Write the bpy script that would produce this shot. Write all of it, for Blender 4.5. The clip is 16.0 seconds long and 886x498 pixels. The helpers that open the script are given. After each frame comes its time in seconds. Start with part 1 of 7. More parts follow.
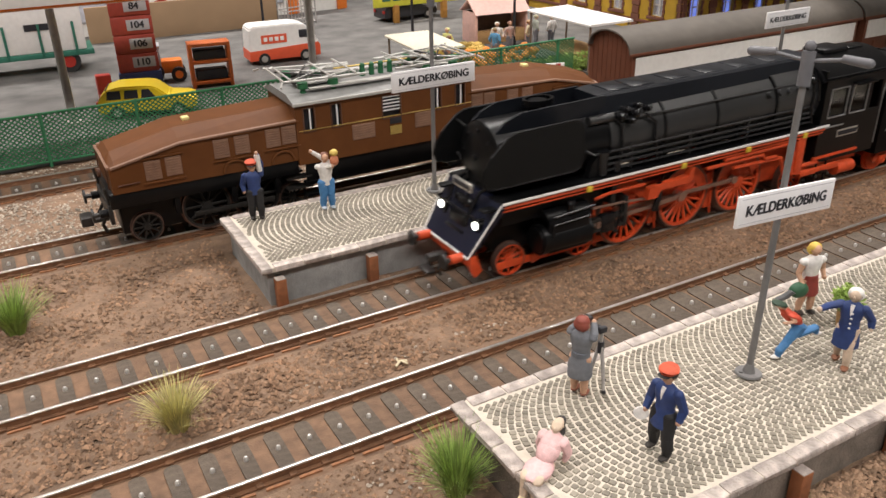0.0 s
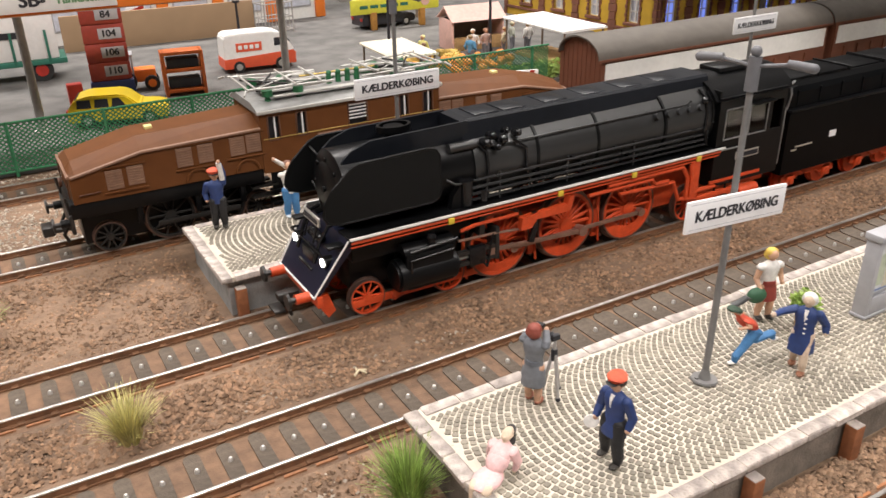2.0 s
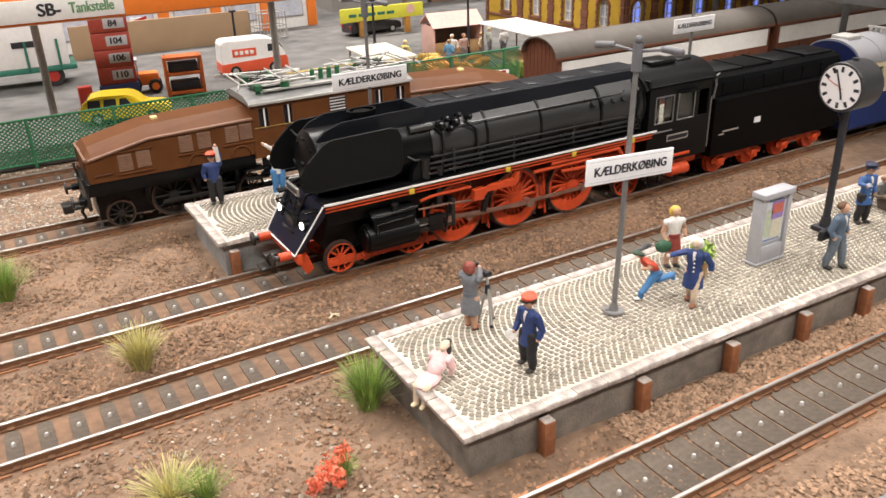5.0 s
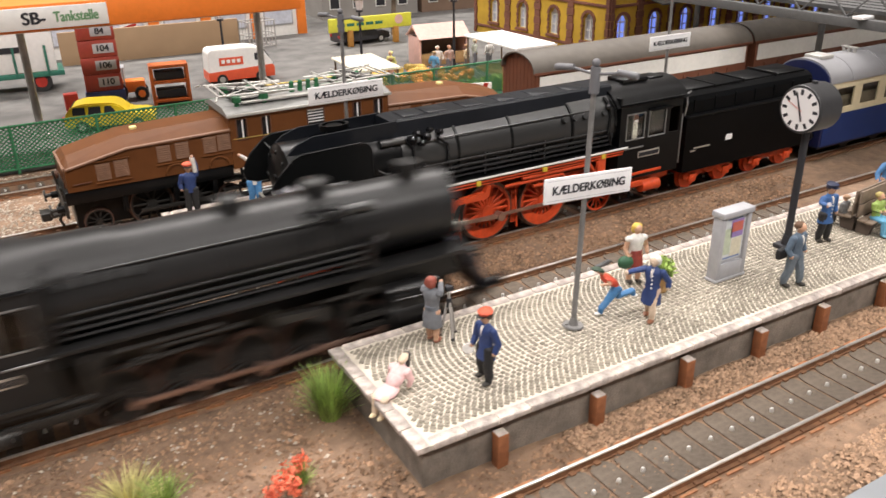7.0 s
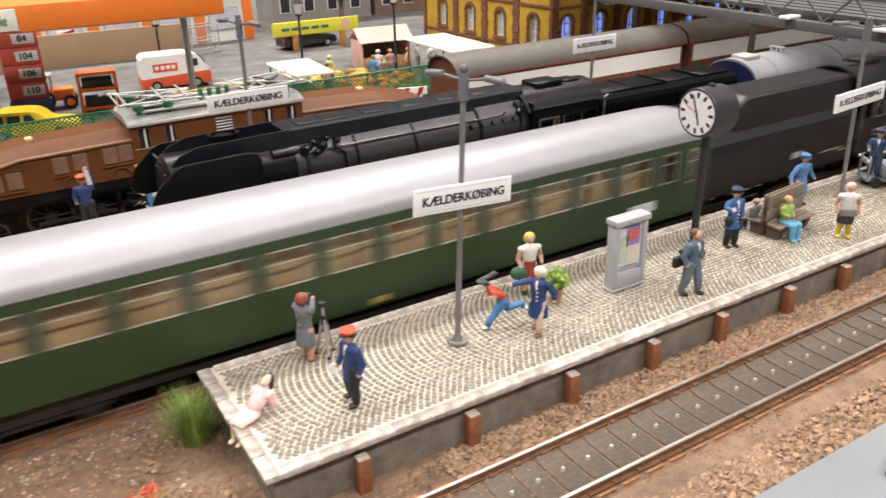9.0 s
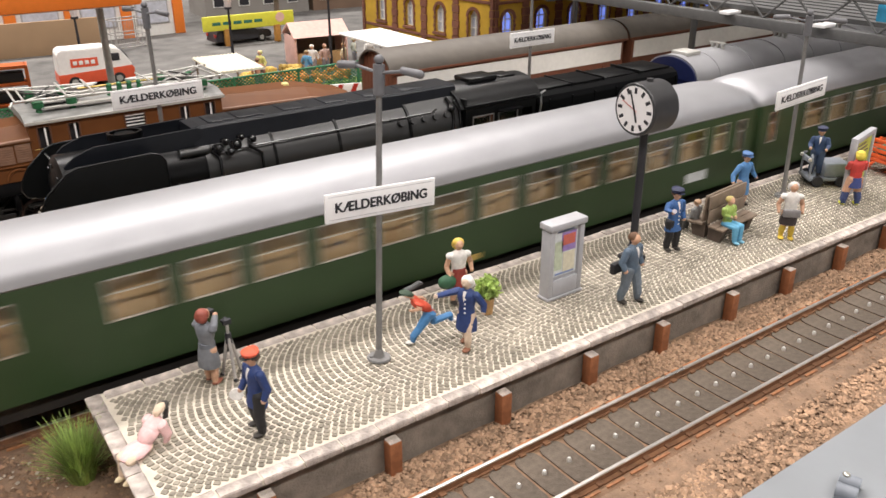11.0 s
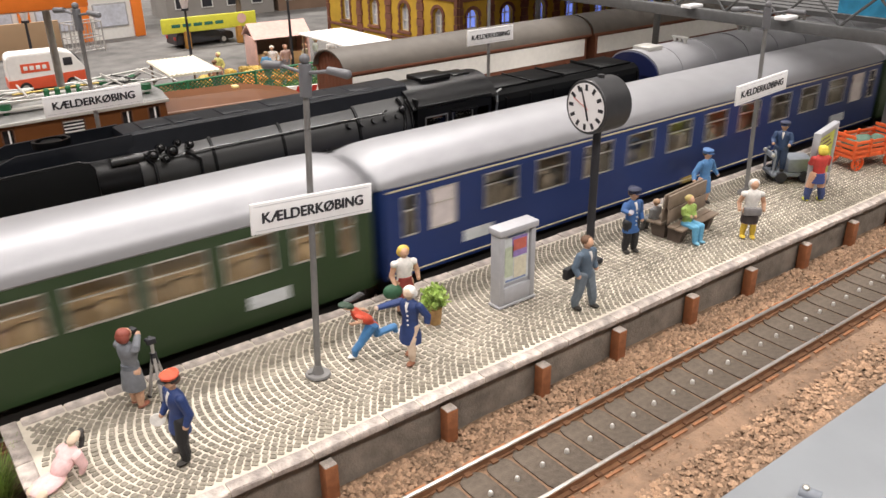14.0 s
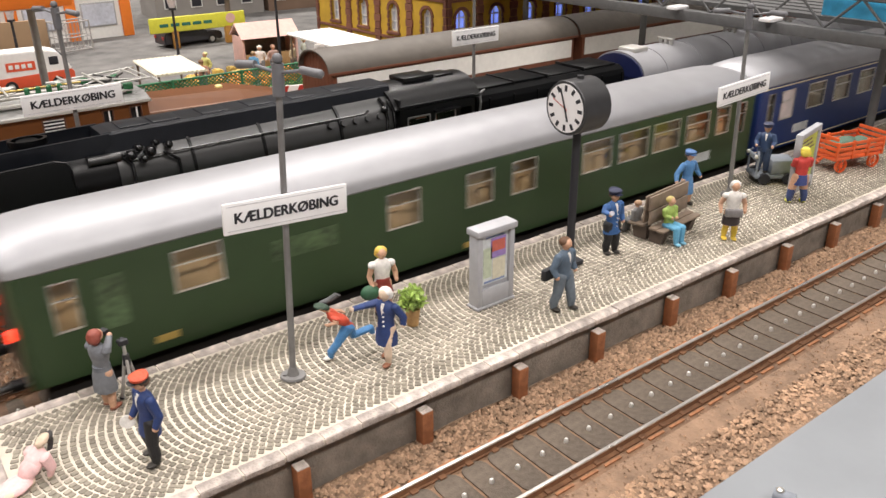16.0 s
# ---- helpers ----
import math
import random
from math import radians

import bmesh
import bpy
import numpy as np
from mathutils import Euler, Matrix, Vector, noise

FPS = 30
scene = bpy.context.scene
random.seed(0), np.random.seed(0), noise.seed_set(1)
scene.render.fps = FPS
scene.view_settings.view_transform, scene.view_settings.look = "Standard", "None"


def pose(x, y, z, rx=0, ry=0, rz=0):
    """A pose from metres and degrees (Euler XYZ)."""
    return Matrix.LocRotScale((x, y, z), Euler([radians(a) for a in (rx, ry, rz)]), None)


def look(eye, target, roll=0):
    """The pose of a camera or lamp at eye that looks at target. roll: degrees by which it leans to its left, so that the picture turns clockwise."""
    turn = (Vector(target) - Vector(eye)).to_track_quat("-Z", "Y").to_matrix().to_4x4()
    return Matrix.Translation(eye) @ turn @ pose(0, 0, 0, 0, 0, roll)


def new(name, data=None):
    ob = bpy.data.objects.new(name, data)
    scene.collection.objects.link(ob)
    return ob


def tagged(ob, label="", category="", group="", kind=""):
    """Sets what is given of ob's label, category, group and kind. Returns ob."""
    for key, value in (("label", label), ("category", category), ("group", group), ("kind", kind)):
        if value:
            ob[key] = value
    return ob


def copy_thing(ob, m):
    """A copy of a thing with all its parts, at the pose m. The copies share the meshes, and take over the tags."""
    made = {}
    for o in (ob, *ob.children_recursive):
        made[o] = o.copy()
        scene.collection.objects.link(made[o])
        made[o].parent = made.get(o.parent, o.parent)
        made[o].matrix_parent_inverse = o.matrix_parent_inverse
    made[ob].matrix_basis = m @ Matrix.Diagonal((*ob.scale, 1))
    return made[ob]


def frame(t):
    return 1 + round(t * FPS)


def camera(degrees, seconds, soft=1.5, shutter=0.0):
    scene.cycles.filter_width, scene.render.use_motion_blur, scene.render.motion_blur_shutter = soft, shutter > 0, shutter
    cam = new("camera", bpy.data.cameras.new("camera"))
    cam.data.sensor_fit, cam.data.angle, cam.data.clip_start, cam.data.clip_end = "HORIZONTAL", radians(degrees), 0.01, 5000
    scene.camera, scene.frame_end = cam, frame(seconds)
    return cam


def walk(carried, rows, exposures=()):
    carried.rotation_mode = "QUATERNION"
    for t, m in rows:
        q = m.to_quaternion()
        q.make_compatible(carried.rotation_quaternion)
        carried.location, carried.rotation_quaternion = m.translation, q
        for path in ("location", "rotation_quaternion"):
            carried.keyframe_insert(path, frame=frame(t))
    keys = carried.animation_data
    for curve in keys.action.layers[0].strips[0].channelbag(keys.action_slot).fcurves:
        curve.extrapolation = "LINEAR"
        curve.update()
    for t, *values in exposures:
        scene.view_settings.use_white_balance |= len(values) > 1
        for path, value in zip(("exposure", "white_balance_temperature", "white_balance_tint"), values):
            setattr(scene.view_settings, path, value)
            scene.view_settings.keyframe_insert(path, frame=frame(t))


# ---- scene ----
cam = camera(57.63, 16.0, shutter=0.9)
PATH = [
    (0, (-0.639, -0.061, 11.129), (0.236, 1.509, 10.252), -1.0),
    (0.5, (-0.449, 0.068, 11.004), (0.418, 1.643, 10.128), -1.3),
    (1, (-0.403, 0.068, 10.958), (0.467, 1.644, 10.086), -1.4),
    (1.5, (0.033, -0.092, 10.99), (0.917, 1.478, 10.123), -1.3),
    (2, (0.175, -0.377, 11.078), (1.075, 1.187, 10.216), -1.1),
    (2.5, (0.227, -0.684, 11.003), (1.132, 0.881, 10.148), -1.1),
    (3, (0.173, -1.105, 11.01), (1.074, 0.464, 10.159), -0.9),
    (3.5, (-0.258, -1.926, 11.126), (0.643, -0.354, 10.28), -1.3),
    (4, (-0.624, -3.111, 11.191), (0.276, -1.536, 10.35), -1.8),
    (6.5, (-1.004, -5.702, 11.858), (-0.09, -4.13, 11.025), -1.0),
    (7, (-0.321, -5.648, 11.878), (0.596, -4.074, 11.052), -0.8),
    (7.5, (0.286, -6.067, 11.972), (1.205, -4.492, 11.149), -1.0),
    (8, (0.998, -6.264, 11.754), (1.923, -4.693, 10.932), -1.1),
    (8.5, (1.872, -6.454, 11.807), (2.808, -4.889, 10.987), -1.2),
    (9, (2.757, -6.388, 11.749), (3.707, -4.832, 10.927), -1.2),
    (9.5, (3.37, -6.244, 11.77), (4.354, -4.71, 10.946), -1.0),
    (10, (3.793, -5.877, 11.588), (4.807, -4.362, 10.764), -0.7),
    (12.5, (5.289, -5.033, 11.011), (6.368, -3.569, 10.18), -0.2),
    (13, (5.627, -5.227, 11.051), (6.705, -3.762, 10.22), -0.7),
    (13.5, (5.659, -5.073, 10.921), (6.744, -3.613, 10.089), -0.6),
    (14, (5.827, -5.042, 10.951), (6.914, -3.581, 10.123), -0.8),
    (14.5, (5.902, -5.006, 10.96), (6.995, -3.551, 10.131), -0.6),
    (15, (6.06, -5.167, 11.01), (7.154, -3.713, 10.181), -0.8),
    (15.5, (6.16, -5.161, 10.977), (7.258, -3.708, 10.151), -0.6),
    (16, (6.234, -5.233, 10.906), (7.333, -3.78, 10.08), -0.5),
]  # eye, target in centimetres, roll
walk(cam, [(t, look(Vector(e) * 0.01, Vector(g) * 0.01, r)) for t, e, g, r in PATH], [(0, 0.0), (1.5, 0.18), (3.0, 0.4), (4.0, 0.45), (7, 0.42), (8.5, 0.46), (10, 0.35), (12.5, 0.28), (16, 0.29)])

# ---- world and light ----
MM = 0.001
world = bpy.data.worlds.new("hall_air")
world.use_nodes = True
world.node_tree.nodes["Background"].inputs[0].default_value = (1.0, 0.95, 0.91, 1)
world.node_tree.nodes["Background"].inputs[1].default_value = 0.25
scene.world = world
scene.view_settings.exposure = 0.0


def ceiling_lamp(x, y, z, sx, sy, watts, rz=0):
    la = bpy.data.lights.new("hall_light", "AREA")
    la.shape, la.size, la.size_y, la.energy, la.color = "RECTANGLE", sx, sy, watts, (1.0, 0.94, 0.905)
    ob = new("hall_light", la)
    ob.matrix_basis = pose(x, y, z, 0, 0, rz)


for lx in (-0.9, 0.9):
    ceiling_lamp(lx, 0.05, 1.75, 1.5, 0.2, 9)
    ceiling_lamp(lx, 1.25, 1.75, 1.5, 0.2, 38)
    ceiling_lamp(lx, -1.1, 1.75, 1.5, 0.2, 27)


# ---- materials ----
def mat(name, color, rough=0.6, metal=0.0, vary=0.12, scale=400.0, bump=0.0, bscale=1500.0, rand=0.0, island=0.0, coat=0.0, emit=0.0, spec=0.5):
    """A surface with two scales of variation, grain relief, and optional variation from piece to piece."""
    m = bpy.data.materials.new(name)
    m.use_nodes = True
    nt = m.node_tree
    n, l = nt.nodes, nt.links
    b = n["Principled BSDF"]
    b.inputs["Roughness"].default_value, b.inputs["Metallic"].default_value = rough, metal
    b.inputs["Coat Weight"].default_value, b.inputs["Specular IOR Level"].default_value = coat, spec
    tc = n.new("ShaderNodeTexCoord")
    n1 = n.new("ShaderNodeTexNoise")
    n1.inputs["Scale"].default_value, n1.inputs["Detail"].default_value = scale, 6
    n2 = n.new("ShaderNodeTexNoise")
    n2.inputs["Scale"].default_value, n2.inputs["Detail"].default_value = scale / 9, 3
    l.new(tc.outputs["Object"], n1.inputs["Vector"])
    l.new(tc.outputs["Object"], n2.inputs["Vector"])
    ad = n.new("ShaderNodeMath")
    ad.operation = "ADD"
    l.new(n1.outputs["Fac"], ad.inputs[0])
    l.new(n2.outputs["Fac"], ad.inputs[1])
    rg = n.new("ShaderNodeMapRange")
    rg.inputs["From Min"].default_value, rg.inputs["From Max"].default_value = 0.6, 1.4
    rg.inputs["To Min"].default_value, rg.inputs["To Max"].default_value = 1 - vary * 2, 1 + vary * 2
    l.new(ad.outputs[0], rg.inputs["Value"])
    last = rg.outputs[0]
    for amount, node, sock in ((rand, "ShaderNodeObjectInfo", "Random"), (island, "ShaderNodeNewGeometry", "Random Per Island")):
        if amount:
            oi = n.new(node)
            r2 = n.new("ShaderNodeMapRange")
            r2.inputs["To Min"].default_value, r2.inputs["To Max"].default_value = 1 - amount, 1 + amount
            l.new(oi.outputs[sock], r2.inputs["Value"])
            mu = n.new("ShaderNodeMath")
            mu.operation = "MULTIPLY"
            l.new(last, mu.inputs[0])
            l.new(r2.outputs[0], mu.inputs[1])
            last = mu.outputs[0]
    vm = n.new("ShaderNodeVectorMath")
    vm.operation = "SCALE"
    vm.inputs[0].default_value = color
    l.new(last, vm.inputs["Scale"])
    l.new(vm.outputs[0], b.inputs["Base Color"])
    rr = n.new("ShaderNodeMapRange")
    rr.inputs["To Min"].default_value, rr.inputs["To Max"].default_value = max(0.02, rough - 0.1), min(1, rough + 0.1)
    l.new(n2.outputs["Fac"], rr.inputs["Value"])
    l.new(rr.outputs[0], b.inputs["Roughness"])
    if bump:
        n3 = n.new("ShaderNodeTexNoise")
        n3.inputs["Scale"].default_value, n3.inputs["Detail"].default_value = bscale, 4
        l.new(tc.outputs["Object"], n3.inputs["Vector"])
        bp = n.new("ShaderNodeBump")
        bp.inputs["Strength"].default_value, bp.inputs["Distance"].default_value = bump, 0.0006
        l.new(n3.outputs["Fac"], bp.inputs["Height"])
        l.new(bp.outputs[0], b.inputs["Normal"])
    if emit:
        b.inputs["Emission Color"].default_value, b.inputs["Emission Strength"].default_value = (*color, 1), emit
    return m


def glass(name, color=(0.9, 0.92, 0.9), rough=0.05):
    m = bpy.data.materials.new(name)
    m.use_nodes = True
    nt = m.node_tree
    nt.nodes.clear()
    o, mx, t, g, f, k2 = (nt.nodes.new("ShaderNode" + k) for k in ("OutputMaterial", "MixShader", "BsdfTransparent", "BsdfGlossy", "LayerWeight", "MapRange"))
    f.inputs["Blend"].default_value = 0.25
    k2.inputs["To Min"].default_value, k2.inputs["To Max"].default_value = 0.02, 0.3
    t.inputs[0].default_value, g.inputs["Roughness"].default_value = (*color, 1), rough
    nt.links.new(f.outputs["Facing"], k2.inputs["Value"])
    nt.links.new(k2.outputs[0], mx.inputs[0])
    nt.links.new(t.outputs[0], mx.inputs[1])
    nt.links.new(g.outputs[0], mx.inputs[2])
    nt.links.new(mx.outputs[0], o.inputs[0])
    return m


M = {}


def dye(name, color=(0.5, 0.5, 0.5), **kw):
    M[name] = mat(name, color, **kw)


dye("earth", (0.21, 0.135, 0.087), rough=0.95, vary=0.25, scale=260, bump=1.0, bscale=900)
dye("stone", (0.265, 0.162, 0.098), rough=0.9, vary=0.15, scale=500, island=0.45)
dye("paleground", (0.36, 0.28, 0.19), rough=0.95, vary=0.22, scale=300, bump=1.0, bscale=900)
dye("sleeper", (0.088, 0.07, 0.054), spec=0.3, rough=0.85, vary=0.2, scale=700, bump=0.4, bscale=2500, island=0.25)
dye("railtop", (0.68, 0.65, 0.61), rough=0.3, metal=0.8, vary=0.08)
dye("railside", (0.16, 0.075, 0.035), rough=0.8, vary=0.25, scale=500)
dye("stud", (0.72, 0.7, 0.67), rough=0.4, metal=0.5)
dye("tinbed", (0.155, 0.088, 0.05), rough=0.75, vary=0.3, scale=300, bump=0.35, bscale=1800)
dye("tinlip", (0.36, 0.15, 0.06), rough=0.7, vary=0.3, scale=400)
dye("cobble", (0.215, 0.192, 0.152), rough=0.85, vary=0.15, scale=500, island=0.22, rand=0.2)
dye("joint", (0.6, 0.54, 0.45), rough=0.9, vary=0.1, scale=300, bump=0.3)
dye("kerb", (0.46, 0.4, 0.36), rough=0.9, vary=0.32, scale=350, bump=0.6, rand=0.18)
dye("plinth", (0.2, 0.17, 0.14), rough=0.9, vary=0.25, scale=250, bump=0.5)
dye("plinthgrey", (0.3, 0.3, 0.29), rough=0.85, vary=0.18, scale=250, bump=0.4)
dye("rust", (0.27, 0.10, 0.04), rough=0.8, vary=0.2, scale=500, bump=0.3)
dye("black", (0.0035, 0.0037, 0.0042), spec=0.26, rough=0.34, vary=0.2, scale=300, bump=0.05)
dye("blackgloss", (0.007, 0.007, 0.008), rough=0.22, vary=0.2, scale=300)
dye("boiler", (0.009, 0.0095, 0.01), rough=0.43, vary=0.2, scale=200, spec=1.0)
dye("red", (0.62, 0.075, 0.02), rough=0.45, vary=0.12, scale=500)
dye("white", (0.8, 0.79, 0.76), rough=0.5, vary=0.04)
dye("signwhite", (0.85, 0.84, 0.84), rough=0.45, vary=0.03)
dye("ink", (0.02, 0.02, 0.025), rough=0.6, vary=0.05)
dye("polegrey", (0.2, 0.195, 0.19), rough=0.5, metal=0.2, vary=0.12)
dye("plasticgrey", (0.4, 0.4, 0.42), rough=0.5, vary=0.06)
dye("crocbrown", (0.122, 0.044, 0.013), spec=0.2, rough=0.5, vary=0.1, scale=150)
dye("crocdark", (0.1, 0.04, 0.02), rough=0.5, vary=0.1)
dye("grille", (0.25, 0.14, 0.09), rough=0.6, vary=0.12)
dye("roofgrey", (0.23, 0.23, 0.22), rough=0.55, vary=0.12)
dye("roofsilver", (0.345, 0.345, 0.36), rough=0.47, metal=0.45, vary=0.05, scale=120)
dye("coachgreen", spec=0.4, color=(0.03, 0.056, 0.022), rough=0.4, vary=0.06, scale=120)
dye("coachblue", spec=0.4, color=(0.013, 0.033, 0.135), rough=0.4, vary=0.06, scale=120)
dye("wagonbrown", (0.15, 0.05, 0.025), rough=0.6, vary=0.1, scale=200)
dye("wagonroof", (0.115, 0.1, 0.084), rough=0.6, vary=0.1, scale=200)
dye("asphalt", (0.132, 0.127, 0.12), rough=0.85, vary=0.3, scale=70, bump=0.3)
dye("tablegrey", (0.225, 0.24, 0.255), rough=0.5, vary=0.06, scale=60)
dye("hallwall", (0.35, 0.32, 0.28), rough=0.9, vary=0.05, scale=6)
dye("hallfloor", (0.2, 0.17, 0.14), rough=0.7, vary=0.1, scale=6)


# ---- mesh helpers, in millimetres ----
def B():
    return bmesh.new()


def box(bm, x0, x1, y0, y1, z0, z1, bevel=0.0, m=None):
    r = bmesh.ops.create_cube(bm, size=1)
    v = r["verts"]
    bmesh.ops.transform(bm, verts=v, matrix=Matrix.Translation(((x0 + x1) / 2, (y0 + y1) / 2, (z0 + z1) / 2)) @ Matrix.Diagonal((x1 - x0, y1 - y0, z1 - z0, 1)))
    if bevel:
        e = list({e for q in v for e in q.link_edges})
        r = bmesh.ops.bevel(bm, geom=e, offset=bevel, segments=2, affect="EDGES", profile=0.5)
        v = list({q for f in r["faces"] for q in f.verts} | {q for q in v if q.is_valid})
    if m:
        bmesh.ops.transform(bm, verts=v, matrix=m)
    return v


def cyl(bm, p0, p1, r0, r1=None, n=16, caps=True):
    p0, p1 = Vector(p0), Vector(p1)
    d = p1 - p0
    r = bmesh.ops.create_cone(bm, cap_ends=caps, segments=n, radius1=r0, radius2=r0 if r1 is None else r1, depth=d.length)
    q = d.to_track_quat("Z", "Y").to_matrix().to_4x4()
    bmesh.ops.transform(bm, verts=r["verts"], matrix=Matrix.Translation((p0 + p1) / 2) @ q)
    return r["verts"]


def ball(bm, c, r, s=(1, 1, 1), n=12, m=8):
    v = bmesh.ops.create_uvsphere(bm, u_segments=n, v_segments=m, radius=r)["verts"]
    bmesh.ops.transform(bm, verts=v, matrix=Matrix.Translation(c) @ Matrix.Diagonal((*s, 1)))
    return v


def tube(bm, pts, r, n=8):
    for a, b in zip(pts, pts[1:]):
        cyl(bm, a, b, r, n=n)
    for p in pts[1:-1]:
        ball(bm, p, r, n=n, m=6)


def prism(bm, prof, a0, a1, axis="x", caps=True):
    """Extrudes a profile: along x it is (y, z), along y it is (x, z), along z it is (x, y)."""
    put = {"x": lambda p, a: (a, p[0], p[1]), "y": lambda p, a: (p[0], a, p[1]), "z": lambda p, a: (p[0], p[1], a)}[axis]
    A = [bm.verts.new(put(p, a0)) for p in prof]
    Z = [bm.verts.new(put(p, a1)) for p in prof]
    k = len(prof)
    fs = [bm.faces.new((A[i], A[(i + 1) % k], Z[(i + 1) % k], Z[i])) for i in range(k)]
    if caps:
        fs += [bm.faces.new(A), bm.faces.new(Z)]
    bmesh.ops.recalc_face_normals(bm, faces=fs)
    return A + Z


def loft(bm, rings, close=True):
    """Skins rings of equal length; ends are capped."""
    R = [[bm.verts.new(p) for p in ring] for ring in rings]
    fs = []
    for a, b in zip(R, R[1:]):
        k = len(a)
        fs += [bm.faces.new((a[i], a[(i + 1) % k], b[(i + 1) % k], b[i])) for i in range(k)]
    if close:
        fs += [bm.faces.new(R[0]), bm.faces.new(R[-1])]
    bmesh.ops.recalc_face_normals(bm, faces=fs)


def mesh_of(name, bm, material, smooth=True):
    bmesh.ops.scale(bm, verts=bm.verts, vec=(MM, MM, MM))
    me = bpy.data.meshes.new(name)
    bm.to_mesh(me)
    bm.free()
    if smooth:
        me.shade_smooth()
        me.set_sharp_from_angle(angle=radians(35))
    me.materials.append(M[material] if isinstance(material, str) else material)
    return me


def part(name, bm, material, parent=None, label="", smooth=True, at=None):
    ob = new(name, mesh_of(name, bm, material, smooth))
    if parent:
        ob.parent = parent
    if at is not None:
        ob.matrix_basis = at
    if label:
        ob["label"] = label
    return ob


def at(x, y, z=0, rz=0, rx=0, ry=0):
    return pose(x * MM, y * MM, z * MM, rx, ry, rz)


def thing(name, label, category, m=None, group="", kind=""):
    ob = new(name)
    ob.empty_display_size = 0.005
    if m is not None:
        ob.matrix_basis = m
    return tagged(ob, label, category, group, kind)


def solo(name, bm, material, label, category, m=None, group="", kind="", smooth=True):
    ob = part(name, bm, material, None, "", smooth, m)
    return tagged(ob, label, category, group, kind)


def arc(cy, cz, r, a0, a1, n, ry=None):
    return [(cy + r * math.cos(radians(a0 + (a1 - a0) * i / n)), cz + (ry or r) * math.sin(radians(a0 + (a1 - a0) * i / n))) for i in range(n + 1)]


RAIL = -11.0  # rail top; platform top is 0
GROUND = -13.6

# ---- the layout's ground and road ----
def ground_sheet():
    xs = [-2700, -1500, -700, -300, -120] + [-60 + 4 * i for i in range(156)] + [620, 800, 1100, 1600]
    ys = [-60 + 4 * i for i in range(113)] + [392]
    v, f = [], []
    tracks = (55, 149, 200, 289, 364)
    for x in xs:
        for y in ys:
            near = min(abs(y - t) for t in tracks)
            z = GROUND + 0.9 * noise.noise(Vector((x / 14, y / 14, 0))) + 0.5 * noise.noise(Vector((x / 4, y / 4, 3)))
            z = GROUND - 0.1 if near < 16 else max(z, GROUND - 0.6)
            v.append((x * MM, y * MM, z * MM))
    n = len(ys)
    for i in range(len(xs) - 1):
        for j in range(n - 1):
            f.append((i * n + j, (i + 1) * n + j, (i + 1) * n + j + 1, i * n + j + 1))
    me = bpy.data.meshes.new("ground")
    me.from_pydata(v, [], f)
    me.shade_smooth()
    me.materials.append(M["earth"])
    tagged(new("ground", me), "brown earth and fine ballast ground of the model layout", "ground", kind="structure")


def grains(name, label, areas, count, lo, hi, material, seed, zoff=0.0):
    """Loose stones as one mesh of small uneven lumps."""
    rng = np.random.default_rng(seed)
    w = np.array([(a[1] - a[0]) * (a[3] - a[2]) for a in areas], float)
    pick = rng.choice(len(areas), count, p=w / w.sum())
    A = np.array(areas, float)[pick]
    x = A[:, 0] + rng.random(count) * (A[:, 1] - A[:, 0])
    y = A[:, 2] + rng.random(count) * (A[:, 3] - A[:, 2])
    r = lo + (hi - lo) * rng.random(count) ** 2.0
    base = np.array([(1, 0, 0), (0, 1, 0), (-1, 0, 0), (0, -1, 0), (0, 0, 0.75), (0, 0, -0.6)], float)
    V = base[None] * r[:, None, None] * (0.65 + 0.7 * rng.random((count, 6, 1)))
    a = rng.random(count) * 6.28
    c, s = np.cos(a)[:, None], np.sin(a)[:, None]
    X = V[:, :, 0] * c - V[:, :, 1] * s
    Y = V[:, :, 0] * s + V[:, :, 1] * c
    tilt = (rng.random((count, 1)) - 0.5) * 0.9
    Z = V[:, :, 2] + X * tilt
    P = np.stack([X + x[:, None], Y + y[:, None], Z + GROUND + zoff + 0.25 * r[:, None]], 2).reshape(-1, 3) * MM
    F = np.array([(0, 1, 4), (1, 2, 4), (2, 3, 4), (3, 0, 4), (1, 0, 5), (2, 1, 5), (3, 2, 5), (0, 3, 5)])
    F = (F[None] + 6 * np.arange(count)[:, None, None]).reshape(-1, 3)
    me = bpy.data.meshes.new(name)
    me.from_pydata(P.tolist(), [], F.tolist())
    me.materials.append(M[material])
    tagged(new(name, me), label, "gravel", kind="stuff")


ground_sheet()
bm = B()
box(bm, -2700, 1600, -60, 392, -70, -16)
solo("baseboard", bm, "plinth", "brown timber baseboard under the layout", "baseboard", kind="structure")
bm = B()
box(bm, -2700, 1600, 392, 1500, -70, -11)
solo("road", bm, "asphalt", "worn grey asphalt town road and square", "road", kind="structure")
bm = B()
box(bm, -2700, 1600, -400, 23.5, -30, -12.2, 0.8)
solo("table_edge", bm, "tablegrey", "smooth grey painted border board of the layout", "board", kind="structure")

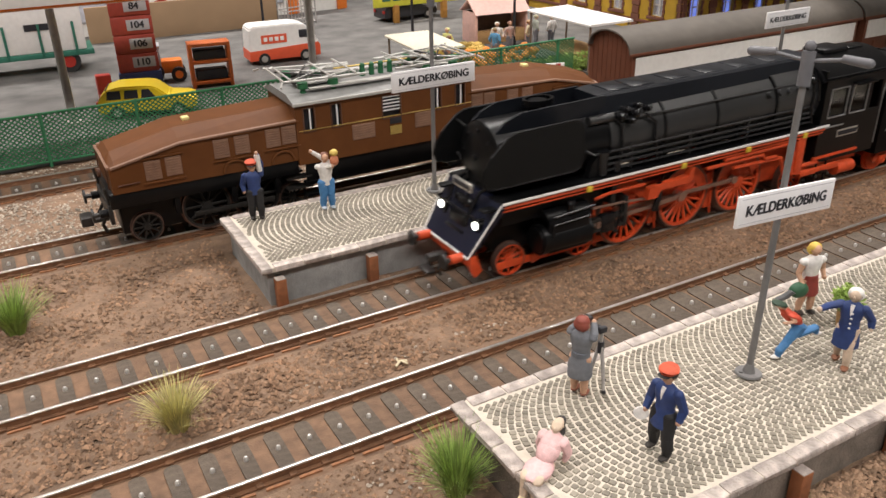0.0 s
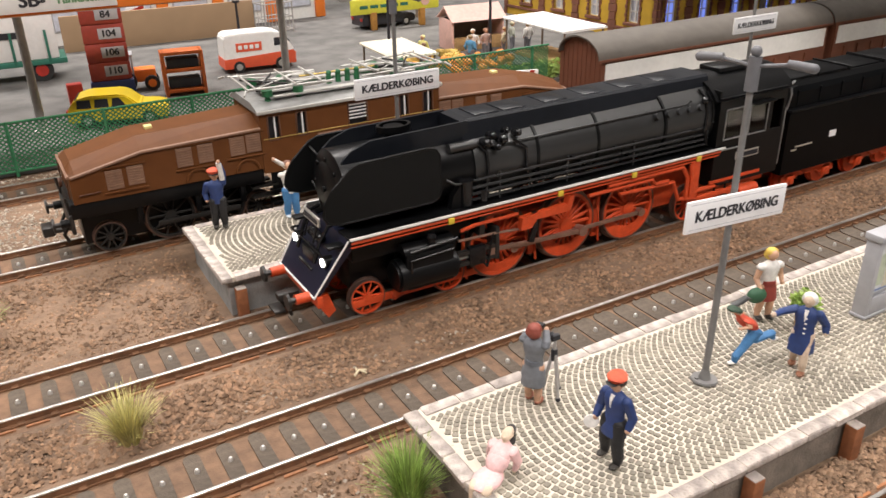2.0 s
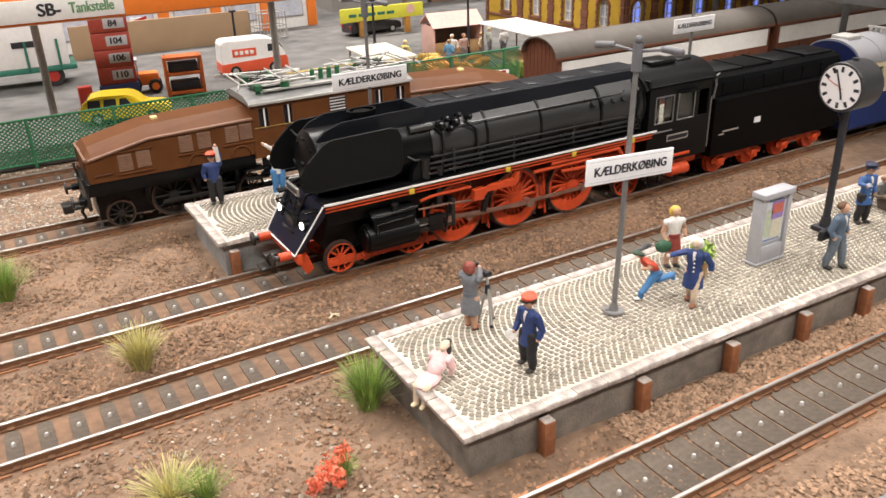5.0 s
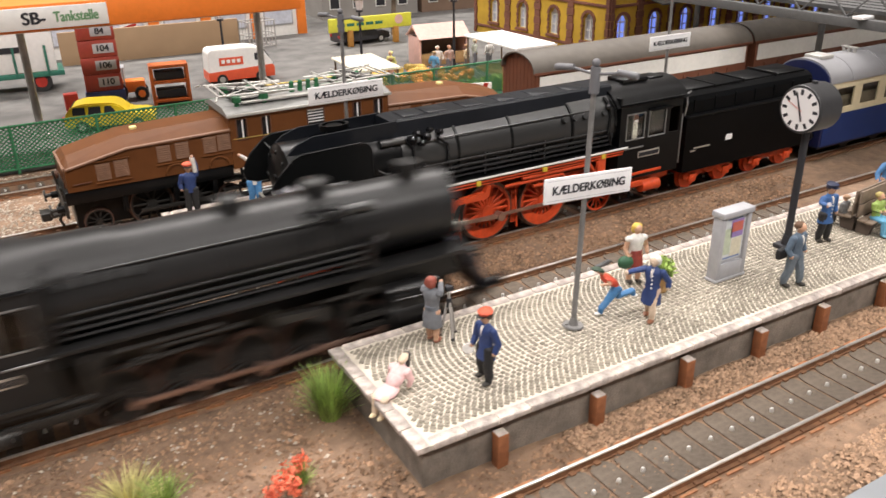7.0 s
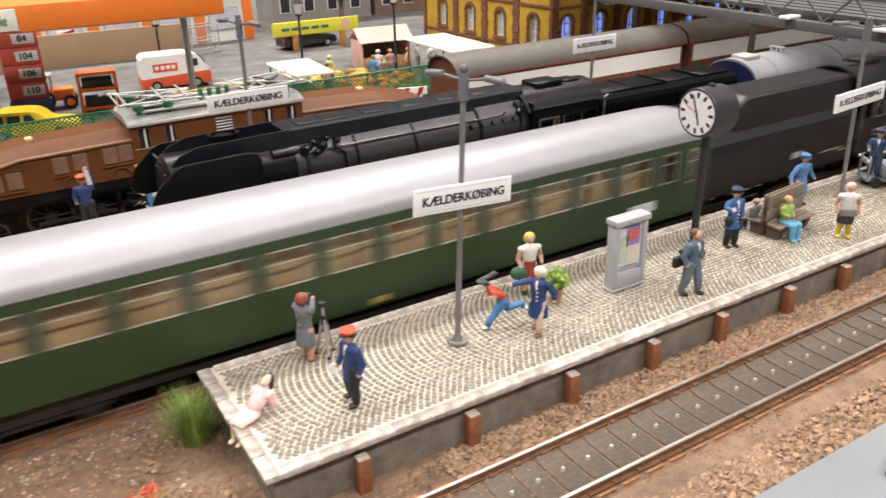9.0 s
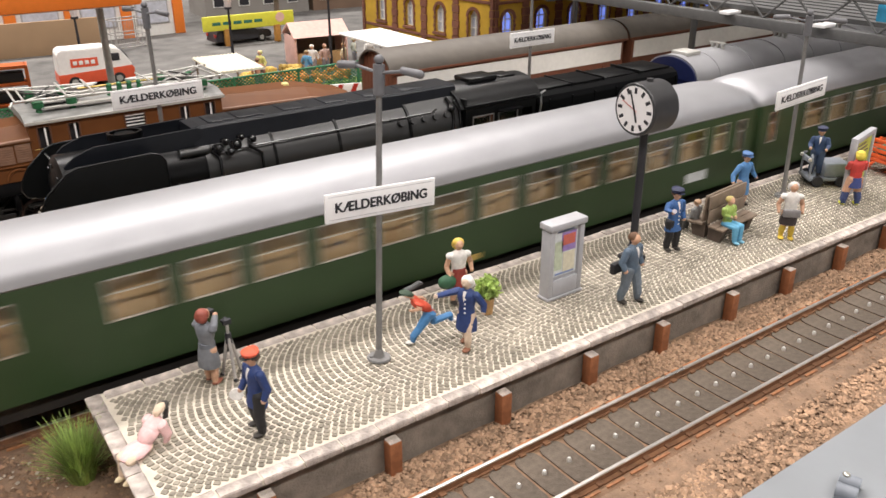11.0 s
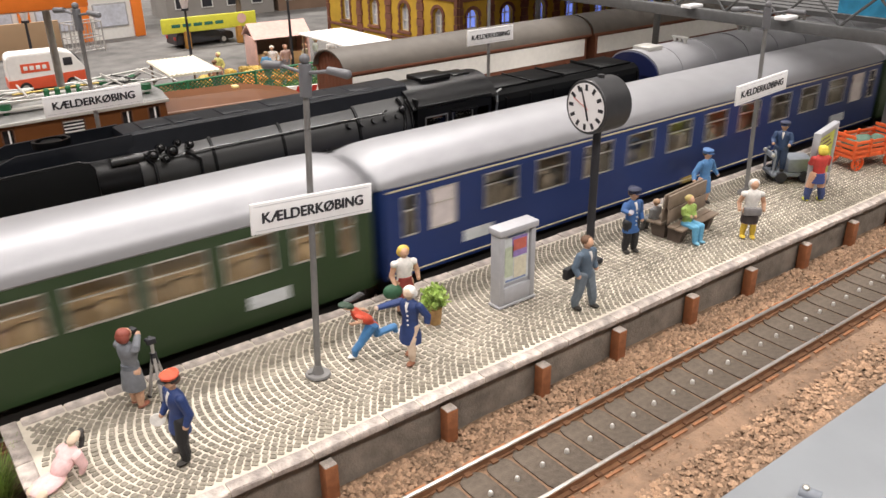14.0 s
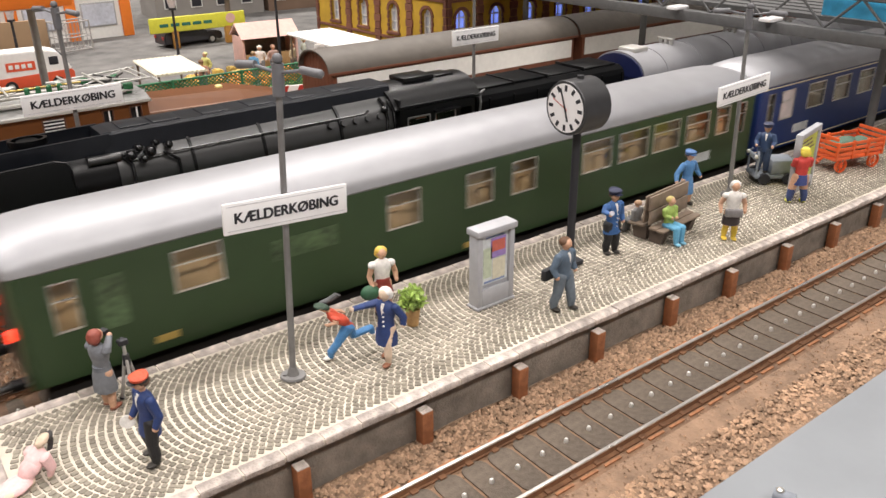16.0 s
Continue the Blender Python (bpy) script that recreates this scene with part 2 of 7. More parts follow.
# ---- tracks ----
def track(y, x0, x1, runs, pitch, off, half, label):
    """Pressed-tin track: a brown bed with moulded sleepers, contact studs and a slotted lip outside each rail. runs: (from, to, sleeper width)."""
    tr = thing("track", label, "railway track", at(0, y, 0), "railway tracks")
    for side in (-9, 9):
        bm = B()
        box(bm, x0, x1, side - 0.42, side + 0.42, GROUND + 0.6, RAIL - 0.55)
        box(bm, x0, x1, side - (1.6 if side < 0 else 1.0), side + (1.6 if side > 0 else 1.0), GROUND - 0.3, GROUND + 0.75)
        ra = part("rail", bm, "railside", tr, "rust-brown rail with a bright worn head", smooth=False)
        bm = B()
        box(bm, x0, x1, side - 0.5, side + 0.5, RAIL - 0.5, RAIL, 0.2)
        part("rail_head", bm, "railtop", ra)
    lo_x, hi_x = min(q[0] for q in runs) - 8, max(q[1] for q in runs) + 8
    bm = B()
    prism(bm, [(-14.0, GROUND - 0.6), (-11.6, GROUND + 0.28), (11.6, GROUND + 0.28), (14.0, GROUND - 0.6)], lo_x, hi_x)
    part("track_bed", bm, "tinbed", tr, "rust-brown pressed tin bed", smooth=False)
    bm = B()
    cyl(bm, (0, 0, GROUND + 0.3), (0, 0, GROUND + 1.25), 0.62, 0.55, n=8)
    ball(bm, (0, 0, GROUND + 1.25), 0.55, n=8, m=5)
    me_t = mesh_of("contact_stud", bm, "stud")
    lips = []
    for e in (-1, 1):
        bm = B()
        box(bm, 0.9, pitch - 1.5, e * 11.5 - 0.35, e * 11.5 + 0.35, GROUND + 0.1, GROUND + 0.62)
        lips.append(mesh_of("ledge_slot", bm, "tinlip", False))
    feet = []
    for q in (-9, 9):
        bm = B()
        box(bm, -0.9, 0.9, q - 1.7, q + 1.7, GROUND + 0.5, GROUND + 1.15, 0.2)
        feet.append(mesh_of("rail_chair", bm, "railside", False))
    for s0, s1, width in runs:
        reach = half if width > 5 else 7.1
        w, e = width / 2, reach - width * 0.42
        ends = [(w * math.cos(radians(a)), e + width * 0.42 * math.sin(radians(a))) for a in range(0, 181, 30)]
        bm = B()
        prism(bm, ends + [(-u, -v) for u, v in ends], GROUND - 0.4, GROUND + 0.66, "z")
        me_s = mesh_of("sleeper", bm, "sleeper", False)
        i = math.ceil((s0 - off) / pitch)
        while off + i * pitch < s1:
            sl = new("sleeper", me_s)
            sl.parent = tr
            sl.matrix_basis = at(off + i * pitch, 0, 0)
            for me in (me_t, *feet, *lips):
                o = new(me.name.split(".")[0], me)
                o.parent = sl
            i += 1
    return tr


track(55, -2700, 1600, [(62, 460, 6.9)], 7.8, 164.4, 8.5, "front railway track with close dark sleepers and contact studs")
track(149, -2700, 1600, [(-60, 112, 3.9), (112, 300, 6.6)], 7.75, 8.7, 8.2, "railway track with dark sleepers bedded in brown earth")
track(200, -2700, 1600, [(-60, 340, 4.0)], 7.75, -16.3, 8.2, "railway track with dark sleepers beside the far platform")
track(289, -300, 1600, [(-60, 50, 4.2)], 7.75, -16.3, 8.2, "railway track under the brown electric locomotive")
track(364, -300, 1600, [(-60, 40, 4.2)], 7.75, -16.3, 8.2, "rusty railway track beside the green fence")

# ---- loose ground ----
grains("ballast", "brown ballast stones between the rails and platforms", [(-60, 330, 163.5, 185.5)], 7600, 0.45, 1.05, "stone", 1)
grains("earth_clods", "brown crumbly earth and stones", [(-50, 68, 30, 135), (-50, 50, 215, 274), (68, 130, 24, 76)], 11000, 0.4, 1.0, "stone", 2)
grains("fine_grit", "fine brown grit scattered over the ground", [(-60, 66, 24, 136), (-60, 330, 163, 186), (-60, 50, 214, 275), (110, 480, 23, 76)], 16000, 0.18, 0.42, "stone", 3, 0.15)
dye("palegrit", (0.42, 0.36, 0.29), rough=0.9, vary=0.1, island=0.35)
grains("pale_chips", "pale stone chips lying among the ballast", [(-50, 60, 80, 134), (40, 120, 164, 172), (-60, 40, 305, 350)], 900, 0.3, 0.8, "palegrit", 4, 0.2)
grains("grey_ballast", "pale grey ballast beside the rear tracks", [(-60, 120, 303, 350), (-60, 60, 378, 388)], 3500, 0.4, 0.9, "palegrit", 5)


dye("tanstone", (0.36, 0.235, 0.15), rough=0.9, vary=0.15, scale=500, island=0.4)
grains("tan_ballast", "pale tan ballast stones along the front track", [(110, 480, 67.0, 77), (110, 480, 67.0, 77), (116, 470, 24, 36)], 15000, 0.4, 0.95, "tanstone", 7, 0.25)


# ---- platforms ----
def platform(x0, x1, y0, y1, posts, plinth, label, xc, cover):
    pf = thing("platform", label, "platform", at(0, 0, 0), "station platforms")
    bm = B()
    box(bm, x0 + 2.5, x1, y0 + 2.5, y1 - 2.5, GROUND - 1, -1.7)
    part("plinth", bm, plinth, pf, smooth=False)
    bm = B()
    box(bm, x0 + 0.4, x1, y0 + 0.4, y1 - 0.4, -1.7, -0.35)
    part("paving_bed", bm, "joint", pf, "cream mortar bed", smooth=False)
    rng = random.Random(int(y0))
    kerbs = []
    for k in range(4):
        L = 9.4
        bm = B()
        box(bm, 0.16, L - 0.16, -2.0, 1.35, -1.7, 0.02, 0.3)
        for q in bm.verts:
            q.co += Vector((0, rng.uniform(-0.2, 0.2), rng.uniform(-0.2, 0.06)))
        kerbs.append(mesh_of("kerb_stone", bm, "kerb"))
    x = x0 + 4.2
    while x < min(x1, cover):
        for yy in (y0 + 2.1, y1 - 1.9):
            o = new("kerb_stone", kerbs[rng.randrange(4)])
            o.parent = pf
            o.matrix_basis = at(x, yy, 0) if yy < (y0 + y1) / 2 else at(x + 9.4, yy, 0, 180)
        x += 9.4
    y = y0
    n = round((y1 - y0) / 9.4)
    for i in range(n):
        o = new("kerb_stone", kerbs[rng.randrange(4)])
        o.parent = pf
        o.matrix_basis = at(x0 + 2.1, y0 + (i + 1) * (y1 - y0) / n, 0, -90) @ Matrix.Diagonal(((y1 - y0) / n / 9.4, 1, 1, 1))
    for px in posts:
        bm = B()
        box(bm, -1.6, 1.6, -1.5, 1.5, GROUND - 0.5, -4.2, 0.2)
        po = part("post", bm, "rust", pf, "rust-brown wooden post", at=at(px, y0 + 0.3, 0))
        bm = B()
        box(bm, -1.5, 1.5, -1.4, 1.4, -4.2, -3.95, 0.1)
        part("post_cap", bm, "kerb", po)
    # cobbles in arcs that bow towards the platform's end
    yc, half, R, p = (y0 + y1) / 2, (y1 - y0) / 2 - 4.5, 27.0 * (y1 - y0) / 52, 1.95
    near, far = [], []
    k = -20
    while x0 + k * p < min(x1, cover):
        th = -math.asin(half / R)
        end = -th
        j = 0
        while th < end - 0.03:
            a = th + 0.031 + rng.uniform(-0.006, 0.006)
            cx, cy = x0 + 4.6 + k * p + R * (1 - math.cos(a)), yc + R * math.sin(a)
            if cx > x0 + 5.0 and cx < cover:
                (near if xc[0] < cx < xc[1] and xc[2] < cy < xc[3] and len(near) < 300 else far).append((cx, cy, a, p * math.cos(a) ** 0.9))
            th += 0.062
        k += 1
    def stone(cx, cy, a, w):
        hw, hl = w * 0.415 * rng.uniform(0.88, 1.08), 0.73 * R / 27 * rng.uniform(0.84, 1.12)
        ca, sa = math.cos(a), math.sin(a)
        ring = []
        for s, zz in ((1.0, -0.42), (0.84, -0.12)):
            for u, v in ((-hw, -hl * 0.72), (-hw * 0.74, -hl), (hw * 0.74, -hl), (hw, -hl * 0.72), (hw, hl * 0.72), (hw * 0.74, hl), (-hw * 0.74, hl), (-hw, hl * 0.72)):
                u, v = u * s + rng.uniform(-0.06, 0.06), v * s + rng.uniform(-0.06, 0.06)
                ring.append((cx + u * ca + v * sa, cy - u * sa + v * ca, zz + rng.uniform(-0.06, 0.06) * (zz > -0.2)))
        return ring
    faces = (tuple(range(8, 16)), *((i, (i + 1) % 8, 8 + (i + 1) % 8, 8 + i) for i in range(8)))
    V, F = [], []
    for s in far:
        b = len(V)
        V += [tuple(c * MM for c in q) for q in stone(*s)]
        F += [tuple(b + i for i in f) for f in faces]
    me = bpy.data.meshes.new("cobbles")
    me.from_pydata(V, [], F)
    me.materials.append(M["cobble"])
    o = new("cobbles", me)
    o.parent = pf
    tagged(o, "small grey-brown cobbles laid in arcs", kind="stuff")
    shapes = []
    for i in range(6):
        me = bpy.data.meshes.new("cobble")
        me.from_pydata([tuple(c * MM for c in q) for q in stone(0, 0, 0, p * 0.9)], [], faces)
        me.materials.append(M["cobble"])
        shapes.append(me)
    for cx, cy, a, w in near:
        o = new("cobble", shapes[rng.randrange(6)])
        o.parent = pf
        o.matrix_basis = at(cx, cy, 0, -math.degrees(a))
    return pf


POSTS = (89.8, 120.9, 153.7, 184.3, 213.3, 245.6, 275.4, 307, 338, 369, 400, 431, 462)
platform(66.5, 700, 76, 128.5, POSTS, "plinth", "cobbled station platform with pale kerb stones and rusty posts", (82, 130, 84, 112), 500)
platform(50.5, 700, 214, 260.5, (56, 87, 118, 149), "plinthgrey", "cobbled rear station platform with grey plinth and rusty posts", (54, 80, 220, 250), 330)

# ---- rolling stock: x runs back from the front, z from the rail top ----
def spoked(name, r, w, n, parent, m, material="red", tyre=True):
    """A spoked wheel on the y axis, with its hub and tyre."""
    bm = B()
    k = 28
    for (ra, rb, ya, yb) in ((r * 0.86, r * 0.97, -w / 2, w / 2), (0.001, r * 0.2, -w * 0.6, w * 0.6)):
        rings = []
        for i in range(k):
            a = 6.28318 * i / k
            rings.append([(q * math.cos(a), yy, q * math.sin(a)) for q, yy in ((ra, ya), (rb, ya), (rb, yb), (ra, yb))])
        rings.append(rings[0])
        loft(bm, rings, False)
    for i in range(n):
        a = 6.28318 * i / n
        cyl(bm, (0.1 * r * math.cos(a), 0, 0.1 * r * math.sin(a)), (0.9 * r * math.cos(a), 0, 0.9 * r * math.sin(a)), 0.05 * r + 0.12, 0.035 * r + 0.1, n=6)
    if n > 12:
        a0, a1 = 200, 340
        pts = arc(0, 0, r * 0.87, a0, a1, 8) + arc(0, 0, r * 0.6, a1, a0, 8)
        prism(bm, pts, -w * 0.4, w * 0.4, "y")
    wh = part(name, bm, material, parent, at=m)
    if tyre:
        bm = B()
        rings = []
        for i in range(k + 1):
            a = 6.28318 * i / k
            rings.append([(q * math.cos(a), yy, q * math.sin(a)) for q, yy in ((r * 0.95, -w * 0.55), (r, -w * 0.55), (r, w * 0.5), (r * 1.06, w * 0.5), (r * 1.06, w * 0.75), (r * 0.95, w * 0.75))])
        loft(bm, rings, False)
        part("tyre", bm, "tyre", wh)
    return wh


def disc_wheels(parent, x, r, material="blacksteel"):
    bm = B()
    for s in (-1, 1):
        cyl(bm, (0, s * 7.6, 0), (0, s * 9.4, 0), r, n=24)
        cyl(bm, (0, s * 7.0, 0), (0, s * 7.8, 0), r * 1.1, n=24)
        cyl(bm, (0, s * 9.3, 0), (0, s * 9.9, 0), r * 0.4, n=12)
    cyl(bm, (0, -8, 0), (0, 8, 0), 0.9, n=8)
    return part("wheelset", bm, material, parent, at=at(x, 0, r))


def buffers(parent, x, z, d, red=True):
    for s in (-1, 1):
        bm = B()
        cyl(bm, (x, s * 10.2, z), (x + d * 4.2, s * 10.2, z), 1.5, n=12)
        bf = part("buffer", bm, "red" if red else "black", parent)
        bm = B()
        cyl(bm, (x + d * 4.2, s * 10.2, z), (x + d * 6, s * 10.2, z), 0.8, n=10)
        cyl(bm, (x + d * 6, s * 10.2, z), (x + d * 6.8, s * 10.2, z), 2.6, 2.4, n=16)
        part("buffer_head", bm, "blacksteel", bf)


dye("tyre", (0.16, 0.1, 0.08), rough=0.4, metal=0.6, vary=0.1)
dye("blacksteel", (0.03, 0.028, 0.026), rough=0.4, metal=0.3, vary=0.2)
dye("rod", (0.42, 0.27, 0.21), rough=0.35, metal=0.7, vary=0.15)
dye("lampglow", (1.0, 0.96, 0.88), emit=6.0)
dye("redglow", (1.0, 0.05, 0.02), emit=2.0)
dye("brass", (0.55, 0.4, 0.12), rough=0.4, metal=0.6)
dye("yellow", (0.72, 0.52, 0.05), rough=0.5, vary=0.05)
dye("cream", (0.62, 0.54, 0.36), rough=0.5, vary=0.06)
dye("silver", (0.62, 0.6, 0.55), rough=0.3, metal=0.7, vary=0.05)
dye("seat", (0.34, 0.25, 0.18), rough=0.7, vary=0.2, scale=100)
# Shaded copy of coachblue: the coach end's darkness is put into its colour.
dye("endblue", (0.008, 0.013, 0.06), rough=0.4)
dye("darkblue", (0.006, 0.008, 0.022), rough=0.35, vary=0.1)
dye("tendergrey", (0.0022, 0.0024, 0.0028), spec=0.1, rough=0.42, vary=0.2, scale=250)
dye("green", (0.02, 0.13, 0.05), rough=0.45, vary=0.1)
M["pane"] = glass("pane", (0.82, 0.85, 0.84))


def steam_engine(label, m, express=True):
    """Black express steam locomotive with its tender; the front is at x = 0."""
    lo = thing("steam_locomotive", label, "locomotive", m)
    red = "red" if express else "blacksteel"
    dull, plate = ("black", "tendergrey") if express else ("soot", "soot")
    # frame and buffer beam
    bm = B()
    box(bm, 60, 200, -6.5, 6.5, 7, 19)
    part("main_frame", bm, red, lo, "red-painted main frame" if express else "")
    # Front of the frame in black: shadow behind the bogie, set by colour.
    bm = B()
    box(bm, 21, 60, -6.5, 6.5, 7.5, 24, 0.5)
    box(bm, 20, 60, -12, 12, 19, 27, 0.5)
    part("front_frame", bm, dull, lo)
    bm = B()
    box(bm, 7.6, 9.4, -14.5, 14.5, 9.0, 12.6, 0.3)
    for s in (-1, 1):
        prism(bm, [(9, 10), (13, 10), (15, 4), (12.5, 2.2), (11, 4.5)], s * 8.6 - 0.6, s * 8.6 + 0.6, "y")
    part("buffer_beam", bm, red, lo, "red buffer beam" if express else "")
    buffers(lo, 6.8, 11.5, -1, express)
    bm = B()
    box(bm, 0.5, 7, -1.6, 1.6, 7.5, 9.5, 0.3)
    tube(bm, [(5, -3, 9), (2.5, -3, 5.5), (3.5, -3, 3)], 0.5)
    tube(bm, [(5, 3, 9), (2.5, 3, 5.5), (3.5, 3, 3)], 0.5)
    box(bm, -1.5, 2, -3, 3, 4.2, 5.2, 0.3)
    part("coupling", bm, "blacksteel", lo)
    # sloping front apron
    bm = B()
    loft(bm, [[(7.2, -13.5, 12.2), (7.2, 13.5, 12.2), (8.8, 13.5, 12.2), (8.8, -13.5, 12.2)], [(18, -15.6, 28), (18, 15.6, 28), (21, 15.6, 28), (21, -15.6, 28)]])
    ap = part("front_apron", bm, "darkblue", lo, "dark blue-black sloping front apron", smooth=False)
    if express:
        bm = B()
        for s in (-1, 1):
            tube(bm, [(7.0, s * 13.7, 12.2), (17.7, s * 15.9, 28.2)], 0.3, 6)
        tube(bm, [(7.0, -13.7, 12.2), (6.9, 13.7, 12.2)], 0.3, 6)
        part("edge_line", bm, "white", ap, "white edge line")
    for s, x, z in ((-1, 11.4, 21), (1, 11.4, 21), (0, 19.5, 43)):
        bm = B()
        cyl(bm, (x + 0.3, s * 10.5, z), (x + 4, s * 10.5, z), 2.0, 1.8, n=16)
        la = part("headlamp", bm, dull, lo)
        bm = B()
        cyl(bm, (x - 0.15, s * 10.5, z), (x + 0.3, s * 10.5, z), 1.25, n=16)
        part("lens", bm, "lampglow" if express else "silver", la, "lit white lens" if express else "")
    # fittings over the apron: rail, steps, pipes and the two front doors
    bm = B()
    tube(bm, [(13.5, -12.5, 23.5), (11.2, -12.2, 23.5), (11.2, 12.2, 23.5), (13.5, 12.5, 23.5)], 0.35, 8)
    part("front_rail", bm, "blackgloss", lo)
    for s in (-1, 1):
        bm = B()
        tube(bm, [(19, s * 7.4, 31), (15.4, s * 7.2, 30), (12.6, s * 6.4, 25), (10.6, s * 6.4, 19.5)], 0.55, 8)
        part("front_pipe", bm, "blackgloss", lo)
        bm = B()
        box(bm, 12.2, 17.5, s * 12.6 - 1.7, s * 12.6 + 1.7, 26.0, 26.7, 0.12)
        part("step_plate", bm, dull, lo)
        bm = B()
        tube(bm, [(13.6, s * 3.4, 29.0), (12.0, s * 3.2, 24.2)], 0.3, 6)
        part("brace", bm, "blackgloss", lo)
    bm = B()
    box(bm, 9.9, 13.2, -5.2, 5.2, 16.4, 17.2, 0.15)
    box(bm, 11.2, 14.6, -4.6, 4.6, 17.0, 21.6, 0.5)
    part("front_door", bm, dull, lo)
    bm = B()
    cyl(bm, (14.4, -3.2, 25.2), (14.4, 3.2, 25.2), 1.5, n=14)
    ball(bm, (14.4, -3.2, 25.2), 1.5, n=12, m=7)
    ball(bm, (14.4, 3.2, 25.2), 1.5, n=12, m=7)
    part("air_tank", bm, "blackgloss", lo)
    bm = B()
    box(bm, 13.2, 13.9, -5.5, 5.5, 29.4, 32.2, 0.1)
    pl = part("number_plate", bm, "silver", lo, "small grey number plate")
    bm = B()
    box(bm, 13.0, 13.25, -4.7, 4.7, 30.0, 31.6)
    part("plate_field", bm, "ink", pl)
    # running boards
    for s in (-1, 1):
        bm = B()
        box(bm, 18, 163, min(s * 8, s * 16.2), max(s * 8, s * 16.2), 27.4, 28.6, 0.15)
        rb = part("running_board", bm, dull, lo)
        if express:
            bm = B()
            box(bm, 18, 165, s * 16.2 - 0.25, s * 16.2 + 0.25, 28.15, 28.85)
            part("edge_line", bm, "white", rb, "white edge line")
            bm = B()
            box(bm, 18.5, 163, s * 15.9 - 0.3, s * 15.9 + 0.3, 26.9, 27.9)
            box(bm, 18.5, 163, s * 15.3 - 0.4, s * 15.3 + 0.4, 25.6, 26.1)
            part("valance", bm, "red", rb, "red valance strip")
            for xx in (50.5, 91, 122, 152):
                bm = B()
                box(bm, xx - 1.0, xx + 1.0, s * 16.3 - 0.4, s * 16.3 + 0.4, 25.9, 27.8, 0.15)
                part("lubricator_mark", bm, "yellow", rb)
    # boiler, smokebox and skyline casing
    bm = B()
    cyl(bm, (20, 0, 38.5), (62, 0, 38.5), 11.4, n=40)
    cyl(bm, (19, 0, 38.5), (20, 0, 38.5), 9.6, 11.2, n=40)
    sb = part("smokebox", bm, dull, lo)
    bm = B()
    cyl(bm, (18.2, 0, 38.5), (19.2, 0, 38.5), 6.4, 8.2, n=28)
    cyl(bm, (17.4, 0, 38.5), (18.4, 0, 38.5), 0.9, n=10)
    for a in range(0, 360, 45):
        cyl(bm, (18.6, 8.6 * math.cos(radians(a)), 38.5 + 8.6 * math.sin(radians(a))), (19.4, 8.6 * math.cos(radians(a)), 38.5 + 8.6 * math.sin(radians(a))), 0.7, n=8)
    part("smokebox_door", bm, dull, sb)
    bm = B()
    cyl(bm, (62, 0, 38.5), (138, 0, 38.5), 11.9, 12.6, n=48)
    cyl(bm, (138, 0, 38.8), (161, 0, 38.8), 13.0, 13.2, n=48)
    bo = part("boiler", bm, "boiler" if express else "soot", lo, "satin black boiler")
    for xx in (85, 109, 138):
        bm = B()
        rr = 12.15 + (xx - 62) * 0.0093 + (0.3 if xx >= 138 else 0)
        cyl(bm, (xx - 0.5, 0, 38.6), (xx + 0.5, 0, 38.6), rr, n=48)
        part("boiler_band", bm, dull, bo)
    if express:
        bm = B()
        rings = []
        for x, hw, z0, zt in ((60, 6.4, 46, 53.0), (63, 6.6, 46, 53.4), (162, 6.8, 46, 53.6)):
            rings.append([(x, -hw - 1.6, z0), (x, -hw, zt - 0.8), (x, -hw + 0.9, zt), (x, hw - 0.9, zt), (x, hw, zt - 0.8), (x, hw + 1.6, z0)])
        loft(bm, rings)
        ca = part("top_casing", bm, "casing", lo, "flat matt black casing along the boiler top", smooth=False)
        bm = B()
        k = 24
        loft(bm, [[(41 + q * 1.5 * math.cos(6.283 * i / k), q * math.sin(6.283 * i / k), z) for q, z in ((3.2, 52.0), (3.6, 52.0), (3.6, 53.9), (3.0, 53.9))] for i in range(k + 1)], False)
        part("chimney", bm, dull, ca)
        for s in (-1, 1):
            bm = B()
            prism(bm, [(21, 46), (62, 45), (62, 53.2), (30, 52.6), (24, 50.5), (21, 48)], s * 6.9 - 0.4, s * 6.9 + 0.4, "y")
            part("casing_side", bm, "casing", ca, smooth=False)
        bm = B()
        cyl(bm, (41, 0, 47), (41, 0, 53.4), 3.0, n=20)
        part("chimney_base", bm, dull, ca)
        for xx in (66, 76, 92, 108, 124, 140):
            bm = B()
            box(bm, xx, xx + 9, -4.8, 4.8, 53.2, 53.75, 0.2)
            part("hatch", bm, "casing", ca)
    else:
        bm = B()
        cyl(bm, (34, 0, 48), (34, 0, 54), 3.4, 4.0, n=20)
        part("chimney", bm, dull, lo)
        for xx in (70, 100):
            bm = B()
            cyl(bm, (xx, 0, 47), (xx, 0, 53), 5.2, 4.6, n=20)
            ball(bm, (xx, 0, 53), 4.6, (1, 1, 0.35), 20, 10)
            part("dome", bm, dull, lo)
    # smoke deflectors
    for s in (-1, 1) if express else ():
        y = s * 14.6
        bm = B()
        pts = [(11.5, 36.5), (12.2, 39.5), (14.5, 43.3), (20, 48.2), (23, 49.4), (44, 49.9), (46.8, 49.0), (48, 47), (48.3, 37), (47.4, 34.4), (45, 33.4), (16, 33.2), (12.6, 34.3)]
        prism(bm, pts, y - 0.35, y + 0.35, "y")
        sd = part("smoke_deflector", bm, "deflector", lo, "matt black smoke deflector plate", smooth=False)
        bm = B()
        ring = [(x, y + s * 0.1, z) for x, z in pts]
